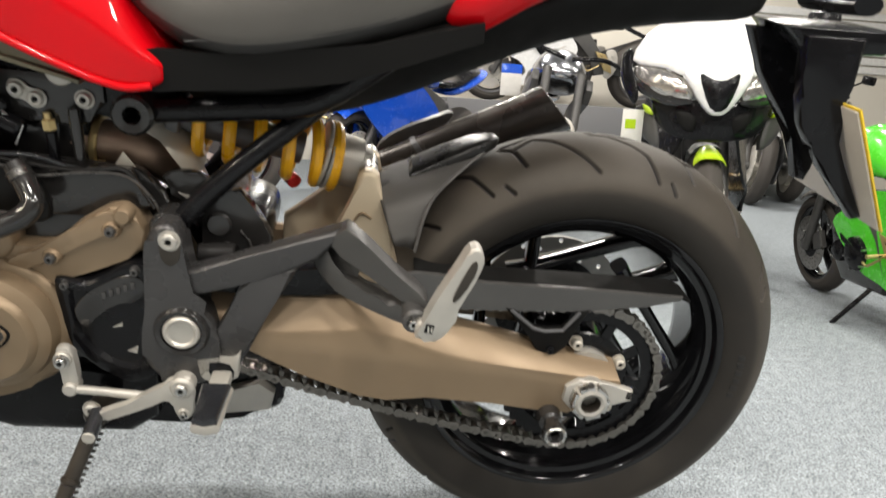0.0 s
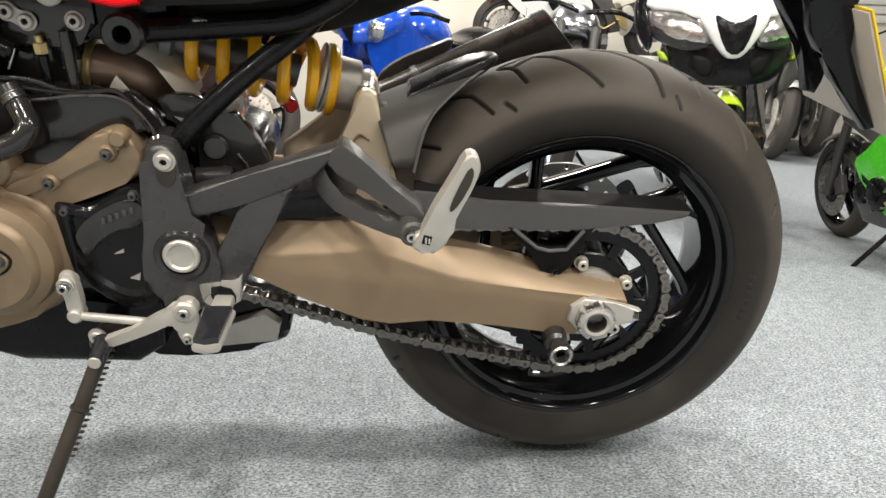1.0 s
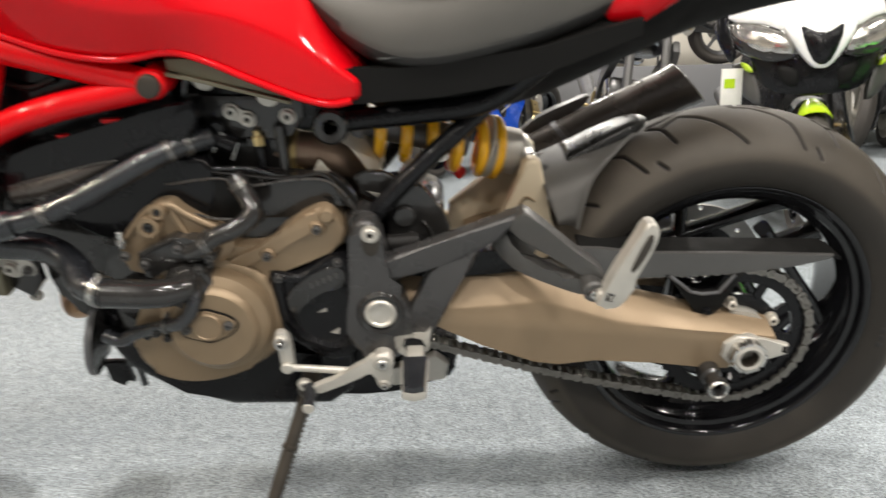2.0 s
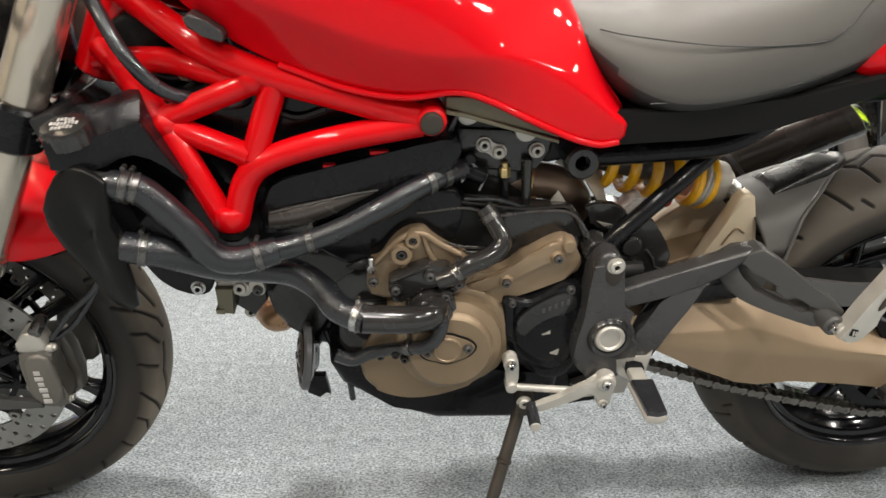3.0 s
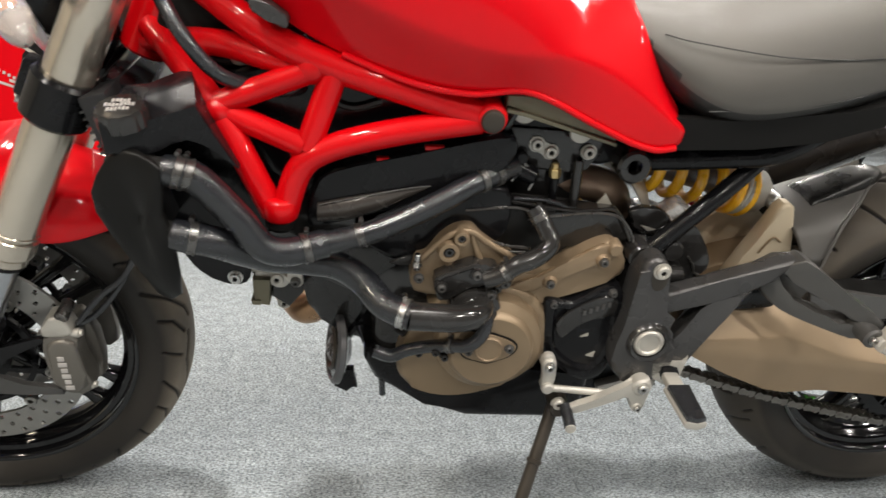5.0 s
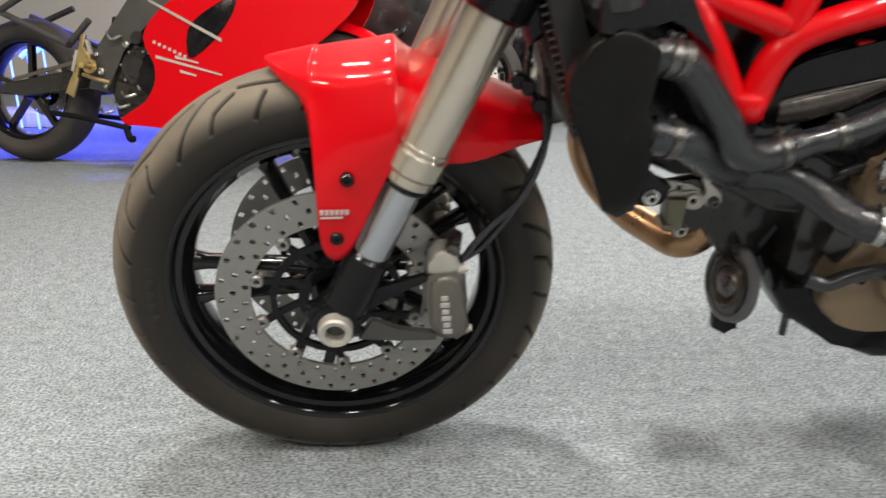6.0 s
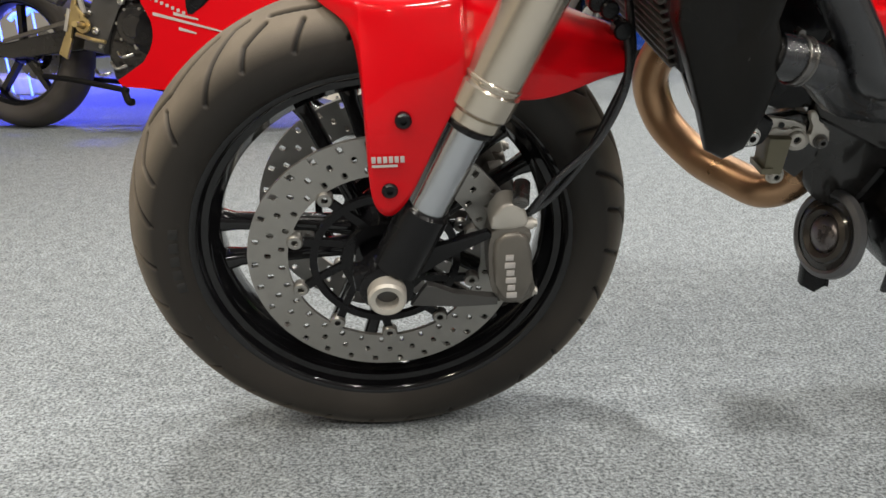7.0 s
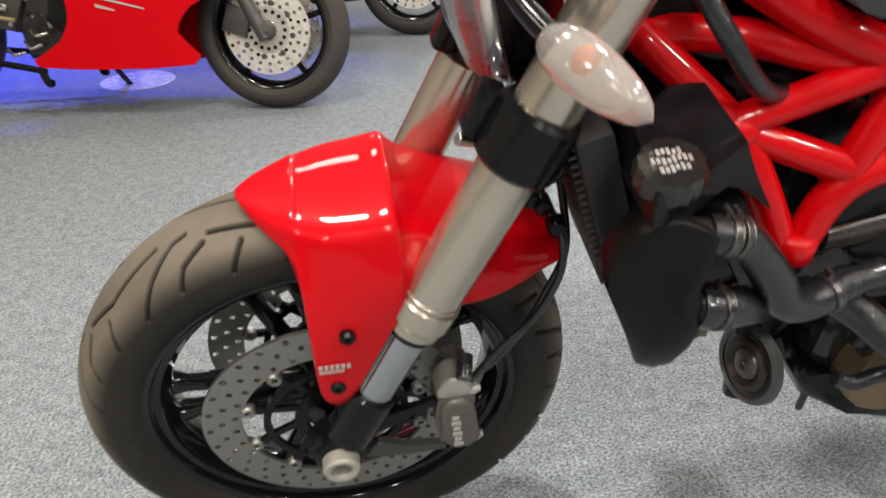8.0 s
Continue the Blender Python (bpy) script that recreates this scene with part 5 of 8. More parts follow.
# ---- hoses and pipes ----
def hose(name, pts, r, label, material=HOSE, clamps=(), parent=bike):
    bm = bmesh.new()
    tube(bm, pts, r, 16, 10)
    ob = part(name, bm, material, parent, label, smooth=60)
    line = curve(pts, 10)
    for f in clamps:
        i = min(int(f * (len(line) - 1)), len(line) - 2)
        w = (line[i + 1] - line[i]).normalized()
        bm = bmesh.new()
        for d in (-0.0036, 0.0036):
            cyl(bm, line[i] + w * (d - 0.0011), line[i] + w * (d + 0.0011), r + 0.0019, 28, 0.0006)
        cyl(bm, line[i] - w * 0.004, line[i] + w * 0.004, r + 0.0009, 28)
        cyl(bm, line[i] + V(0, 0.002, r + 0.0025), line[i] + V(0, 0.012, r + 0.0025), 0.0032, 10)
        part("hose_clamp", bm, STEEL if f > 0.95 else CLAMP, ob)
    return ob


hose("coolant_hose", [(-1.146, -0.196, 0.663), (-1.128, -0.197, 0.661), (-1.107, -0.194, 0.650), (-1.067, -0.192, 0.602), (-1.042, -0.190, 0.566), (-1.012, -0.182, 0.554), (-0.965, -0.168, 0.560)], 0.0185, "thick black rubber radiator hose", clamps=(0.16, 0.24, 0.93))
hose("coolant_hose", [(-0.975, -0.169, 0.558), (-0.931, -0.165, 0.568), (-0.885, -0.160, 0.584), (-0.830, -0.150, 0.610), (-0.788, -0.135, 0.629), (-0.752, -0.115, 0.640), (-0.722, -0.095, 0.643)], 0.0150, "black rubber hose to the rear cylinder", clamps=(0.2, 0.76, 0.86))
hose("coolant_hose", [(-1.141, -0.205, 0.587), (-1.124, -0.205, 0.583), (-1.095, -0.196, 0.572), (-1.045, -0.160, 0.534), (-1.000, -0.138, 0.517), (-0.951, -0.135, 0.508), (-0.915, -0.150, 0.492), (-0.888, -0.182, 0.478), (-0.852, -0.200, 0.472)], 0.0195, "black rubber lower radiator hose", clamps=(0.16, 0.97))
hose("water_pipe", [(-0.858, -0.200, 0.473), (-0.80, -0.196, 0.468), (-0.770, -0.185, 0.466), (-0.758, -0.165, 0.468), (-0.757, -0.13, 0.47)], 0.0190, "gloss black cast water pipe", GLOSS)
bm = bmesh.new()
lathe(bm, [(0.0, -0.176), (0.024, -0.176), (0.028, -0.172), (0.029, -0.166), (0.034, -0.164), (0.036, -0.158), (0.038, -0.12)], -0.763, 0.456, 0, 40)
part("water_pump", bm, GLOSS, engine, "gloss black water pump housing")
hose("coolant_hose", [(-0.755, -0.160, 0.506), (-0.738, -0.162, 0.514), (-0.716, -0.160, 0.529), (-0.697, -0.157, 0.536), (-0.678, -0.150, 0.545), (-0.669, -0.142, 0.558), (-0.678, -0.130, 0.574), (-0.693, -0.118, 0.595)], 0.0130, "gloss black bypass hose", GLOSS, clamps=(0.2, 0.93))
hose("oil_hose", [(-0.898, -0.145, 0.376), (-0.874, -0.150, 0.371), (-0.851, -0.152, 0.383), (-0.821, -0.158, 0.394), (-0.795, -0.176, 0.409), (-0.774, -0.188, 0.418), (-0.757, -0.188, 0.434), (-0.750, -0.180, 0.456), (-0.754, -0.160, 0.476)], 0.0095, "black oil hose below the water pipe", clamps=(0.5,))
hose("cable", [(-1.17, -0.09, 0.86), (-1.13, -0.125, 0.80), (-1.09, -0.125, 0.755), (-1.04, -0.10, 0.735), (-1.0, -0.09, 0.735), (-0.95, -0.05, 0.76)], 0.009, "sheathed black cable loom")
hose("cable", [(-1.07, -0.07, 0.70), (-1.0, -0.075, 0.69), (-0.92, -0.08, 0.70)], 0.010, "black wiring inside the frame")
hose("cable", [(-0.742, -0.11, 0.76), (-0.733, -0.118, 0.735), (-0.742, -0.11, 0.70)], 0.004, "thin black breather pipe")
hose("cable", [(-0.60, -0.09, 0.56), (-0.66, -0.11, 0.60), (-0.72, -0.11, 0.605)], 0.003, "thin black wire")
hose("exhaust_pipe", [(-0.66, -0.04, 0.608), (-0.62, -0.044, 0.606), (-0.575, -0.038, 0.595), (-0.54, 0.0, 0.555), (-0.53, 0.03, 0.51)], 0.0265, "dark brown heat-tinted rear exhaust pipe", PIPE)
bm = bmesh.new()
loft(bm, [[a, a.lerp(b, 0.5) + V(0.004, -0.006, 0.002), b, b + V(-0.002, 0.003, -0.001), a.lerp(b, 0.5) + V(0.002, -0.003, 0), a + V(-0.001, 0.003, -0.001)] for a, b in [(V(-0.590, -0.066, 0.640), V(-0.572, -0.058, 0.652)), (V(-0.575, -0.070, 0.634), V(-0.540, -0.030, 0.642)), (V(-0.546, -0.070, 0.617), V(-0.520, -0.022, 0.622)), (V(-0.529, -0.070, 0.592), V(-0.504, -0.020, 0.600)), (V(-0.518, -0.068, 0.576), V(-0.502, -0.024, 0.580)), (V(-0.512, -0.060, 0.570), V(-0.506, -0.040, 0.572))]])
part("exhaust_shield", bm, SHIELD, bike, "pale alloy exhaust heat shield", smooth=60)
bm = bmesh.new()
cyl(bm, (-0.628, -0.044, 0.606), (-0.619, -0.044, 0.605), 0.0315, 32, 0.002)
cyl(bm, (-0.624, -0.066, 0.582), (-0.612, -0.066, 0.582), 0.006, 14, 0.001)
part("exhaust_collar", bm, GOLD, bike, "brassy exhaust collar")
hose("exhaust_pipe", [(-1.03, 0.05, 0.53), (-1.095, 0.12, 0.515), (-1.122, 0.15, 0.45), (-1.100, 0.145, 0.385), (-1.060, 0.10, 0.348), (-1.030, 0.05, 0.342), (-1.005, 0.004, 0.346), (-0.980, -0.01, 0.368), (-0.965, -0.01, 0.41)], 0.024, "bronze heat-tinted front exhaust header", HEADER)

bm = bmesh.new()
slab(bm, rounded([(-1.005, 0.47), (-0.998, 0.405), (-0.985, 0.375), (-0.955, 0.352), (-0.92, 0.335), (-0.87, 0.33), (-0.86, 0.45), (-0.93, 0.48)], 3), -0.055, 0.06, 0.008)
part("crankcase_front", bm, GLOSS, engine, "black front of the crankcase")
bm = bmesh.new()
slab(bm, [(-1.178, 0.535), (-1.195, 0.69), (-1.150, 0.715), (-1.04, 0.70), (-0.98, 0.60), (-0.98, 0.49), (-1.06, 0.485)], -0.085, 0.10, 0.01)
part("radiator_duct", bm, BLACK, bike, "black duct behind the radiator")
# silencer on the far side
def can(stations, q):
    return [[V(x - 0.90 * q * math.sin(a), 0.185 + q * math.cos(a), z + q * math.sin(a)) for a in [2 * math.pi * k / 32 for k in range(32)]] for x, z in stations]


bm = bmesh.new()
loft(bm, can(((-0.300, 0.490), (-0.240, 0.518), (-0.034, 0.616), (-0.024, 0.6205)), 0.0305))
sil = part("silencer", bm, SATIN, bike, "satin black exhaust silencer")
bm = bmesh.new()
loft(bm, can(((-0.028, 0.6188), (-0.010, 0.6275)), 0.0318) + can(((-0.008, 0.6285),), 0.0290))
part("end_cap", bm, SATIN, sil)
bm = bmesh.new()
loft(bm, can(((-0.208, 0.5332), (-0.200, 0.5370)), 0.0320))
part("band", bm, GREY_LIGHT, sil, "bright clamp band")
bm = bmesh.new()
slab(bm, rounded([(-0.286, 0.534), (-0.275, 0.531), (-0.223, 0.562), (-0.187, 0.580), (-0.168, 0.600), (-0.172, 0.606), (-0.192, 0.598), (-0.241, 0.577), (-0.277, 0.554)], 3), 0.205, 0.222, 0.003)
part("heat_guard", bm, GREY, sil, "dark grey exhaust heat guard")

# ---- radiator ----
bm = bmesh.new()
RM = Matrix.Translation((-1.205, 0.010, 0.640)) @ pose(0, 0, 0, 0, -18.4, 0)
box(bm, 0, 0, 0, 0.034, 0.30, 0.185, RM, 0.004)
radiator = part("radiator", bm, FIN, bike, "black radiator with fine fins")
fin = None
for k in range(20):
    if fin is None:
        bm = bmesh.new()
        box(bm, -0.019, 0, 0, 0.010, 0.284, 0.0024)
        fin = part("fin", bm, GREY, radiator)
        ob = fin
    else:
        ob = new("fin", fin.data)
        ob.parent = radiator
    ob.matrix_basis = RM @ Matrix.Translation((0, 0, -0.084 + 0.0088 * k))
bm = bmesh.new()
RC = [(-1.227, 0.636), (-1.219, 0.656), (-1.206, 0.676), (-1.195, 0.684), (-1.182, 0.690), (-1.168, 0.688), (-1.155, 0.682), (-1.145, 0.674), (-1.145, 0.642), (-1.148, 0.618), (-1.141, 0.600), (-1.137, 0.572), (-1.137, 0.545), (-1.141, 0.522), (-1.155, 0.514), (-1.172, 0.519), (-1.190, 0.545), (-1.212, 0.583), (-1.225, 0.612)]
loft(bm, [[V(-1.168 + (x + 1.168) * q, (y if y < -0.195 else y + (-0.198 - y) * 0.9 * min(1.0, max(0.0, (x + 1.195) / 0.03))) - 0.22 * max(0.0, x + 1.20) + 0.65 * q * q * max(0.0, 0.56 - z), 0.60 + (z - 0.60 - 0.75 * max(0.0, 0.56 - z)) * q) for x, z in RC] for y, q in ((-0.168, 0.95), (-0.178, 0.985), (-0.190, 1.0), (-0.200, 1.0), (-0.2035, 0.985), (-0.2045, 0.965), (-0.2075, 0.80), (-0.2085, 0.5), (-0.2085, 0.15))])
part("radiator_cover", bm, COVER, bike, "matt black plastic radiator side cover", smooth=50)
OUTER = [(-1.206, 0.722), (-1.173, 0.716), (-1.146, 0.723), (-1.113, 0.730), (-1.093, 0.693), (-1.068, 0.653), (-1.089, 0.671), (-1.107, 0.682), (-1.123, 0.690), (-1.139, 0.688), (-1.151, 0.682), (-1.168, 0.679), (-1.187, 0.684), (-1.204, 0.688)]
INNER = [(-1.200, 0.735), (-1.178, 0.735), (-1.158, 0.742), (-1.130, 0.752), (-1.100, 0.700), (-1.074, 0.662)] + OUTER[6:]
bm = bmesh.new()
rings = []
for d, f, q in ((0.0, 0.0, 0.97), (0.003, 0.0, 1.0), (0.010, 0.06, 1.0), (0.050, 0.55, 1.0), (0.085, 1.0, 1.0), (0.100, 1.0, 0.97)):
    ring = []
    for a, b in zip(OUTER, INNER):
        x, z = a[0] + (b[0] - a[0]) * f, a[1] + (b[1] - a[1]) * f
        ring.append(V(-1.14 + (x + 1.14) * q, -0.212 + 0.05 * min(1.0, max(0.0, (x + 1.2) / 0.09)) + d, 0.70 + (z - 0.70) * q))
    rings.append(ring)
loft(bm, rings)
tank_e = part("expansion_tank_cover", bm, BLACK, bike, "black plastic coolant reservoir cover", smooth=40)
CAP = Matrix.Translation((-1.187, -0.186, 0.725)) @ pose(0, 0, 0, 12, -6, 0)
bm = bmesh.new()
loft(bm, [[CAP @ V(r * (1 + 0.025 * math.cos(14 * a)) * math.cos(a), r * (1 + 0.025 * math.cos(14 * a)) * math.sin(a), z) for a in [2 * math.pi * k / 84 for k in range(84)]] for z, r in ((-0.012, 0.028), (0.004, 0.0285), (0.009, 0.026), (0.010, 0.012))])
part("filler_cap", bm, GLOSS, tank_e, "black ribbed filler cap")
for row, count in ((-0.0075, 6), (0.0015, 8), (0.0100, 5)):
    for k in range(count):
        bm = bmesh.new()
        box(bm, 0.0042 * (k - count / 2 + 0.5), row + 0.0010 * math.sin(5.1 * k + row * 900), 0.0102, 0.0031, 0.0066 + 0.0012 * math.sin(2.7 * k + 3), 0.0014, CAP, bev=0.0004)
        part("cap_marking", bm, SILVER_TXT, tank_e, "worn pale marking on the cap")
bm = bmesh.new()
slab(bm, [(-1.075, 0.475), (-1.035, 0.482), (-1.005, 0.475), (-1.0, 0.43), (-1.02, 0.405), (-1.055, 0.43), (-1.07, 0.455)], -0.082, -0.066, 0.003)
reg = part("engine_bracket", bm, GLOSS, bike, "black bracket with bright bolts")
bm = bmesh.new()
slab(bm, rounded([(-1.090, 0.474), (-1.086, 0.482), (-1.05, 0.478), (-1.026, 0.470), (-1.026, 0.450), (-1.040, 0.450), (-1.050, 0.464), (-1.086, 0.468)], 3), -0.087, -0.081, 0.002)
tab = part("drilled_tab", bm, ALLOY, reg, "pale alloy drilled tab")
for x, z in ((-1.080, 0.475), (-1.067, 0.4735), (-1.054, 0.472)):
    bm = bmesh.new()
    lathe(bm, [(0.0, -0.0885), (0.0032, -0.0885), (0.0032, -0.085)], x, z, 0, 16)
    part("tab_hole", bm, BLACK, tab)
bm = bmesh.new()
slab(bm, [(-1.069, 0.462), (-1.044, 0.461), (-1.046, 0.418), (-1.067, 0.421)], -0.10, -0.07, 0.003)
slab(bm, [(-1.071, 0.428), (-1.058, 0.428), (-1.058, 0.420), (-1.070, 0.421)], -0.102, -0.07, 0.001)
part("regulator", bm, OLIVE, reg)
bolt("bracket_bolt", -1.036, -0.089, 0.457, 0.0095, reg, ALLOY)
bolt("bracket_bolt", -1.030, -0.058, 0.397, 0.008, reg, ALLOY)
bm = bmesh.new()
slab(bm, rounded([(-1.067, 0.463), (-1.059, 0.470), (-1.046, 0.466), (-1.040, 0.470), (-1.027, 0.465), (-1.019, 0.454), (-1.025, 0.444), (-1.037, 0.443), (-1.048, 0.450), (-1.061, 0.451)], 3), -0.090, -0.082, 0.002)
part("bolt_link", bm, ALLOY, reg, "pale alloy link under the bolt")
bm = bmesh.new()
slab(bm, rounded([(-1.028, 0.485), (-1.021, 0.487), (-1.015, 0.474), (-1.005, 0.470), (-0.999, 0.455), (-1.006, 0.445), (-1.019, 0.451), (-1.024, 0.462), (-1.019, 0.466)], 3), -0.092, -0.084, 0.002)
part("cable_hook", bm, ALLOY, reg, "pale alloy cable hook")
bolt("bracket_bolt", -1.010, -0.094, 0.455, 0.006, reg, GREY)
bolt("bracket_bolt", -1.091, -0.101, 0.465, 0.008, reg, STEEL)
bm = bmesh.new()
slab(bm, rounded([(-1.176, 0.545), (-1.115, 0.510), (-1.094, 0.492), (-1.070, 0.482), (-1.076, 0.456), (-1.103, 0.453), (-1.130, 0.468), (-1.150, 0.49)], 3), -0.10, -0.085, 0.003)
part("lower_mount", bm, BLACK, bike, "black radiator lower mount")

for p, q in (((-1.168, -0.196, 0.665), (-1.136, -0.197, 0.662)), ((-1.166, -0.204, 0.591), (-1.134, -0.205, 0.586))):
    bm = bmesh.new()
    cyl(bm, p, q, 0.0155, 24, 0.002)
    part("radiator_neck", bm, GLOSS, radiator, "black hose neck")
# horn
HM = Matrix.Translation((-0.945, -0.068, 0.322)) @ pose(0, 0, 0, -8, 0, -80)
bm = bmesh.new()
lathe(bm, [(0.0, -0.014), (0.008, -0.015), (0.012, -0.010), (0.024, -0.012), (0.030, -0.017), (0.036, -0.012), (0.046, -0.012), (0.053, -0.008), (0.054, -0.003), (0.046, 0.001), (0.03, 0.004), (0.020, 0.012), (0.0, 0.014)], 0, 0, 0, 44)
bmesh.ops.transform(bm, matrix=HM, verts=bm.verts)
horn = part("horn", bm, GLOSS, bike, "round dark metal horn")
bm = bmesh.new()
lathe(bm, [(0.0235, -0.0130), (0.029, -0.0182), (0.034, -0.0148)], 0, 0, 0, 40)
bmesh.ops.transform(bm, matrix=HM, verts=bm.verts)
part("horn_ring", bm, STAND, horn, "dull dark horn ring")
bm = bmesh.new()
lathe(bm, [(0.0, -0.0235), (0.006, -0.0230), (0.0065, -0.0205), (0.013, -0.0195), (0.019, -0.0165), (0.0225, -0.0125), (0.023, -0.008)], 0, 0, 0, 40)
bmesh.ops.transform(bm, matrix=HM, verts=bm.verts)
part("horn_dome", bm, HORN, horn, "dark bronze domed horn diaphragm")
bm = bmesh.new()
lathe(bm, [(0.044, -0.0125), (0.0475, -0.0150), (0.0535, -0.0115), (0.0545, -0.004)], 0, 0, 0, 48)
bmesh.ops.transform(bm, matrix=HM, verts=bm.verts)
part("horn_rim", bm, GREY_LIGHT, horn)
bm = bmesh.new()
slab(bm, [(-0.96, 0.27), (-0.925, 0.27), (-0.918, 0.232), (-0.93, 0.238), (-0.935, 0.225), (-0.955, 0.236)], -0.055, -0.04, 0.003)
part("horn_tab", bm, BLACK, horn)
bm = bmesh.new()
tube(bm, [(-0.94, -0.05, 0.33), (-0.915, -0.05, 0.37), (-0.90, -0.05, 0.40)], 0.009, seg=10)
part("horn_bracket", bm, BLACK, horn)
hose("cable", [(-0.92, -0.06, 0.36), (-0.90, -0.08, 0.32), (-0.885, -0.10, 0.30), (-0.88, -0.10, 0.26)], 0.005, "thin black horn wire")

# ---- tank, seat and tail ----
def body_loft(name, stations, material, parent, label, sub=2):
    """A body closed round the machine's middle plane. Stations: x, bottom z, top z, half widths low, middle, high, and how far up the widest line lies."""
    bm = bmesh.new()
    rings = []
    for x, zb, zt, w0, w1, w2, f in stations:
        h = zt - zb
        left = [(-w0 * 0.45, zb - 0.004), (-w0, zb), (-w1, zb + h * f), (-w1 * 0.55 - w2 * 0.45, zb + h * (0.5 + f / 2)), (-w2, zb + h * 0.90), (-w2 * 0.4, zt)]
        rings.append([V(x, y, z) for y, z in left] + [V(x, -y, z) for y, z in reversed(left)])
    loft(bm, rings)
    return part(name, bm, material, parent, label, smooth=180, sub=sub)


TANK = [
    (-1.135, 0.905, 0.945, 0.05, 0.07, 0.05, 0.4),
    (-1.085, 0.862, 0.965, 0.085, 0.115, 0.07, 0.35),
    (-1.02, 0.812, 0.99, 0.112, 0.150, 0.09, 0.35),
    (-0.95, 0.782, 1.005, 0.132, 0.165, 0.10, 0.35),
    (-0.87, 0.757, 1.01, 0.145, 0.170, 0.105, 0.3),
    (-0.80, 0.748, 1.0, 0.150, 0.172, 0.10, 0.25),
    (-0.74, 0.755, 0.985, 0.150, 0.170, 0.09, 0.2),
    (-0.70, 0.745, 0.965, 0.150, 0.163, 0.085, 0.17),
    (-0.65, 0.722, 0.94, 0.150, 0.152, 0.078, 0.16),
    (-0.61, 0.704, 0.905, 0.148, 0.147, 0.072, 0.18),
    (-0.585, 0.694, 0.855, 0.147, 0.147, 0.078, 0.25),
    (-0.555, 0.687, 0.792, 0.146, 0.148, 0.095, 0.35),
    (-0.53, 0.690, 0.755, 0.144, 0.147, 0.11, 0.4),
    (-0.508, 0.700, 0.728, 0.135, 0.138, 0.11, 0.5),
]


def ramp(v, pts):
    """The value at v on a broken line of points."""
    return float(np.interp(v, [p[0] for p in pts], [p[1] for p in pts]))


bm = bmesh.new()
rings = []
for x, zb, zt, w0, w1, w2, f in TANK:
    zb += 0.006
    h, k, q = zt - zb, min(1, max(0, (x + 0.72) / 0.10)), min(1, max(0, (x + 0.78) / 0.08))
    z2, z1 = zb + h * f, zb + h * (0.5 + f / 2)
    z2 += (ramp(x, ((-0.69, 0.812), (-0.632, 0.796), (-0.574, 0.760), (-0.536, 0.728), (-0.508, 0.715))) - z2) * q
    z1 += (min(zt - 0.012, ramp(x, ((-0.69, 0.828), (-0.63, 0.838), (-0.58, 0.842)))) - z1) * q
    w3 = w1 - 0.038 * k
    left = [(w0 * 0.45, zb - 0.006), (w0 - 0.005, zb - 0.004), (w0, zb + 0.003), ((w0 + w1) / 2, (zb + z2) / 2), (w1, z2 - 0.003), (w1 - 0.003 * k, z2 + 0.003), (w3, z1), (max(w2, (w3 + w2) / 2), (z1 + max(z1 + 0.006, zb + h * 0.9)) / 2), (w2, max(z1 + 0.006, zb + h * 0.9)), (w2 * 0.4, zt)]
    rings.append([V(x, -y, z) for y, z in left] + [V(x, y, z) for y, z in reversed(left)])
loft(bm, rings)
tank = part("fuel_tank", bm, RED, bike, "glossy red fuel tank with knee recess", smooth=180, sub=2)
for s in (-1, 1):
    bm = bmesh.new()
    tube(bm, [(x, s * (w0 + 0.0005), zb + 0.008) for x, zb, zt, w0, w1, w2, f in TANK[3:13]], 0.0042, seg=10)
    part("rolled_lip", bm, RED, tank, smooth=60)
SEATS = [
    (-0.605, 0.825, 0.848, 0.07, 0.085, 0.06, 0.5),
    (-0.575, 0.795, 0.850, 0.10, 0.112, 0.075, 0.5),
    (-0.54, 0.757, 0.848, 0.118, 0.133, 0.09, 0.5),
    (-0.49, 0.724, 0.847, 0.128, 0.146, 0.10, 0.5),
    (-0.44, 0.716, 0.858, 0.130, 0.152, 0.11, 0.5),
    (-0.37, 0.728, 0.880, 0.128, 0.154, 0.118, 0.5),
    (-0.30, 0.745, 0.90, 0.124, 0.150, 0.12, 0.5),
    (-0.23, 0.768, 0.935, 0.112, 0.138, 0.11, 0.5),
    (-0.14, 0.81, 0.97, 0.10, 0.122, 0.10, 0.5),
    (0.0, 0.87, 1.0, 0.085, 0.105, 0.08, 0.5),
    (0.08, 0.91, 0.99, 0.06, 0.08, 0.06, 0.5),
]
bm = bmesh.new()
rings = []
for x, zb, zt, w0, w1, w2, f in SEATS:
    h = zt - zb
    e = min(0.032, h * 0.28)
    g = w0 + (w1 - w0) * min(1.0, 1.6 * e / (h * f))
    left = [(-w0 * 0.45, zb - 0.004), (-w0, zb), (-g, zb + e), (-g - 0.0005, zb + e + 0.004), (-w1, zb + h * f), (-w1 * 0.55 - w2 * 0.45, zb + h * (0.5 + f / 2)), (-w2, zb + h * 0.90), (-w2 * 0.4, zt)]
    rings.append([V(x, y, z) for y, z in left] + [V(x, -y, z) for y, z in reversed(left)])
loft(bm, rings)
# Lower band near-black: base vinyl with the underside's shade in its colour.
for face in bm.faces:
    if all(v.co.z < ramp(v.co.x, [(q[0], q[1]) for q in SEATS]) + 0.0325 for v in face.verts):
        face.material_index = 1
seat = part("seat", bm, SEAT, bike, "dark grey vinyl motorcycle seat with stitched seams", smooth=180, sub=2)
seat.data.materials.append(SEAT_BASE_SHADED)
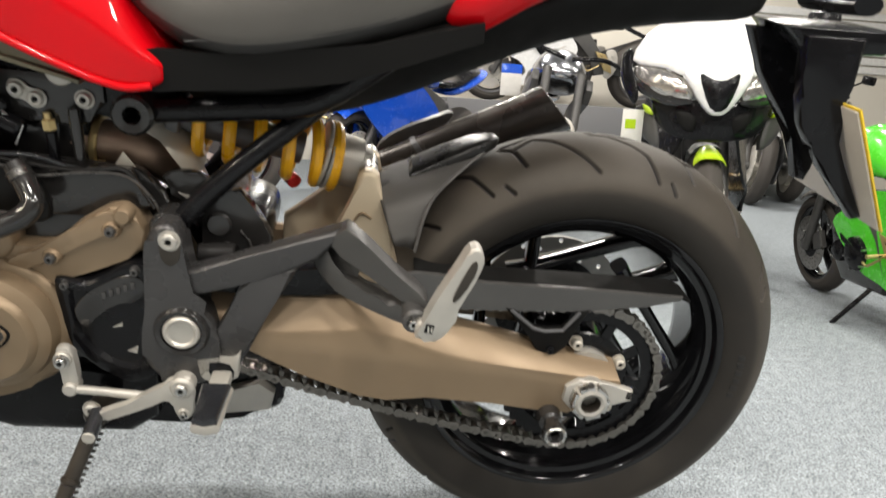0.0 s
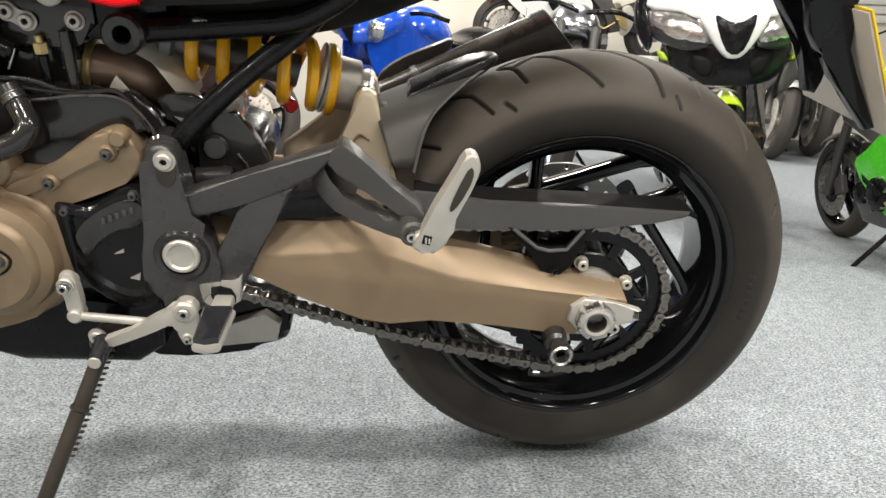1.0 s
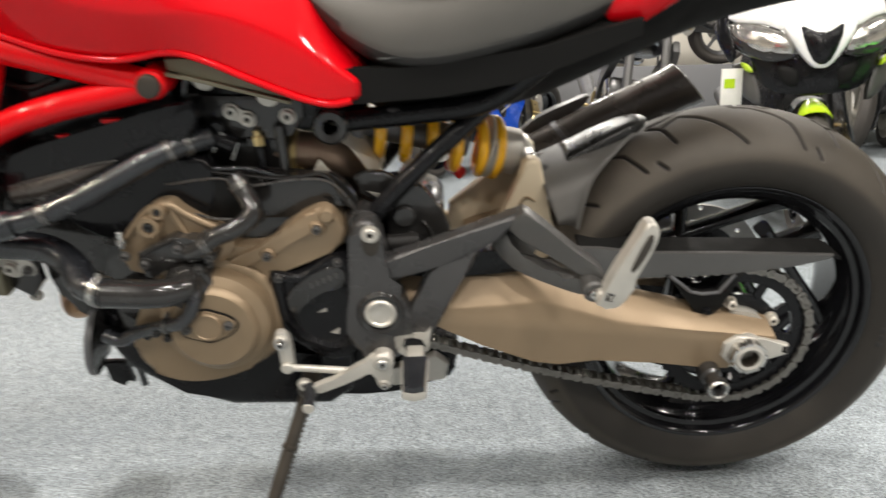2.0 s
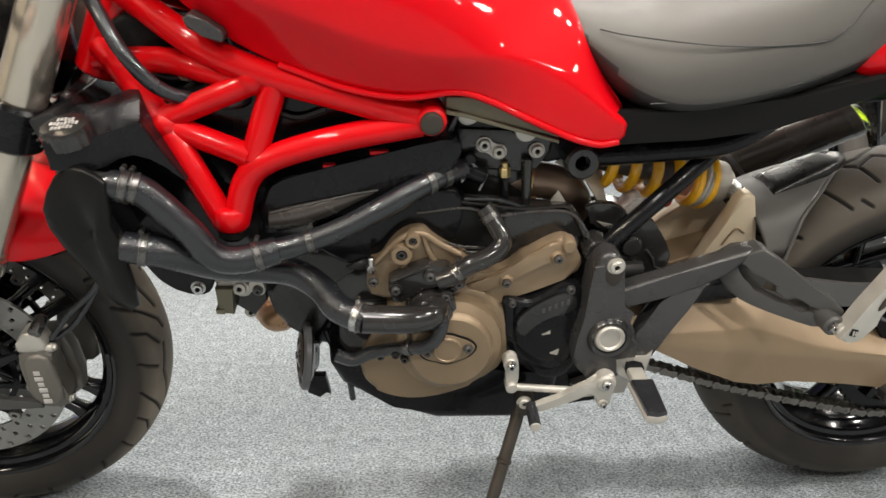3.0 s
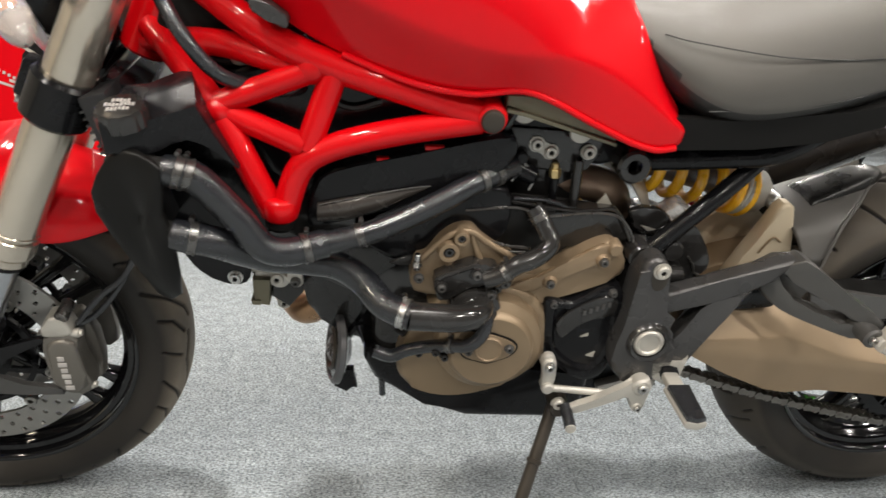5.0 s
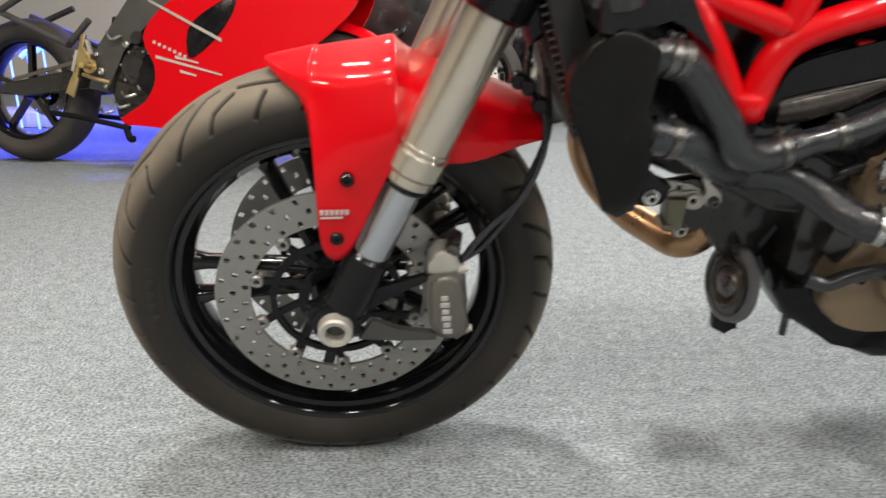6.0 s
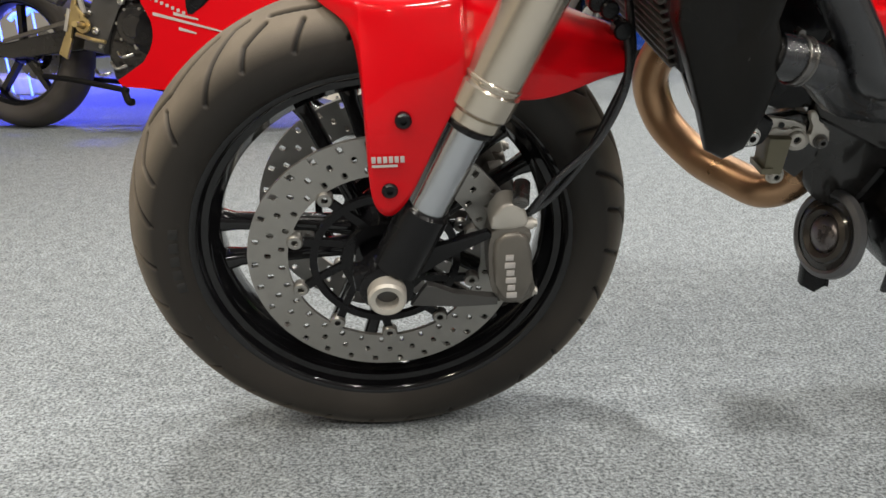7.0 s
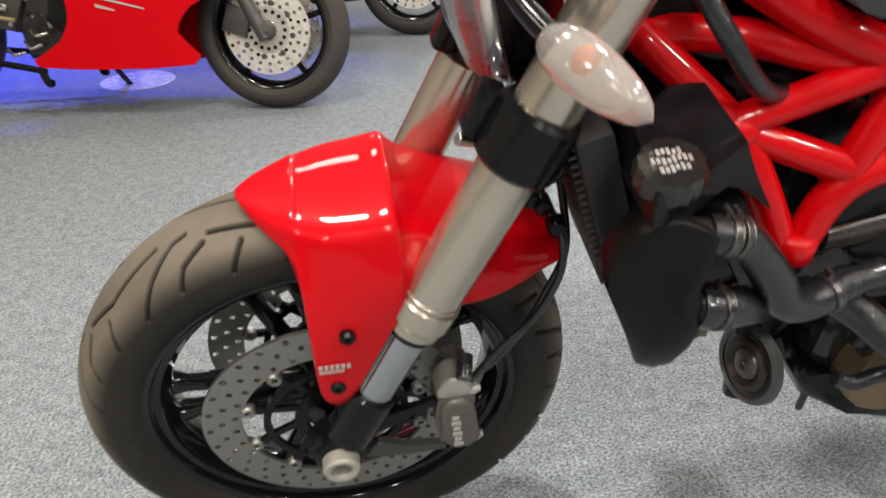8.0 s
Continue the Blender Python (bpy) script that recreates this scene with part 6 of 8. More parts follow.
bm = bmesh.new()
tube(bm, [(-0.560, -0.106, 0.830), (-0.522, -0.124, 0.826), (-0.412, -0.145, 0.820), (-0.303, -0.146, 0.825), (-0.265, -0.140, 0.842), (-0.235, -0.130, 0.875), (-0.19, -0.115, 0.91)], 0.0010, seg=6)
part("seam", bm, SEAT_BASE_SHADED, seat)
bm = bmesh.new()
tube(bm, [(-0.495, -0.139, 0.746), (-0.40, -0.143, 0.755), (-0.32, -0.140, 0.770), (-0.275, -0.134, 0.784)], 0.0010, seg=6)
part("seam", bm, SEAT_BASE_SHADED, seat)
UNDER = [
    (-0.53, 0.650, 0.745, 0.050, 0.120, 0.10, 0.6),
    (-0.45, 0.647, 0.745, 0.050, 0.142, 0.12, 0.7),
    (-0.36, 0.648, 0.755, 0.050, 0.142, 0.12, 0.7),
    (-0.27, 0.676, 0.775, 0.050, 0.134, 0.11, 0.7),
    (-0.15, 0.730, 0.815, 0.045, 0.116, 0.09, 0.7),
    (-0.05, 0.772, 0.85, 0.050, 0.10, 0.08, 0.65),
    (0.10, 0.800, 0.88, 0.07, 0.085, 0.06, 0.6),
    (0.19, 0.800, 0.87, 0.05, 0.06, 0.04, 0.6),
]
tray = body_loft("tail_tray", UNDER, MATT, bike, "black plastic tray under the seat")
for s in (-1, 1):
    bm = bmesh.new()
    loft(bm, [[V(x, s * (y + 0.35 * min(0, z - 0.70)), z) for x, z in ((-0.54, 0.735), (-0.45, 0.735), (-0.30, 0.755), (-0.18, 0.785), (-0.18, 0.765), (-0.26, 0.735), (-0.33, 0.712), (-0.42, 0.698), (-0.54, 0.690))] for y in (0.122, 0.137)])
    part("skirt", bm, MATT, tray)
for side in (1, -1):
    bm = bmesh.new()
    rings = []
    for x, z, hz, hy in ((-0.224, 0.795, 0.010, 0.006), (-0.214, 0.800, 0.024, 0.016), (-0.18, 0.815, 0.044, 0.026), (-0.13, 0.850, 0.048, 0.03), (-0.05, 0.888, 0.046, 0.03), (0.06, 0.925, 0.036, 0.025), (0.12, 0.93, 0.02, 0.012)):
        rings.append([V(x, side * (-0.108 + 0.2 * max(0, x + 0.1)) + hy * math.cos(a), z + hz * math.sin(a)) for a in [2 * math.pi * k / 16 for k in range(16)]])
    loft(bm, rings)
    part("tail_panel", bm, RED, bike, "glossy red tail panel", smooth=60)

# number plate carrier
bm = bmesh.new()
slab(bm, [(0.185, 0.790), (0.217, 0.731), (0.23, 0.71), (0.286, 0.649), (0.302, 0.588), (0.317, 0.585), (0.323, 0.603), (0.325, 0.62), (0.31, 0.644), (0.315, 0.671), (0.301, 0.735), (0.290, 0.790)], 0.005, 0.030, 0.006)
slab(bm, [(0.225, 0.790), (0.239, 0.739), (0.238, 0.713), (0.249, 0.679), (0.265, 0.656), (0.278, 0.649), (0.291, 0.624), (0.317, 0.599), (0.358, 0.554), (0.372, 0.558), (0.344, 0.597), (0.32, 0.625), (0.302, 0.657), (0.299, 0.682), (0.302, 0.699), (0.298, 0.730), (0.305, 0.790)], -0.062, -0.040, 0.005)
slab(bm, [(0.20, 0.80), (0.34, 0.80), (0.352, 0.785), (0.34, 0.77), (0.24, 0.765)], -0.055, 0.055, 0.008)
carrier = part("plate_carrier", bm, BLACK, bike, "black plastic number plate carrier")
bm = bmesh.new()
PM = Matrix.Translation((0.334, 0.016, 0.631)) @ pose(0, 0, 0, 0, -27, 0)
box(bm, 0, 0, 0, 0.003, 0.226, 0.172, PM, 0.0008)
part("number_plate", bm, PLATE, carrier, "grey back of a number plate")
bm = bmesh.new()
box(bm, 0.0032, 0, 0, 0.003, 0.232, 0.178, PM, 0.0008)
part("plate_face", bm, PLATE_Y, carrier, "yellow number plate face")
bm = bmesh.new()
loft(bm, [[V(0.23 + 0.03 * k, -0.04 - 0.07 * k, 0.83 + dz) + V(0.018 * math.cos(a), 0, 0.012 * math.sin(a)) for a in [2 * math.pi * j / 12 for j in range(12)]] for k, dz in ((0, 0), (0.6, 0.0), (1, 0.002))])
part("indicator_stalk", bm, BLACK, carrier)

# ---- front end ----
def fork_at(z, y):
    return V(-1.437 + (z - 0.369) * 0.47, y, z)


bm = bmesh.new()
slab(bm, [(-1.245, 0.64), (-1.205, 0.665), (-1.185, 0.715), (-1.225, 0.735), (-1.26, 0.70)], -0.09, 0.09, 0.008)
fork = part("front_fork", bm, BLACK, bike, "upside-down front fork with bright stanchions")
for y in (-0.1025, 0.1025):
    bm = bmesh.new()
    cyl(bm, fork_at(0.38, y), fork_at(0.52, y), 0.0225, 32)
    part("stanchion", bm, CHROME, fork, "bright fork stanchion")
    bm = bmesh.new()
    cyl(bm, fork_at(0.505, y), fork_at(0.90, y), 0.0300, 40)
    part("fork_tube", bm, FORK, fork, "grey anodised fork outer tube", smooth=60)
    bm = bmesh.new()
    cyl(bm, fork_at(0.488, y), fork_at(0.503, y), 0.0295, 40, 0.003)
    cyl(bm, fork_at(0.503, y), fork_at(0.528, y), 0.0335, 40, 0.002)
    cyl(bm, fork_at(0.531, y), fork_at(0.535, y), 0.0318, 40, 0.001)
    part("fork_collar", bm, FORK, fork, "machined fork collar")
    bm = bmesh.new()
    cyl(bm, fork_at(0.482, y), fork_at(0.489, y), 0.0275, 40, 0.002)
    part("fork_seal", bm, BLACK, fork)
    bm = bmesh.new()
    s = -1 if y < 0 else 1
    cyl(bm, fork_at(0.315, y), fork_at(0.392, y), 0.0285, 32, 0.003)
    lathe(bm, [(0.0, s * 0.126), (0.024, s * 0.126), (0.030, s * 0.122), (0.031, s * 0.082), (0.0, s * 0.082)], FX, FZ, 0, 40)
    slab(bm, [(-1.511, 0.315), (-1.486, 0.322), (-1.466, 0.315), (-1.462, 0.290), (-1.487, 0.286), (-1.509, 0.293)], s * 0.118, s * 0.090, 0.003)
    slab(bm, [(-1.461, 0.318), (-1.445, 0.333), (-1.36, 0.358), (-1.352, 0.351), (-1.40, 0.327), (-1.441, 0.298)], s * 0.106, s * 0.096, 0.002)
    part("fork_foot", bm, BLACK, fork, "black cast fork foot")
    bm = bmesh.new()
    slab(bm, [(-1.447, 0.258), (-1.428, 0.288), (-1.418, 0.284), (-1.395, 0.271), (-1.344, 0.266), (-1.344, 0.253), (-1.395, 0.254)], s * 0.104, s * 0.094, 0.002)
    part("caliper_arm", bm, GREY, fork, "grey cast caliper arm")
    bm = bmesh.new()
    cyl(bm, fork_at(0.682, y), fork_at(0.738, y), 0.0395, 36, 0.005)
    box(bm, -0.040, 0.022 if y < 0 else -0.022, 0.0, 0.024, 0.030, 0.050, Matrix.Translation(fork_at(0.711, y)) @ pose(0, 0, 0, 0, 25, 0), 0.005)
    part("clamp", bm, BLACK, fork, "black lower triple clamp")
for z in (0.698, 0.726):
    p = fork_at(z, -0.082)
    bm = bmesh.new()
    cyl(bm, p + V(-0.036, 0.004, -0.004), p + V(-0.053, 0.000, 0.003), 0.0062, 16, 0.001)
    part("clamp_bolt", bm, STEEL, fork)
bm = bmesh.new()
lathe(bm, [(0.0125, -0.118), (0.013, -0.142), (0.019, -0.143), (0.0215, -0.140), (0.022, -0.126)], FX, FZ, 0, 40)
part("axle_end", bm, ALLOY, fork, "pale hollow front axle end")
bm = bmesh.new()
lathe(bm, [(0.0, -0.128), (0.0125, -0.128)], FX, FZ, 0, 24)
part("axle_bore", bm, GREY, fork)

# front wheel
fw = rim("front_wheel", FX, FZ, 0.2275, 0.047, bike, "gloss black cast front wheel")
FRONT_LINES = [[(14.6, -0.012), (28.9, -0.032), (38.4, -0.024)], [(7.4, -0.014), (10.5, -0.018), (17.1, -0.045), (23.2, -0.075)], [(3.7, -0.033), (9.3, -0.050), (11.7, -0.071)], [(-4.1, -0.045), (-0.6, -0.075)]]
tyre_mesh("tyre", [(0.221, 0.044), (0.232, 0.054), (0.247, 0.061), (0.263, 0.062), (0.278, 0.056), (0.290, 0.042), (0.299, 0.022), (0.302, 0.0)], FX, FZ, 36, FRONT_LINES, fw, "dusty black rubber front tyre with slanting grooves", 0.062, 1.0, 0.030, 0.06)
for k in range(5):
    for o in (-0.026, 0.026):
        spoke(FX, FZ, 180 + 72 * k, o, 0.04, 0.198, 0.016, fw)
bm = bmesh.new()
lathe(bm, [(0.015, -0.058), (0.036, -0.058), (0.040, -0.03), (0.046, 0.0), (0.040, 0.03), (0.036, 0.058), (0.015, 0.058)], FX, FZ, 0, 40)
part("hub", bm, RIM, fw)
for y in (-0.062, 0.062):
    d = drilled_disc("brake_disc", FX, y, FZ, 0.1140, 0.160, 3, 150, fw, "drilled steel front brake disc")
    bm = bmesh.new()
    ring_plate(bm, FX, FZ, y - 0.004, y + 0.004, 0.038, 0.052)
    ring_plate(bm, FX, FZ, y - 0.0035, y + 0.0035, 0.080, 0.089)
    part("disc_carrier", bm, BLACK, fw, "black disc carrier with slim arms")
    for k in range(10):
        a = 126.5 + 36.0 * k
        bm = bmesh.new()
        arm(bm, FX, FZ, y, a - 14, 0.05, a - 4, 0.083, 0.0045, 0.006)
        part("carrier_arm", bm, BLACK, fw)
        bm = bmesh.new()
        arm(bm, FX, FZ, y, a - 3, 0.086, a, 0.104, 0.0050, 0.006)
        part("carrier_tab", bm, BLACK, fw)
    for k in range(10):
        a = radians(126.5 + 36.0 * k)
        bm = bmesh.new()
        lathe(bm, [(0.0035, -0.005), (0.004, -0.0062), (0.008, -0.0062), (0.0095, -0.004), (0.0095, 0.004), (0.0035, 0.004)], FX + 0.1080 * math.cos(a), FZ + 0.1080 * math.sin(a), y, 20)
        part("bobbin", bm, DISC, fw)



def sidewall_bars(parent, x, z, y, r, start, step, count, high, wide, tilt):
    """Plain bars where the sidewall carries raised writing."""
    for k in range(count):
        bm = bmesh.new()
        m = Matrix.Translation((x, y, z)) @ Matrix.Rotation(radians(-(start + step * k)), 4, "Y") @ Matrix.Translation((r, 0, 0)) @ Matrix.Rotation(radians(tilt), 4, "Z")
        box(bm, 0, 0, 0, high, 0.0016, wide, m, 0.0004)
        part("lettering", bm, LETTER, parent)


LETTER = mat("moulded_rubber_letters", (0.012, 0.011, 0.010), 0.6, var=0.2)
sidewall_bars(fw, FX, FZ, -0.0595, 0.2435, 169.0, 4.4, 5, 0.011, 0.0135, -12)
sidewall_bars(fw, FX, FZ, -0.0585, 0.2420, 198.0, 4.4, 5, 0.007, 0.008, -12)
sidewall_bars(rear, RX, RZ, -0.0870, 0.2440, -10.0, 3.0, 6, 0.010, 0.008, -12)


# caliper
def caliper(s):
    bm = bmesh.new()
    slab(bm, rounded([(-1.358, 0.330), (-1.356, 0.350), (-1.350, 0.366), (-1.318, 0.366), (-1.311, 0.352), (-1.313, 0.332), (-1.310, 0.308), (-1.303, 0.284), (-1.302, 0.262), (-1.325, 0.254), (-1.343, 0.260), (-1.354, 0.284)], 3), s * 0.106, s * 0.068, 0.007, 3)
    slab(bm, rounded([(-1.352, 0.345), (-1.315, 0.350), (-1.308, 0.272), (-1.343, 0.268)], 3), s * 0.112, s * 0.100, 0.006, 3)
    slab(bm, rounded([(-1.350, 0.352), (-1.31, 0.356), (-1.30, 0.25), (-1.345, 0.255)], 3), s * 0.056, s * 0.028, 0.006)
    c = part("brake_caliper", bm, CALIPER, bike, "grey cast front brake caliper")
    for x, z in ((-1.312, 0.362), (-1.305, 0.268)):
        bm = bmesh.new()
        cyl(bm, (x - 0.018, s * 0.098, z), (x + 0.004, s * 0.098, z), 0.0070, 18, 0.001)
        cyl(bm, (x + 0.003, s * 0.098, z), (x + 0.008, s * 0.098, z), 0.0050, 6, 0.0006)
        part("caliper_bolt", bm, ALLOY, c)
    bm = bmesh.new()
    slab(bm, rounded([(-1.356, 0.360), (-1.351, 0.384), (-1.338, 0.393), (-1.322, 0.386), (-1.317, 0.362)], 3), s * 0.107, s * 0.072, 0.005, 3)
    part("bridge", bm, ALLOY, c, "pale alloy top of the caliper")
    bm = bmesh.new()
    cyl(bm, (-1.326, s * 0.108, 0.392), (-1.320, s * 0.080, 0.404), 0.0095, 18, 0.002)
    part("banjo", bm, CLAMP, c)
    bm = bmesh.new()
    for k in range(6):
        box(bm, -1.335 + 0.001 * k, s * 0.1125, 0.326 - 0.0105 * k, 0.012 if k % 2 else 0.009, 0.0012, 0.0075, bev=0.0004)
    part("lettering", bm, SILVER_TXT, c, "pale plain bars of lettering")
    return c


calipers = [caliper(-1), caliper(1)]
hose("brake_hose", [(-1.315, -0.088, 0.375), (-1.285, -0.08, 0.412), (-1.245, -0.072, 0.450), (-1.220, -0.065, 0.51), (-1.222, -0.05, 0.56), (-1.24, -0.03, 0.585), (-1.235, 0.0, 0.64)], 0.0045, "black braided brake hose")
hose("brake_hose", [(-1.325, -0.085, 0.365), (-1.29, -0.075, 0.385), (-1.255, -0.068, 0.43), (-1.232, -0.062, 0.48), (-1.215, -0.055, 0.53), (-1.215, -0.03, 0.575), (-1.225, 0.02, 0.65)], 0.0045, "black rubber brake hose")
bm = bmesh.new()
for p in ((-1.228, -0.05, 0.565), (-1.24, -0.035, 0.582), (-1.252, -0.03, 0.588)):
    cyl(bm, V(*p) + V(0, -0.01, 0), V(*p) + V(0, 0.01, 0), 0.010, 12, 0.002)
part("hose_clip", bm, BLACK, bike, "black brake hose clip")

# red front mudguard: a hood over the tyre whose sides run down into blades
GUARD = [
    (-1.546, 0.607, 0.006, 0.603), (-1.538, 0.608, 0.022, 0.602), (-1.525, 0.609, 0.042, 0.598), (-1.508, 0.610, 0.060, 0.588), (-1.497, 0.611, 0.068, 0.576), (-1.489, 0.612, 0.073, 0.540),
    (-1.488, 0.610, 0.074, 0.425), (-1.482, 0.610, 0.077, 0.398), (-1.468, 0.611, 0.084, 0.386), (-1.454, 0.612, 0.089, 0.398), (-1.442, 0.613, 0.091, 0.416), (-1.420, 0.615, 0.093, 0.466), (-1.402, 0.619, 0.0935, 0.505), (-1.393, 0.620, 0.0935, 0.520),
    (-1.3895, 0.6185, 0.0930, 0.526), (-1.387, 0.6145, 0.0910, 0.528), (-1.382, 0.611, 0.0892, 0.527), (-1.376, 0.605, 0.088, 0.522), (-1.355, 0.596, 0.086, 0.513), (-1.320, 0.584, 0.084, 0.506), (-1.280, 0.572, 0.083, 0.512), (-1.245, 0.558, 0.076, 0.522), (-1.207, 0.546, 0.060, 0.533),
]


def mudguard(bm):
    """The hood over the tyre. Stations: x, ridge height, half width, height of the side edge."""
    rows = []
    for x, zc, w, ze in GUARD:
        half = [(0.0, zc), (0.35 * w, zc - 0.001), (0.72 * w, zc - 0.004 * min(1, w / 0.06)), (0.93 * w, zc - 0.010 * min(1, w / 0.06))]
        z0 = zc - 0.024 * min(1, w / 0.06)
        out = max(w, min(0.117, w + 0.30 * (z0 - ze)))
        for k in range(6):
            f = k / 5
            z = z0 + (min(z0 - 0.001, ze) - z0) * f
            y = w + (out - w) * (1 - (1 - min(1.0, f * 1.5)) ** 2)
            half.append((y, z))
        rows.append([V(x, -y, z) for y, z in reversed(half)] + [V(x, y, z) for y, z in half[1:]])
    vs = [[bm.verts.new(p) for p in row] for row in rows]
    for a, b in zip(vs, vs[1:]):
        for j in range(len(a) - 1):
            bm.faces.new((a[j], a[j + 1], b[j + 1], b[j]))
    return bm


bm = bmesh.new()
mudguard(bm)
guard = part("front_mudguard", bm, RED, bike, "glossy red front mudguard", smooth=180, sub=2)
g = guard.modifiers.new("Solidify", "SOLIDIFY")
g.thickness = 0.003
for x, z in ((-1.450, 0.498), (-1.466, 0.421)):
    bm = bmesh.new()
    lathe(bm, [(0.0, -0.118), (0.0035, -0.118), (0.0035, -0.121), (0.0065, -0.1215), (0.0085, -0.119), (0.0085, -0.113)], x, z, 0, 22)
    part("mudguard_bolt", bm, BLACK, guard)
bm = bmesh.new()
for k in range(6):
    box(bm, -1.481 + 0.0058 * k, -0.1195, 0.4575, 0.0042, 0.0010, 0.0070, bev=0.0002)
box(bm, -1.470, -0.1195, 0.4505, 0.026, 0.0010, 0.0024)
part("lettering", bm, SILVER_TXT, guard, "small silver plain bars of lettering")

# headlamp and turn signal
bm = bmesh.new()
HL = Matrix.Translation((-1.315, 0, 0.825)) @ pose(0, 0, 0, 0, -16, 0)


def lamp_rings(prof):
    """Rings of a shield-shaped lamp: wide above, drawn to a point below."""
    return [[HL @ V(x, r * 0.85 * math.cos(a) * (1 + 0.35 * math.sin(a)), r * 1.2 * math.sin(a)) for a in [2 * math.pi * k / 32 for k in range(32)]] for x, r in prof]


loft(bm, lamp_rings(((0.075, 0.03), (0.06, 0.075), (0.025, 0.098), (0.004, 0.102))))
lamp = part("headlamp", bm, BLACK, bike, "black shield-shaped headlamp with clear lens", smooth=60)
bm = bmesh.new()
loft(bm, lamp_rings(((0.003, 0.10), (-0.018, 0.094), (-0.030, 0.075), (-0.037, 0.04), (-0.038, 0.003))))
part("lens", bm, LENS, lamp, "clear headlamp lens", smooth=180)
bm = bmesh.new()
loft(bm, lamp_rings(((0.0, 0.098), (0.006, 0.085), (0.02, 0.06), (0.025, 0.01))))
part("reflector", bm, STEEL, lamp, "bright headlamp reflector", smooth=180)
bm = bmesh.new()
sa_, sb_ = V(-1.296, -0.168, 0.836), V(-1.244, -0.258, 0.816)
w = (sb_ - sa_).normalized()
s1_ = V(0, -0.4, 0.9)
s1_ = (s1_ - w * s1_.dot(w)).normalized()
s2_ = w.cross(s1_)
rings = []
for k in range(15):
    f = k / 14
    q = math.sqrt(max(0.0004, 1 - (2 * f - 1) ** 2)) * (1.1 - 0.35 * f)
    rings.append([sa_ + (sb_ - sa_) * f + s1_ * 0.023 * q * math.cos(a) + s2_ * 0.021 * q * math.sin(a) for a in [2 * math.pi * j / 20 for j in range(20)]])
loft(bm, rings)
sig = part("turn_signal", bm, CLEAR, bike, "clear-lensed turn signal with orange bulb", smooth=180)
bm = bmesh.new()
bmesh.ops.create_uvsphere(bm, u_segments=16, v_segments=10, radius=0.009, matrix=Matrix.Translation(sa_ + (sb_ - sa_) * 0.42 + V(-0.002, -0.006, 0.008)))
part("bulb", bm, ORANGE, sig, "orange bulb", smooth=180)
bm = bmesh.new()
tube(bm, [(-1.305, -0.075, 0.850), (-1.303, -0.125, 0.842), sa_ + V(0.010, -0.012, -0.004)], 0.009, seg=12)
part("stalk", bm, BLACK, sig)
bm = bmesh.new()
tube(bm, [(-1.15, 0.0, 0.94), (-1.15, -0.12, 0.985), (-1.12, -0.25, 1.02), (-1.05, -0.36, 1.01)], 0.012, seg=14)
tube(bm, [(-1.15, 0.0, 0.94), (-1.15, 0.12, 0.985), (-1.12, 0.25, 1.02), (-1.05, 0.36, 1.01)], 0.012, seg=14)
part("handlebar", bm, BLACK, bike, "black tapered handlebar")

# the handlebars are turned a little to the left
axis = fork_at(0.9, 0) - fork_at(0.4, 0)
pivot = fork_at(0.7, 0) + V(0.035, 0, 0.0)
STEER = Matrix.Translation((-0.008, 0, 0.003)) @ Matrix.Translation(pivot) @ Matrix.Rotation(radians(2.5), 4, axis) @ Matrix.Translation(-pivot)
for ob in (fork, fw, guard, *calipers):
    ob.matrix_basis = STEER

# ---- the other motorcycles of the showroom ----
def face_plate(name, poly, x, thick, material, parent, label=""):
    """A panel of a motorcycle's front, its outline in (y, z), drawn back towards the sides and the top."""
    bm = bmesh.new()

    def at(y, z, d):
        return V(x + d + 1.3 * y * y + 0.45 * max(0, z - 0.86), y, z)

    cy, cz = sum(p[0] for p in poly) / len(poly), sum(p[1] for p in poly) / len(poly)
    rings = [[at(cy + (y - cy) * q, cz + (z - cz) * q, d) for y, z in rounded(poly, 3)] for d, q in ((thick, 1.0), (0.006, 1.0), (0.0, 0.96), (-0.006, 0.80), (-0.010, 0.4))]
    loft(bm, rings)
    return part(name, bm, material, parent, label, smooth=50)


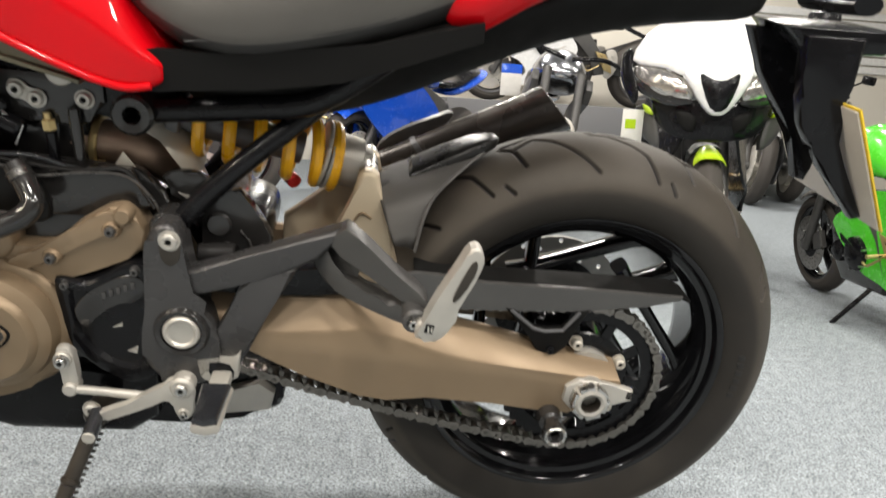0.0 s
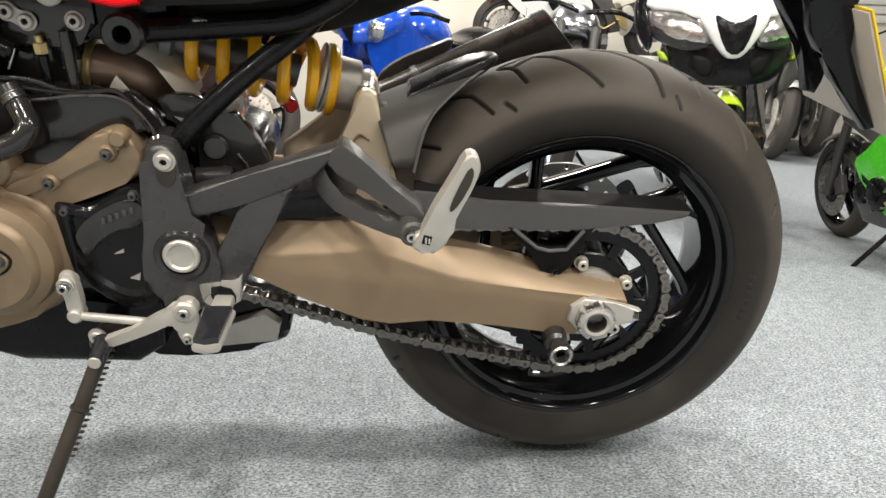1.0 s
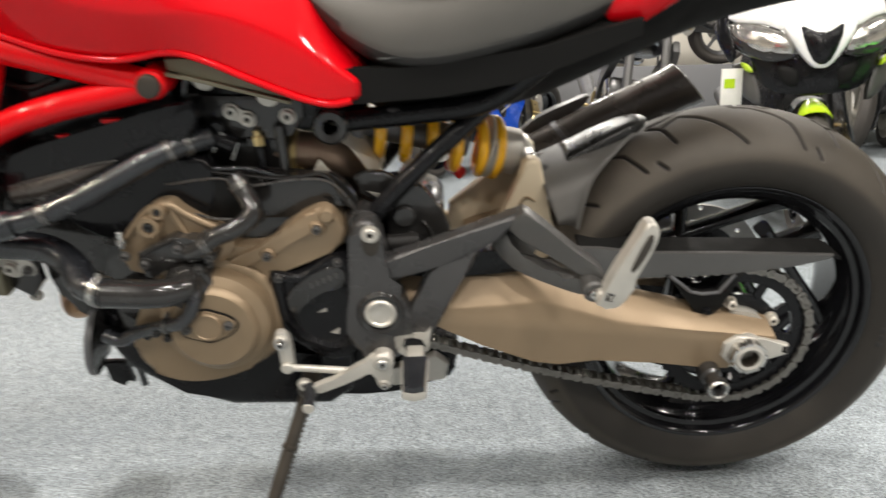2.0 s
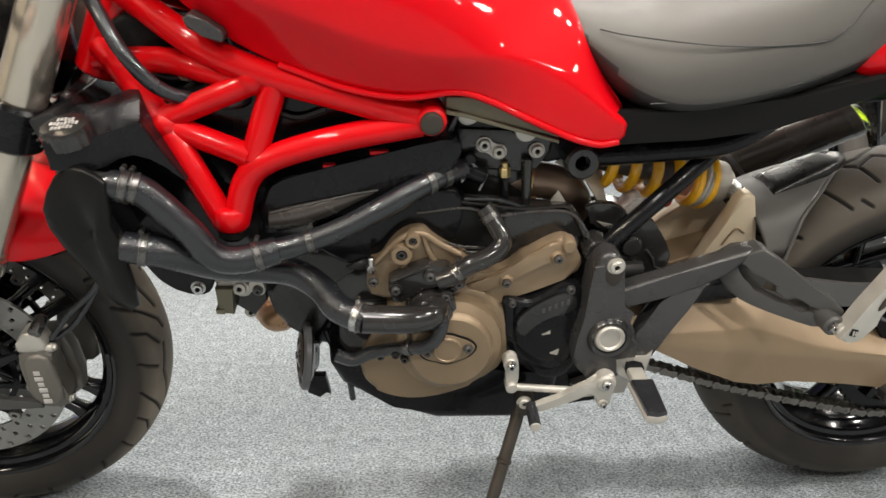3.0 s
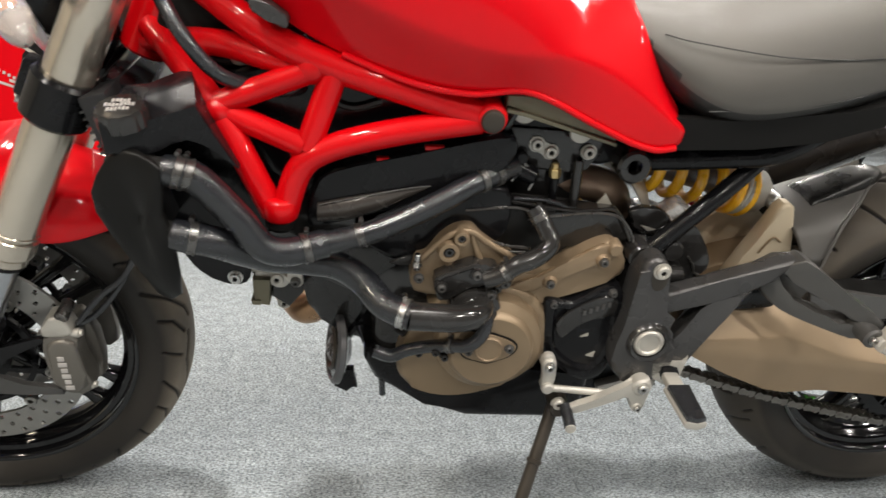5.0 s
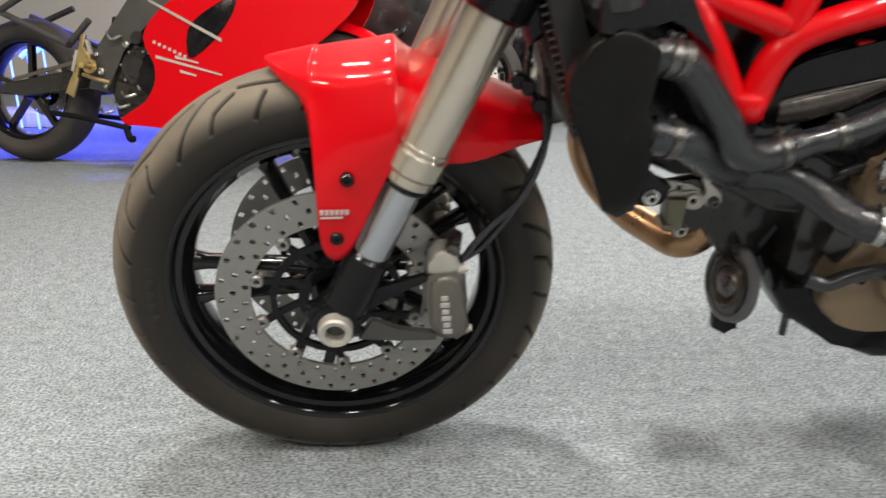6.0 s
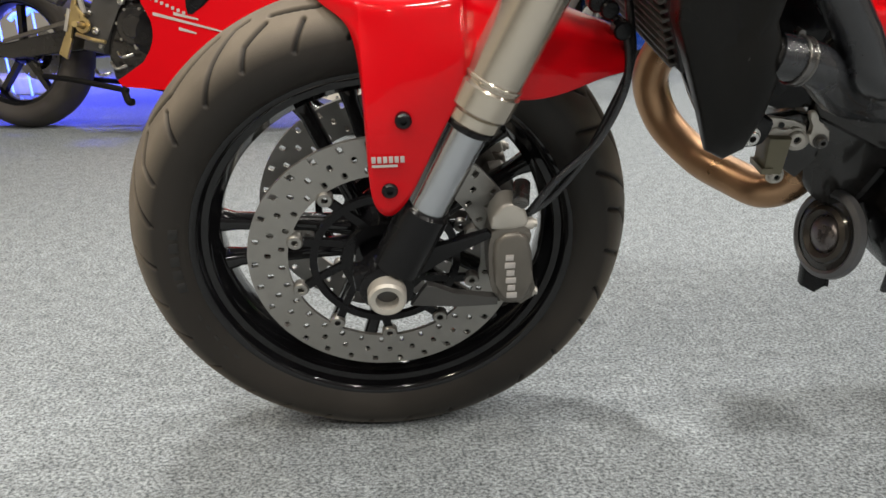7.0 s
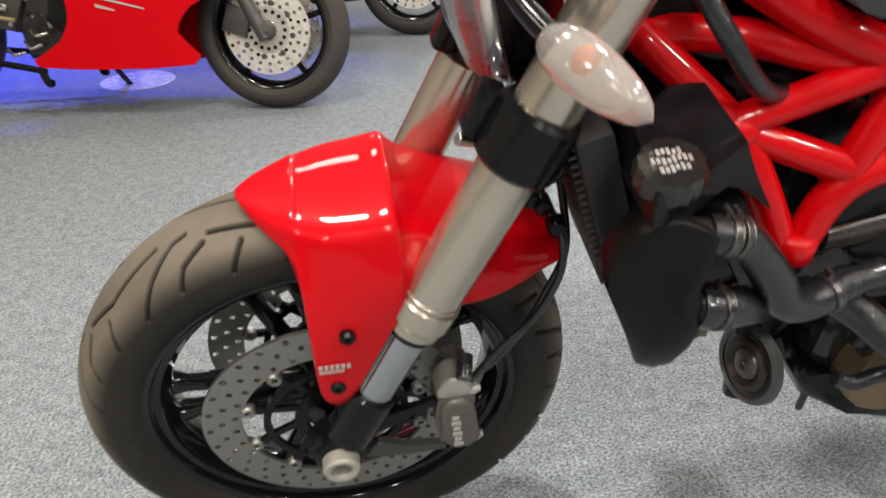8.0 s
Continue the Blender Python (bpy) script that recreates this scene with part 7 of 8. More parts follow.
def wide_face(root, paint, accent):
    """The front of a faired machine: twin slanting headlights either side of a V-shaped intake."""
    nose = face_plate("nose", [(-0.12, 0.930), (0.12, 0.930), (0.100, 0.840), (0.040, 0.755), (0.0, 0.738), (-0.040, 0.755), (-0.100, 0.840)], -1.655, 0.05, paint, root)
    face_plate("air_intake", [(-0.078, 0.900), (-0.025, 0.878), (0.025, 0.878), (0.078, 0.900), (0.032, 0.768), (-0.032, 0.768)], -1.668, 0.02, BLACK, nose, "black V-shaped air intake")
    face_plate("upper_fairing", [(-0.33, 0.965), (-0.20, 0.925), (-0.11, 0.890), (0.11, 0.890), (0.20, 0.925), (0.33, 0.965), (0.23, 1.110), (0.0, 1.150), (-0.23, 1.110)], -1.640, 0.05, paint, nose)
    face_plate("lower_fairing", [(-0.24, 0.830), (-0.1, 0.800), (0.1, 0.800), (0.24, 0.830), (0.21, 0.700), (0.11, 0.640), (-0.11, 0.640), (-0.21, 0.700)], -1.590, 0.05, BLACK, nose, "black lower fairing")
    for s in (-1, 1):
        face_plate("headlight", [(s * 0.098, 0.800), (s * 0.115, 0.868), (s * 0.19, 0.915), (s * 0.30, 0.950), (s * 0.320, 0.905), (s * 0.28, 0.850), (s * 0.19, 0.800)], -1.625, 0.06, LAMP, nose, "bright faceted headlight")
        face_plate("lamp_brow", [(s * 0.10, 0.800), (s * 0.19, 0.798), (s * 0.285, 0.848), (s * 0.325, 0.900), (s * 0.335, 0.885), (s * 0.29, 0.825), (s * 0.19, 0.775), (s * 0.10, 0.780)], -1.622, 0.05, GLOSS, nose)
        face_plate("cheek", [(s * 0.330, 1.010), (s * 0.37, 0.990), (s * 0.37, 0.880), (s * 0.32, 0.780), (s * 0.30, 0.820), (s * 0.325, 0.930)], -1.625, 0.05, BLACK, nose)
        face_plate("accent", [(s * 0.25, 0.765), (s * 0.28, 0.780), (s * 0.265, 0.745), (s * 0.235, 0.735)], -1.600, 0.03, accent, nose)
        face_plate("duct", [(s * 0.23, 0.745), (s * 0.30, 0.77), (s * 0.28, 0.66), (s * 0.20, 0.60)], -1.560, 0.05, GREY, nose)
        face_plate("inner_duct", [(s * 0.07, 0.735), (s * 0.15, 0.760), (s * 0.13, 0.690), (s * 0.08, 0.670)], -1.598, 0.03, MATT, nose)
        bm = bmesh.new()
        tube(bm, [(-1.42, s * 0.20, 1.02), (-1.42, s * 0.33, 1.08), (-1.40, s * 0.40, 1.12)], 0.009, seg=8)
        box(bm, -1.39, s * 0.43, 1.13, 0.03, 0.13, 0.08, bev=0.015)
        part("mirror", bm, BLACK, root)


def sport_bike(m, label, paint, accent, fairing=True, wheel_mat=None, group="background motorcycles", face=False, belly=False):
    root = thing("motorcycle", m, label, "motorcycle", group)
    wm = wheel_mat or RIM
    L, R1, R2 = -1.42, 0.298, 0.315
    for x, r, w, nm in ((0.0, R2, 0.085, "rear_wheel"), (L, R1, 0.058, "front_wheel")):
        bm = bmesh.new()
        half = [(0.224, -w * 0.72), (0.226, -w * 0.78), (0.214, -w * 0.76), (0.20, -w * 0.55), (0.194, 0)]
        lathe(bm, half + [(a, -b) for a, b in reversed(half[:-1])] + [half[0]], x, r, 0, 48)
        wh = part(nm, bm, wm, root, smooth=50)
        for k in range(5):
            bm = bmesh.new()
            arm(bm, x, r, 0, 90 + 72 * k, 0.03, 90 + 72 * k, 0.20, 0.011, 0.03)
            part("spoke", bm, wm, wh)
        bm = bmesh.new()
        lathe(bm, [(0.0, -0.07), (0.03, -0.07), (0.045, -0.03), (0.045, 0.03), (0.03, 0.07), (0.0, 0.07)], x, r, 0, 24)
        part("hub", bm, wm, wh)
        bm = bmesh.new()
        prof = [(0.218, -w * 0.72), (0.235, -w * 0.9), (r - 0.055, -w), (r - 0.028, -w * 0.85), (r - 0.010, -w * 0.45), (r, 0)]
        line = [(p.x, p.y) for p in curve([(a, b, 0) for a, b in prof + [(a, -b) for a, b in reversed(prof[:-1])]], 4)]
        lathe(bm, line, x, r, 0, 72)
        part("tyre", bm, RUBBER, wh, smooth=180)
        for s in ((-1, 1) if x else (-1,) if paint is RED else (1,)):
            drilled_disc("brake_disc", x, s * (0.075 if x else 0.09), r, 0.085 if x else 0.06, 0.163 if x else 0.11, 3, 42 if x else 30, wh, "bright drilled brake disc", 0.005, BRIGHT_DISC if x and not belly else DISC, 0.0075 if x else 0.004, 2)
            bm = bmesh.new()
            ring_plate(bm, x, r, s * (0.074 if x else 0.09) - 0.003, s * (0.074 if x else 0.09) + 0.003, 0.035, 0.088 if x else 0.065, 40)
            carrier_ = part("disc_carrier", bm, ALLOY if x and not belly else BLACK, wh)
            if x and paint is RED:
                for k in range(16):
                    a = radians(22.5 * k)
                    bm = bmesh.new()
                    lathe(bm, [(0.0, s * 0.0785), (0.0075, s * 0.0785), (0.0075, s * 0.0765)], x + 0.068 * math.cos(a), r + 0.068 * math.sin(a), 0, 12)
                    part("carrier_slot", bm, MATT, carrier_)
                for k in range(8):
                    a = radians(45 * k + 12)
                    bm = bmesh.new()
                    lathe(bm, [(0.0, s * 0.0795), (0.010, s * 0.0795), (0.0115, s * 0.0765)], x + 0.098 * math.cos(a), r + 0.098 * math.sin(a), 0, 14)
                    part("carrier_bobbin", bm, GREY, carrier_)
    bm = bmesh.new()
    for y in (-0.1, 0.1):
        cyl(bm, (L + 0.0, y, R1 - 0.03), (L + 0.30, y, 0.88), 0.026, 20)
        lathe(bm, [(0.0, y * 1.25), (0.03, y * 1.2), (0.034, y * 0.8), (0.0, y * 0.8)], L, R1, 0, 20)
        slab(bm, [(L + 0.05, 0.36), (L + 0.14, 0.40), (L + 0.17, 0.30), (L + 0.08, 0.27)], y * 0.95, y * 0.6, 0.006)
    part("fork", bm, GREY, root)
    bm = bmesh.new()
    slab(bm, [(-0.98, 0.30), (-0.90, 0.20), (-0.52, 0.20), (-0.47, 0.42), (-0.50, 0.62), (-0.95, 0.62), (-1.02, 0.45)], -0.17, 0.17, 0.03)
    eng = part("engine", bm, GLOSS, root, "black engine")
    for s in (-1, 1):
        bm = bmesh.new()
        lathe(bm, [(0.0, s * 0.215), (0.06, s * 0.215), (0.085, s * 0.205), (0.092, s * 0.17)], -0.72, 0.38, 0, 36)
        lathe(bm, [(0.0, s * 0.20), (0.04, s * 0.20), (0.055, s * 0.19), (0.06, s * 0.17)], -0.90, 0.36, 0, 30)
        part("engine_cover", bm, BLACK, eng)
        for k in range(6):
            a = radians(60 * k + 20)
            bm = bmesh.new()
            lathe(bm, [(0.0, s * 0.21), (0.006, s * 0.21), (0.007, s * 0.18)], -0.72 + 0.088 * math.cos(a), 0.38 + 0.088 * math.sin(a), 0, 10)
            part("cover_bolt", bm, STEEL, eng)
    bm = bmesh.new()
    for y in (-0.16, 0.16):
        slab(bm, [(-1.16, 0.80), (-1.10, 0.86), (-0.60, 0.70), (-0.45, 0.50), (-0.40, 0.32), (-0.50, 0.30), (-0.56, 0.48), (-0.68, 0.60), (-1.12, 0.72)], y - 0.022, y + 0.022, 0.012)
    part("spar_frame", bm, GREY, root, "dark grey alloy spar frame")
    bm = bmesh.new()
    for y in (-0.12, 0.12):
        slab(bm, [(-0.50, 0.44), (-0.02, 0.345), (0.05, 0.33), (0.05, 0.29), (-0.05, 0.285), (-0.50, 0.33)], y - 0.02, y + 0.02, 0.01)
    part("swingarm", bm, GLOSS, root)
    body_loft("fuel_tank", [(-1.10, 0.84, 0.90, 0.06, 0.09, 0.05, 0.4), (-1.0, 0.80, 1.0, 0.13, 0.17, 0.09, 0.4), (-0.85, 0.77, 1.04, 0.15, 0.18, 0.10, 0.4), (-0.68, 0.76, 0.98, 0.14, 0.15, 0.08, 0.4), (-0.56, 0.76, 0.84, 0.10, 0.11, 0.07, 0.4)], paint, root, "", 2)
    body_loft("seat", [(-0.60, 0.78, 0.83, 0.08, 0.1, 0.06, 0.5), (-0.45, 0.76, 0.83, 0.12, 0.15, 0.1, 0.5), (-0.25, 0.80, 0.86, 0.12, 0.14, 0.1, 0.5), (-0.15, 0.84, 0.93, 0.1, 0.13, 0.09, 0.5), (0.12, 0.90, 0.96, 0.07, 0.09, 0.05, 0.5)], BLACK, root, "black seat", 2)
    body_loft("tail", [(-0.42, 0.70, 0.77, 0.11, 0.14, 0.1, 0.5), (-0.15, 0.76, 0.85, 0.11, 0.14, 0.1, 0.5), (0.1, 0.84, 0.92, 0.09, 0.11, 0.07, 0.5), (0.28, 0.90, 0.95, 0.03, 0.05, 0.03, 0.5)], paint, root, "", 2)
    if fairing:
        for s in (-1, 1):
            bm = bmesh.new()
            poly = [(-0.58, 0.175), (-0.69, 0.27), (-0.735, 0.34), (-0.735, 0.42), (-0.69, 0.52), (-0.75, 0.62), (-0.90, 0.72), (-1.10, 0.82), (-1.35, 0.92), (-1.50, 0.88), (-1.56, 0.76), (-1.50, 0.62), (-1.32, 0.45), (-1.20, 0.39), (-1.14, 0.30), (-1.18, 0.185)]
            def bulge(x, z):
                return 0.235 - 0.40 * max(0, -1.22 - x) - 0.25 * max(0, 0.30 - z)
            loft(bm, [[V(x, s * (bulge(x, z) + d), z) for x, z in rounded(poly, 3)] for d in (-0.012, 0.0)])
            fp = part("side_fairing", bm, BLACK if face else paint, root, smooth=50)
            bm = bmesh.new()
            slab(bm, rounded([(-1.08, 0.685), (-1.075, 0.62), (-1.0, 0.52), (-0.905, 0.446), (-0.883, 0.47), (-0.885, 0.555), (-0.95, 0.62)] if paint is RED else [(-1.09, 0.56), (-1.06, 0.50), (-0.97, 0.42), (-0.935, 0.45), (-0.96, 0.50), (-1.03, 0.545)], 2), s * 0.222, s * 0.2375, 0.0015)
            part("vent", bm, BLACK, fp)
            bm = bmesh.new()
            slab(bm, [(-0.72, 0.672), (-1.03, 0.522), (-1.03, 0.508), (-0.72, 0.662)] if paint is RED else [(-0.80, 0.555), (-1.01, 0.465), (-1.01, 0.455), (-0.80, 0.547)], s * 0.236, s * 0.241, 0)
            part("trim_strip", bm, ALLOY, fp)
            if paint is RED:
                bm = bmesh.new()
                for k in range(7):
                    box(bm, -0.740 - 0.022 * k, s * 0.2362, 0.505 - 0.009 * k, 0.012, 0.0015, 0.012)
                for a, b in (((-0.745, 0.455), (-1.03, 0.385)), ((-0.83, 0.455), (-0.93, 0.430)), ((-0.85, 0.400), (-0.92, 0.380))):
                    slab(bm, [a, b, (b[0], b[1] - 0.006), (a[0], a[1] - 0.012)], s * 0.2355, s * 0.2372, 0)
                part("lettering", bm, SILVER_TXT, fp, "silver plain bars of lettering")
        if face:
            wide_face(root, paint, accent)
        else:
            bm = bmesh.new()
            rings = []
            for x, z, wd, h in ((-1.64, 0.79, 0.05, 0.03), (-1.60, 0.82, 0.12, 0.07), (-1.52, 0.86, 0.18, 0.10), (-1.40, 0.90, 0.20, 0.11), (-1.28, 0.93, 0.18, 0.10)):
                rings.append([V(x, wd * math.copysign(abs(math.cos(a)) ** 0.7, math.cos(a)), z + h * math.sin(a)) for a in [2 * math.pi * k / 24 for k in range(24)]])
            loft(bm, rings)
            nose = part("nose", bm, paint, root, smooth=60)
            for s in (-1, 1):
                bm = bmesh.new()
                HLm = Matrix.Translation((-1.575, s * 0.115, 0.835)) @ pose(0, 0, 0, 0, 0, s * 38)
                loft(bm, [[HLm @ V(x, r * 1.25 * math.cos(a) , r * 0.75 * math.sin(a) + 0.25 * r * math.cos(a) * s) for a in [2 * math.pi * k / 20 for k in range(20)]] for x, r in ((0.05, 0.078), (-0.01, 0.078), (-0.024, 0.06), (-0.030, 0.02))])
                part("headlight", bm, STEEL, nose, "bright twin headlight", smooth=60)
                bm = bmesh.new()
                tube(bm, [(-1.40, s * 0.16, 0.98), (-1.40, s * 0.27, 1.05), (-1.37, s * 0.33, 1.09)], 0.008, seg=8)
                box(bm, -1.36, s * 0.36, 1.10, 0.03, 0.11, 0.07, bev=0.015)
                part("mirror", bm, BLACK, root)
            bm = bmesh.new()
            slab(bm, [(-0.01, 0.05), (0.06, 0.06), (0.0, -0.09), (-0.06, 0.06)], -0.006, 0.006, 0)
            bmesh.ops.transform(bm, matrix=Matrix.Translation((-1.645, 0, 0.82)) @ pose(0, 0, 0, 0, 25, 90), verts=bm.verts)
            part("air_intake", bm, BLACK, nose)
    if belly:
        for s in (-1, 1):
            bm = bmesh.new()
            poly = rounded([(-0.93, 0.51), (-0.84, 0.59), (-0.74, 0.67), (-0.63, 0.71), (-0.45, 0.71), (-0.28, 0.62), (-0.30, 0.34), (-0.40, 0.23), (-0.52, 0.26), (-0.72, 0.31)], 3)
            loft(bm, [[V(x, s * (0.235 - 0.25 * abs(z - 0.50) - 0.12 * max(0, -0.70 - x) + d), z) for x, z in poly] for d in (-0.02, 0.0)])
            fp = part("side_fairing", bm, paint, root, "bright painted side fairing", smooth=50)
            bm = bmesh.new()
            slab(bm, [(-0.80, 0.475), (-0.60, 0.40), (-0.42, 0.43), (-0.44, 0.415), (-0.60, 0.38), (-0.78, 0.44)], s * 0.228, s * 0.236, 0)
            part("trim_strip", bm, BLACK, fp)
        bm = bmesh.new()
        loft(bm, [[V(x, w * math.cos(a), z + 0.8 * w * math.sin(a)) for a in [2 * math.pi * q / 20 for q in range(20)]] for x, z, w in ((-1.46, 0.82, 0.05), (-1.43, 0.83, 0.09), (-1.34, 0.85, 0.11), (-1.22, 0.87, 0.09))])
        part("headlamp", bm, GLOSS, root, "black headlamp", smooth=60)
    bm = bmesh.new()
    arch(bm, L, R1, R1 + 0.02, 20, 104 if face else 125, 0.07, 0.008, 0.03)
    blade = part("mudguard", bm, paint if face else accent, root, smooth=60)
    if face:
        bm = bmesh.new()
        arch(bm, L, R1, R1 + 0.021, 103, 125, 0.066, 0.008, 0.03)
        part("blade_tip", bm, accent, blade, "lime mudguard tip", smooth=60)
    bm = bmesh.new()
    far_side = -1 if paint is RED else 1
    cyl(bm, (-0.45, far_side * 0.17, 0.40), (0.10, far_side * 0.22, 0.60), 0.055, 28, 0.01)
    part("silencer", bm, GREY_LIGHT, root)
    for s in (-1, 1):
        if paint is RED:
            bm = bmesh.new()
            slab(bm, [(-0.405, 0.535), (-0.385, 0.54), (-0.335, 0.36), (-0.36, 0.35)], s * 0.195, s * 0.18, 0.004)
            slab(bm, [(-0.43, 0.45), (-0.395, 0.49), (-0.345, 0.45), (-0.36, 0.41), (-0.41, 0.40)], s * 0.20, s * 0.185, 0.004)
            slab(bm, [(-0.37, 0.36), (-0.335, 0.37), (-0.305, 0.30), (-0.34, 0.28)], s * 0.196, s * 0.182, 0.004)
            lathe(bm, [(0.014, s * 0.198), (0.016, s * 0.206), (0.030, s * 0.206), (0.032, s * 0.198)], -0.425, 0.41, 0, 20)
            cyl(bm, (-0.425, s * 0.19, 0.41), (-0.45, s * 0.29, 0.405), 0.011, 12)
            tube(bm, [(-0.40, s * 0.21, 0.375), (-0.47, s * 0.22, 0.355), (-0.53, s * 0.22, 0.345)], 0.008, seg=8)
            part("footrest", bm, GOLD, root, "pale gold cast footrest hanger")
            bm = bmesh.new()
            slab(bm, [(-0.375, 0.47), (-0.362, 0.475), (-0.34, 0.39), (-0.352, 0.385)], s * 0.204, s * 0.197, 0.001)
            slab(bm, [(-0.415, 0.52), (-0.40, 0.515), (-0.42, 0.455), (-0.432, 0.46)], s * 0.196, s * 0.18, 0.001)
            part("brake_pedal", bm, ALLOY, root)
            bm = bmesh.new()
            lathe(bm, [(0.0, s * 0.085), (0.012, s * 0.090), (0.026, s * 0.088), (0.030, s * 0.07)], 0, R2, 0, 24)
            part("axle_cap", bm, GOLD, root, "brassy axle cap")
            for q, h, r in ((-0.47, 0.39, 0.015), (-0.585, 0.50, 0.013), (-0.45, 0.46, 0.008), (-0.49, 0.33, 0.009)):
                bm = bmesh.new()
                lathe(bm, [(0.0, s * 0.192), (r * 0.5, s * 0.192), (r * 0.55, s * 0.196), (r, s * 0.194), (r, s * 0.18)], q, h, 0, 16)
                part("frame_bolt", bm, STEEL, root)
            bm = bmesh.new()
            lathe(bm, [(0.0, s * 0.213), (0.040, s * 0.213), (0.046, s * 0.207), (0.066, s * 0.204), (0.074, s * 0.196), (0.078, s * 0.16)], -0.640, 0.405, 0, 36)
            lathe(bm, [(0.0, s * 0.200), (0.024, s * 0.200), (0.030, s * 0.190), (0.032, s * 0.16)], -0.635, 0.525, 0, 24)
            clutch = part("clutch_cover", bm, GLOSS, eng, "gloss black clutch cover")
            for k in range(7):
                a = radians(51.4 * k + 10)
                bm = bmesh.new()
                lathe(bm, [(0.0, s * 0.203), (0.0055, s * 0.203), (0.0065, s * 0.19)], -0.640 + 0.072 * math.cos(a), 0.405 + 0.072 * math.sin(a), 0, 10)
                part("cover_bolt", bm, STEEL, clutch)
            bm = bmesh.new()
            tube(bm, [(-0.20, s * 0.15, 0.215), (-0.36, s * 0.19, 0.200), (-0.52, s * 0.20, 0.175), (-0.60, s * 0.20, 0.160)], 0.012, seg=10)
            tube(bm, [(-0.58, s * 0.20, 0.175), (-0.60, s * 0.20, 0.120), (-0.62, s * 0.20, 0.118)], 0.014, seg=10)
            part("stand_lever", bm, MATT, root, "dark stand lever")
            bm = bmesh.new()
            for a, b in (((0.10, 0.66), (-0.30, 0.50)), ((0.12, 0.60), (-0.10, 0.70)), ((-0.28, 0.50), (-0.40, 0.60))):
                tube(bm, [(a[0], s * 0.13, a[1]), (b[0], s * 0.16, b[1])], 0.014, seg=10)
            part("subframe", bm, GREY, root, "dark tubular rear subframe")
            bm = bmesh.new()
            slab(bm, [(-0.46, 0.475), (-0.02, 0.36), (-0.02, 0.345), (-0.46, 0.455)], s * 0.150, s * 0.142, 0.002)
            part("chain_run", bm, CHAIN, root, "oily chain run")
            for q, h, k2 in ((-0.50, 0.55, 0.03), (-0.53, 0.27, 0.025), (-0.46, 0.24, 0.02), (-0.56, 0.31, 0.02)):
                bm = bmesh.new()
                tube(bm, [(q, s * 0.19, h), (q - 0.03, s * 0.205, h - k2), (q - 0.07, s * 0.195, h - 0.5 * k2)], 0.006, seg=8)
                part("linkage_rod", bm, STEEL, root)
            continue
        bm = bmesh.new()
        slab(bm, [(-0.52, 0.52), (-0.42, 0.50), (-0.36, 0.42), (-0.34, 0.33), (-0.42, 0.36), (-0.46, 0.44)], s * 0.20, s * 0.185, 0.004)
        cyl(bm, (-0.45, s * 0.19, 0.42), (-0.45, s * 0.29, 0.42), 0.011, 12)
        tube(bm, [(-0.47, s * 0.21, 0.40), (-0.56, s * 0.22, 0.35), (-0.60, s * 0.22, 0.36)], 0.007, seg=8)
        part("footrest", bm, GOLD, root, "pale gold footrest hanger")
        bm = bmesh.new()
        slab(bm, rounded([(-0.41, 0.52), (-0.33, 0.54), (-0.29, 0.44), (-0.31, 0.34), (-0.37, 0.28), (-0.42, 0.33), (-0.37, 0.42)], 3), s * 0.178, s * 0.168, 0.003)
        part("heel_plate", bm, ALLOY, root, "pale alloy heel plate")
        for q in range(3):
            bm = bmesh.new()
            lathe(bm, [(0.0, s * 0.182), (0.008, s * 0.182), (0.010, s * 0.176)], -0.345 - 0.018 * q, 0.48 - 0.065 * q, 0, 12)
            part("plate_bolt", bm, STEEL, root)
    bm = bmesh.new()
    tube(bm, [(-0.62, -0.15, 0.22), (-0.66, -0.33, 0.03)], 0.012, seg=10)
    part("side_stand", bm, BLACK, root)
    bm = bmesh.new()
    tube(bm, [(-1.16, -0.02, 0.95), (-1.15, -0.20, 0.98), (-1.08, -0.34, 0.96)], 0.014, seg=10)
    tube(bm, [(-1.16, 0.02, 0.95), (-1.15, 0.20, 0.98), (-1.08, 0.34, 0.96)], 0.014, seg=10)
    part("handlebar", bm, BLACK, root)
    return root


def parked(x, y, heading, lean=9.0, size=1.0):
    """Where a motorcycle stands: its rear tyre at (x, y), its front pointing along heading degrees from the world's -x."""
    return pose(x, y, 0, 0, 0, heading) @ pose(0, 0, 0.07 * size, lean) @ pose(0, 0, -0.07 * size) @ Matrix.Scale(size, 4)


sport_bike(parked(-3.10, 2.42, 167.5), "red fully faired sport tourer with black engine", RED, RED)
sport_bike(parked(1.37, 2.93, 74, -2.0, 0.9), "white sport motorcycle with twin headlights and lime accents", WHITE, LIME, face=True)
sport_bike(parked(1.458, 0.737, -95, 6.0, 0.66), "small green and black motorcycle with black wheels", GREEN, BLACK, False, belly=True)
sport_bike(parked(0.35, 4.9, 55), "blue sport motorcycle parked behind", BLUE, BLUE)
sport_bike(parked(-2.45, 3.55, 169), "black motorcycle parked behind the red one", GLOSS, BLACK, True)
sport_bike(parked(3.11, 5.93, 75), "silver motorcycle near the cream wall", GREY_LIGHT, WHITE, True, ALLOY)
sport_bike(parked(3.59, 6.22, 75), "white motorcycle near the cream wall", WHITE, WHITE, True, ALLOY)
sport_bike(parked(-0.55, 6.2, 95), "dark naked motorcycle with bright metal parts", STEEL, CHROME, False, STEEL)
sport_bike(parked(0.80, 4.35, 84), "silver naked motorcycle with bright wheels", CHROME, ALLOY, False, STEEL)
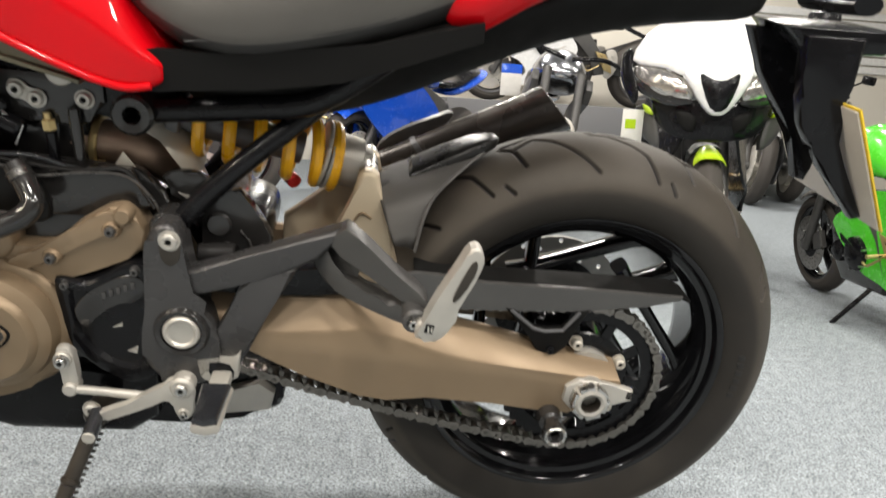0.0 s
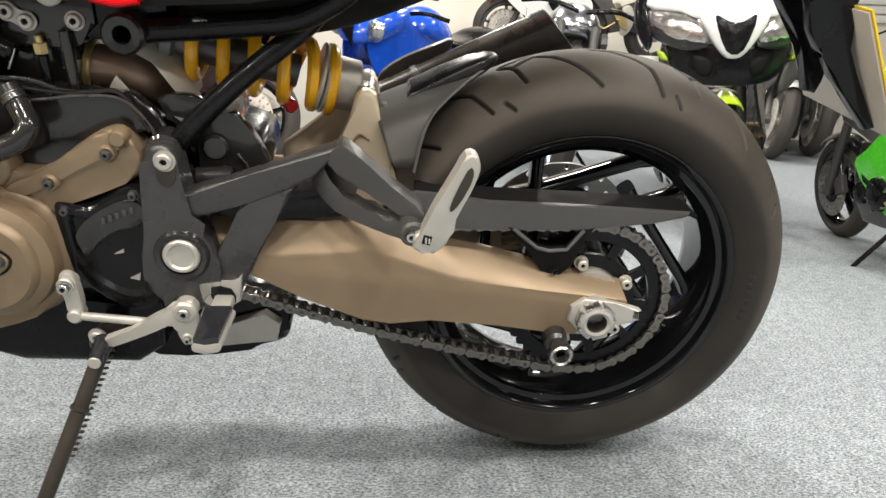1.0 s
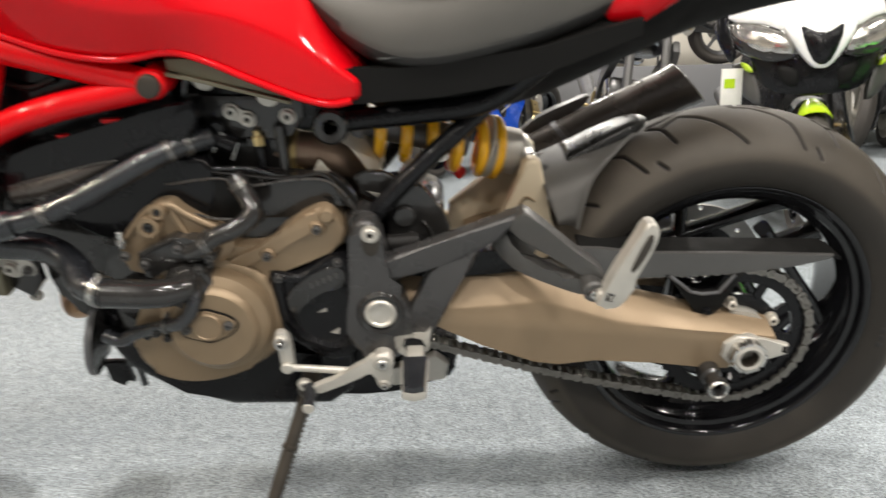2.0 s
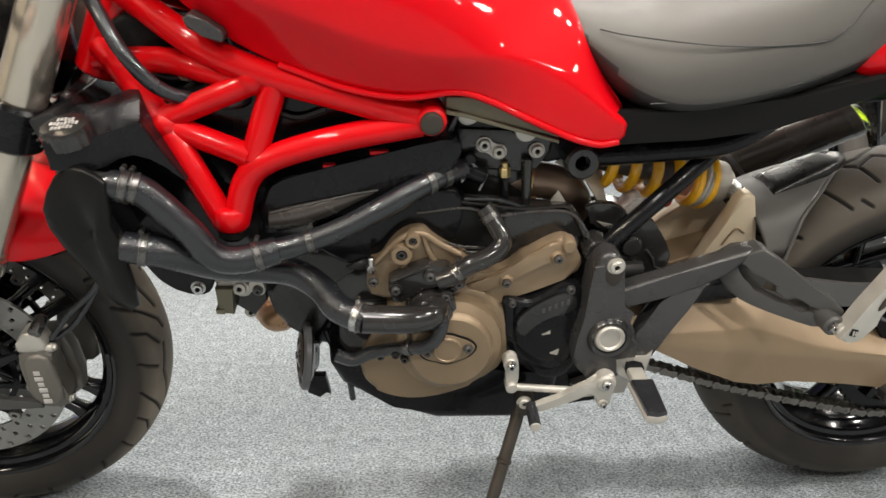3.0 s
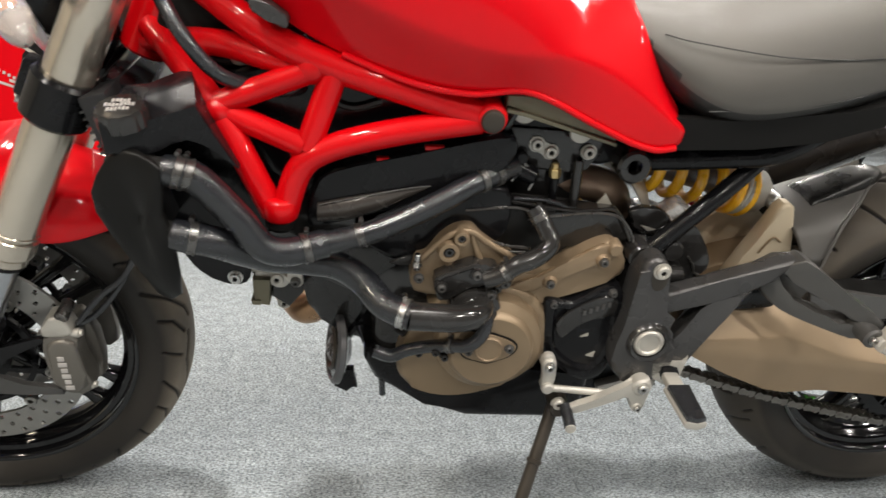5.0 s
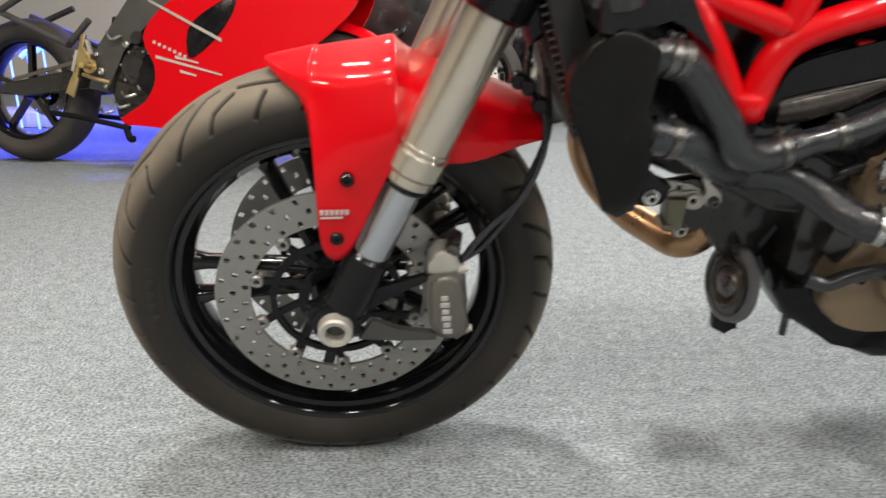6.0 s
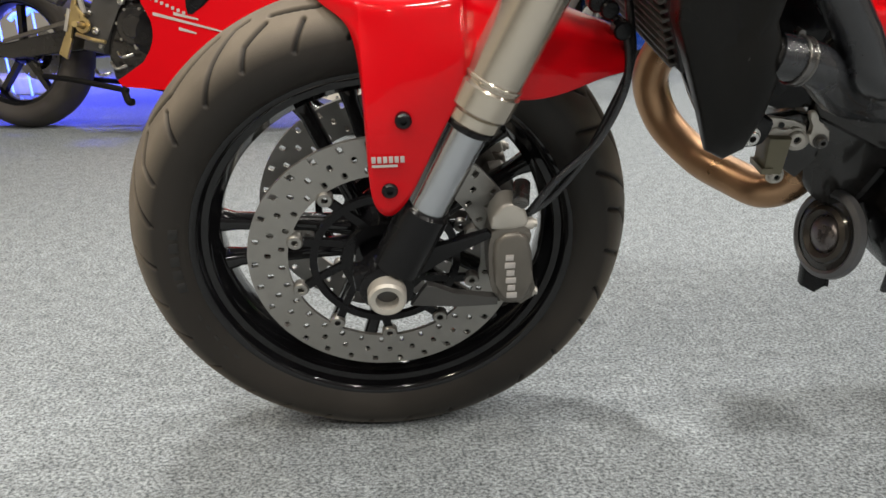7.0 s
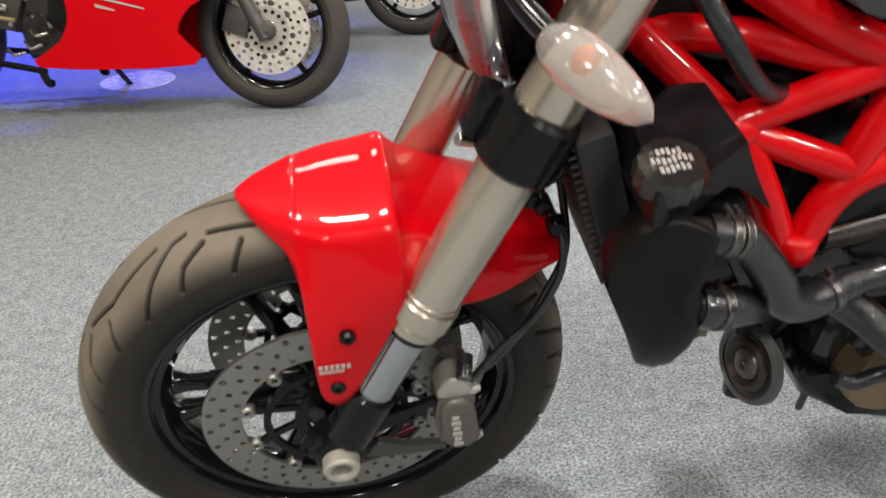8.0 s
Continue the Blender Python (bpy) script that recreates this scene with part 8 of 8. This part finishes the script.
sport_bike(Matrix.Translation((2.22, 5.95, 0.70)) @ pose(0, 0, 0.07, 9) @ pose(0, 0, -0.07), "white and red motorcycle on a display plinth", WHITE, RED, True, GREY_LIGHT)
bm = bmesh.new()
box(bm, 1.52, 5.95, 0.35, 2.30, 0.80, 0.70, bev=0.01)
tagged(part("display_plinth", bm, WALL_GREY), "grey display plinth against the cream wall", "plinth")
for cx, cy, cz, rz, field in ((0.700, 1.70, 0.600, 20, LIME), (0.635, 3.95, 0.825, 8, BLUE)):
    bm = bmesh.new()
    grand = 1.0 if field is LIME else 1.45
    box(bm, 0, 0, 0, 0.10 * grand, 0.003, 0.14 * grand, pose(cx, cy, cz, 0, 0, rz), 0.0008)
    card = tagged(part("price_card", bm, PRICE), "white price card hung on a motorcycle handlebar", "price card", "price cards")
    bm = bmesh.new()
    if field is LIME:
        box(bm, -0.012, -0.0022, 0.015, 0.05, 0.001, 0.035, pose(cx, cy, cz, 0, 0, rz))
        part("price_field", bm, LIME, card, "lime green field")
    else:
        box(bm, 0, -0.0022, 0.075, 0.145, 0.001, 0.06, pose(cx, cy, cz, 0, 0, rz))
        part("price_field", bm, BLUE, card, "blue head of the card")
    bm = bmesh.new()
    tube(bm, [pose(cx, cy, cz, 0, 0, rz) @ V(0, 0, 0.07 * grand), pose(cx, cy, cz, 0, 0, rz) @ V(0.01, 0.02, 0.07 * grand + 0.09)], 0.0015, seg=6)
    part("string", bm, BLACK, card)
bm = bmesh.new()
lathe(bm, [(0.0, -0.004), (0.158, -0.004), (0.163, 0.0)], 0, 0, 0, 48)
bmesh.ops.transform(bm, matrix=Matrix.Translation((-2.38, 2.64, 0.001)) @ pose(0, 0, 0, -90), verts=bm.verts)
tagged(part("stand_pad", bm, WHITE), "round white plastic pad under a side stand", "pad")

LED = bpy.data.materials.new("blue_light_tube")
LED.use_nodes = True
LED.node_tree.nodes["Principled BSDF"].inputs["Emission Color"].default_value = (0.02, 0.10, 1.0, 1)
LED.node_tree.nodes["Principled BSDF"].inputs["Emission Strength"].default_value = 6.0
for x, z in ((-3.56, 0.43), (-3.47, 0.46), (-3.66, 0.45)):
    bm = bmesh.new()
    tube(bm, [(x - 0.035, 3.40, z - 0.02), (x, 3.40, z + 0.008), (x + 0.035, 3.40, z)], 0.014, seg=10)
    cyl(bm, (x, 3.405, z), (x, 3.42, 0.0), 0.006, 10)
    tagged(part("light_tube", bm, LED), "short glowing blue light tube on a thin post", "light", "blue light tubes")
bm = bmesh.new()
box(bm, -3.95, 3.62, 0.045, 1.0, 0.30, 0.09, bev=0.008)
tagged(part("display_step", bm, WHITE), "low white display step on the carpet", "step")

# slatted panel and round sign on the far wall
for k in range(7):
    bm = bmesh.new()
    box(bm, 4.6, Y1 - 0.02, 1.25 + 0.09 * k, 3.2, 0.035, 0.075, bev=0.006)
    tagged(part("wall_slat", bm, WHITE), "long white horizontal slat fixed to the wall", "wall slat", "slats on the wall")
bm = bmesh.new()
lathe(bm, [(0.0, -0.02), (0.21, -0.02), (0.22, -0.012), (0.22, 0.0)], 2.75, 1.98, Y1, 48)
tagged(part("round_sign", bm, BLUE), "round blue sign on the cream wall", "sign")
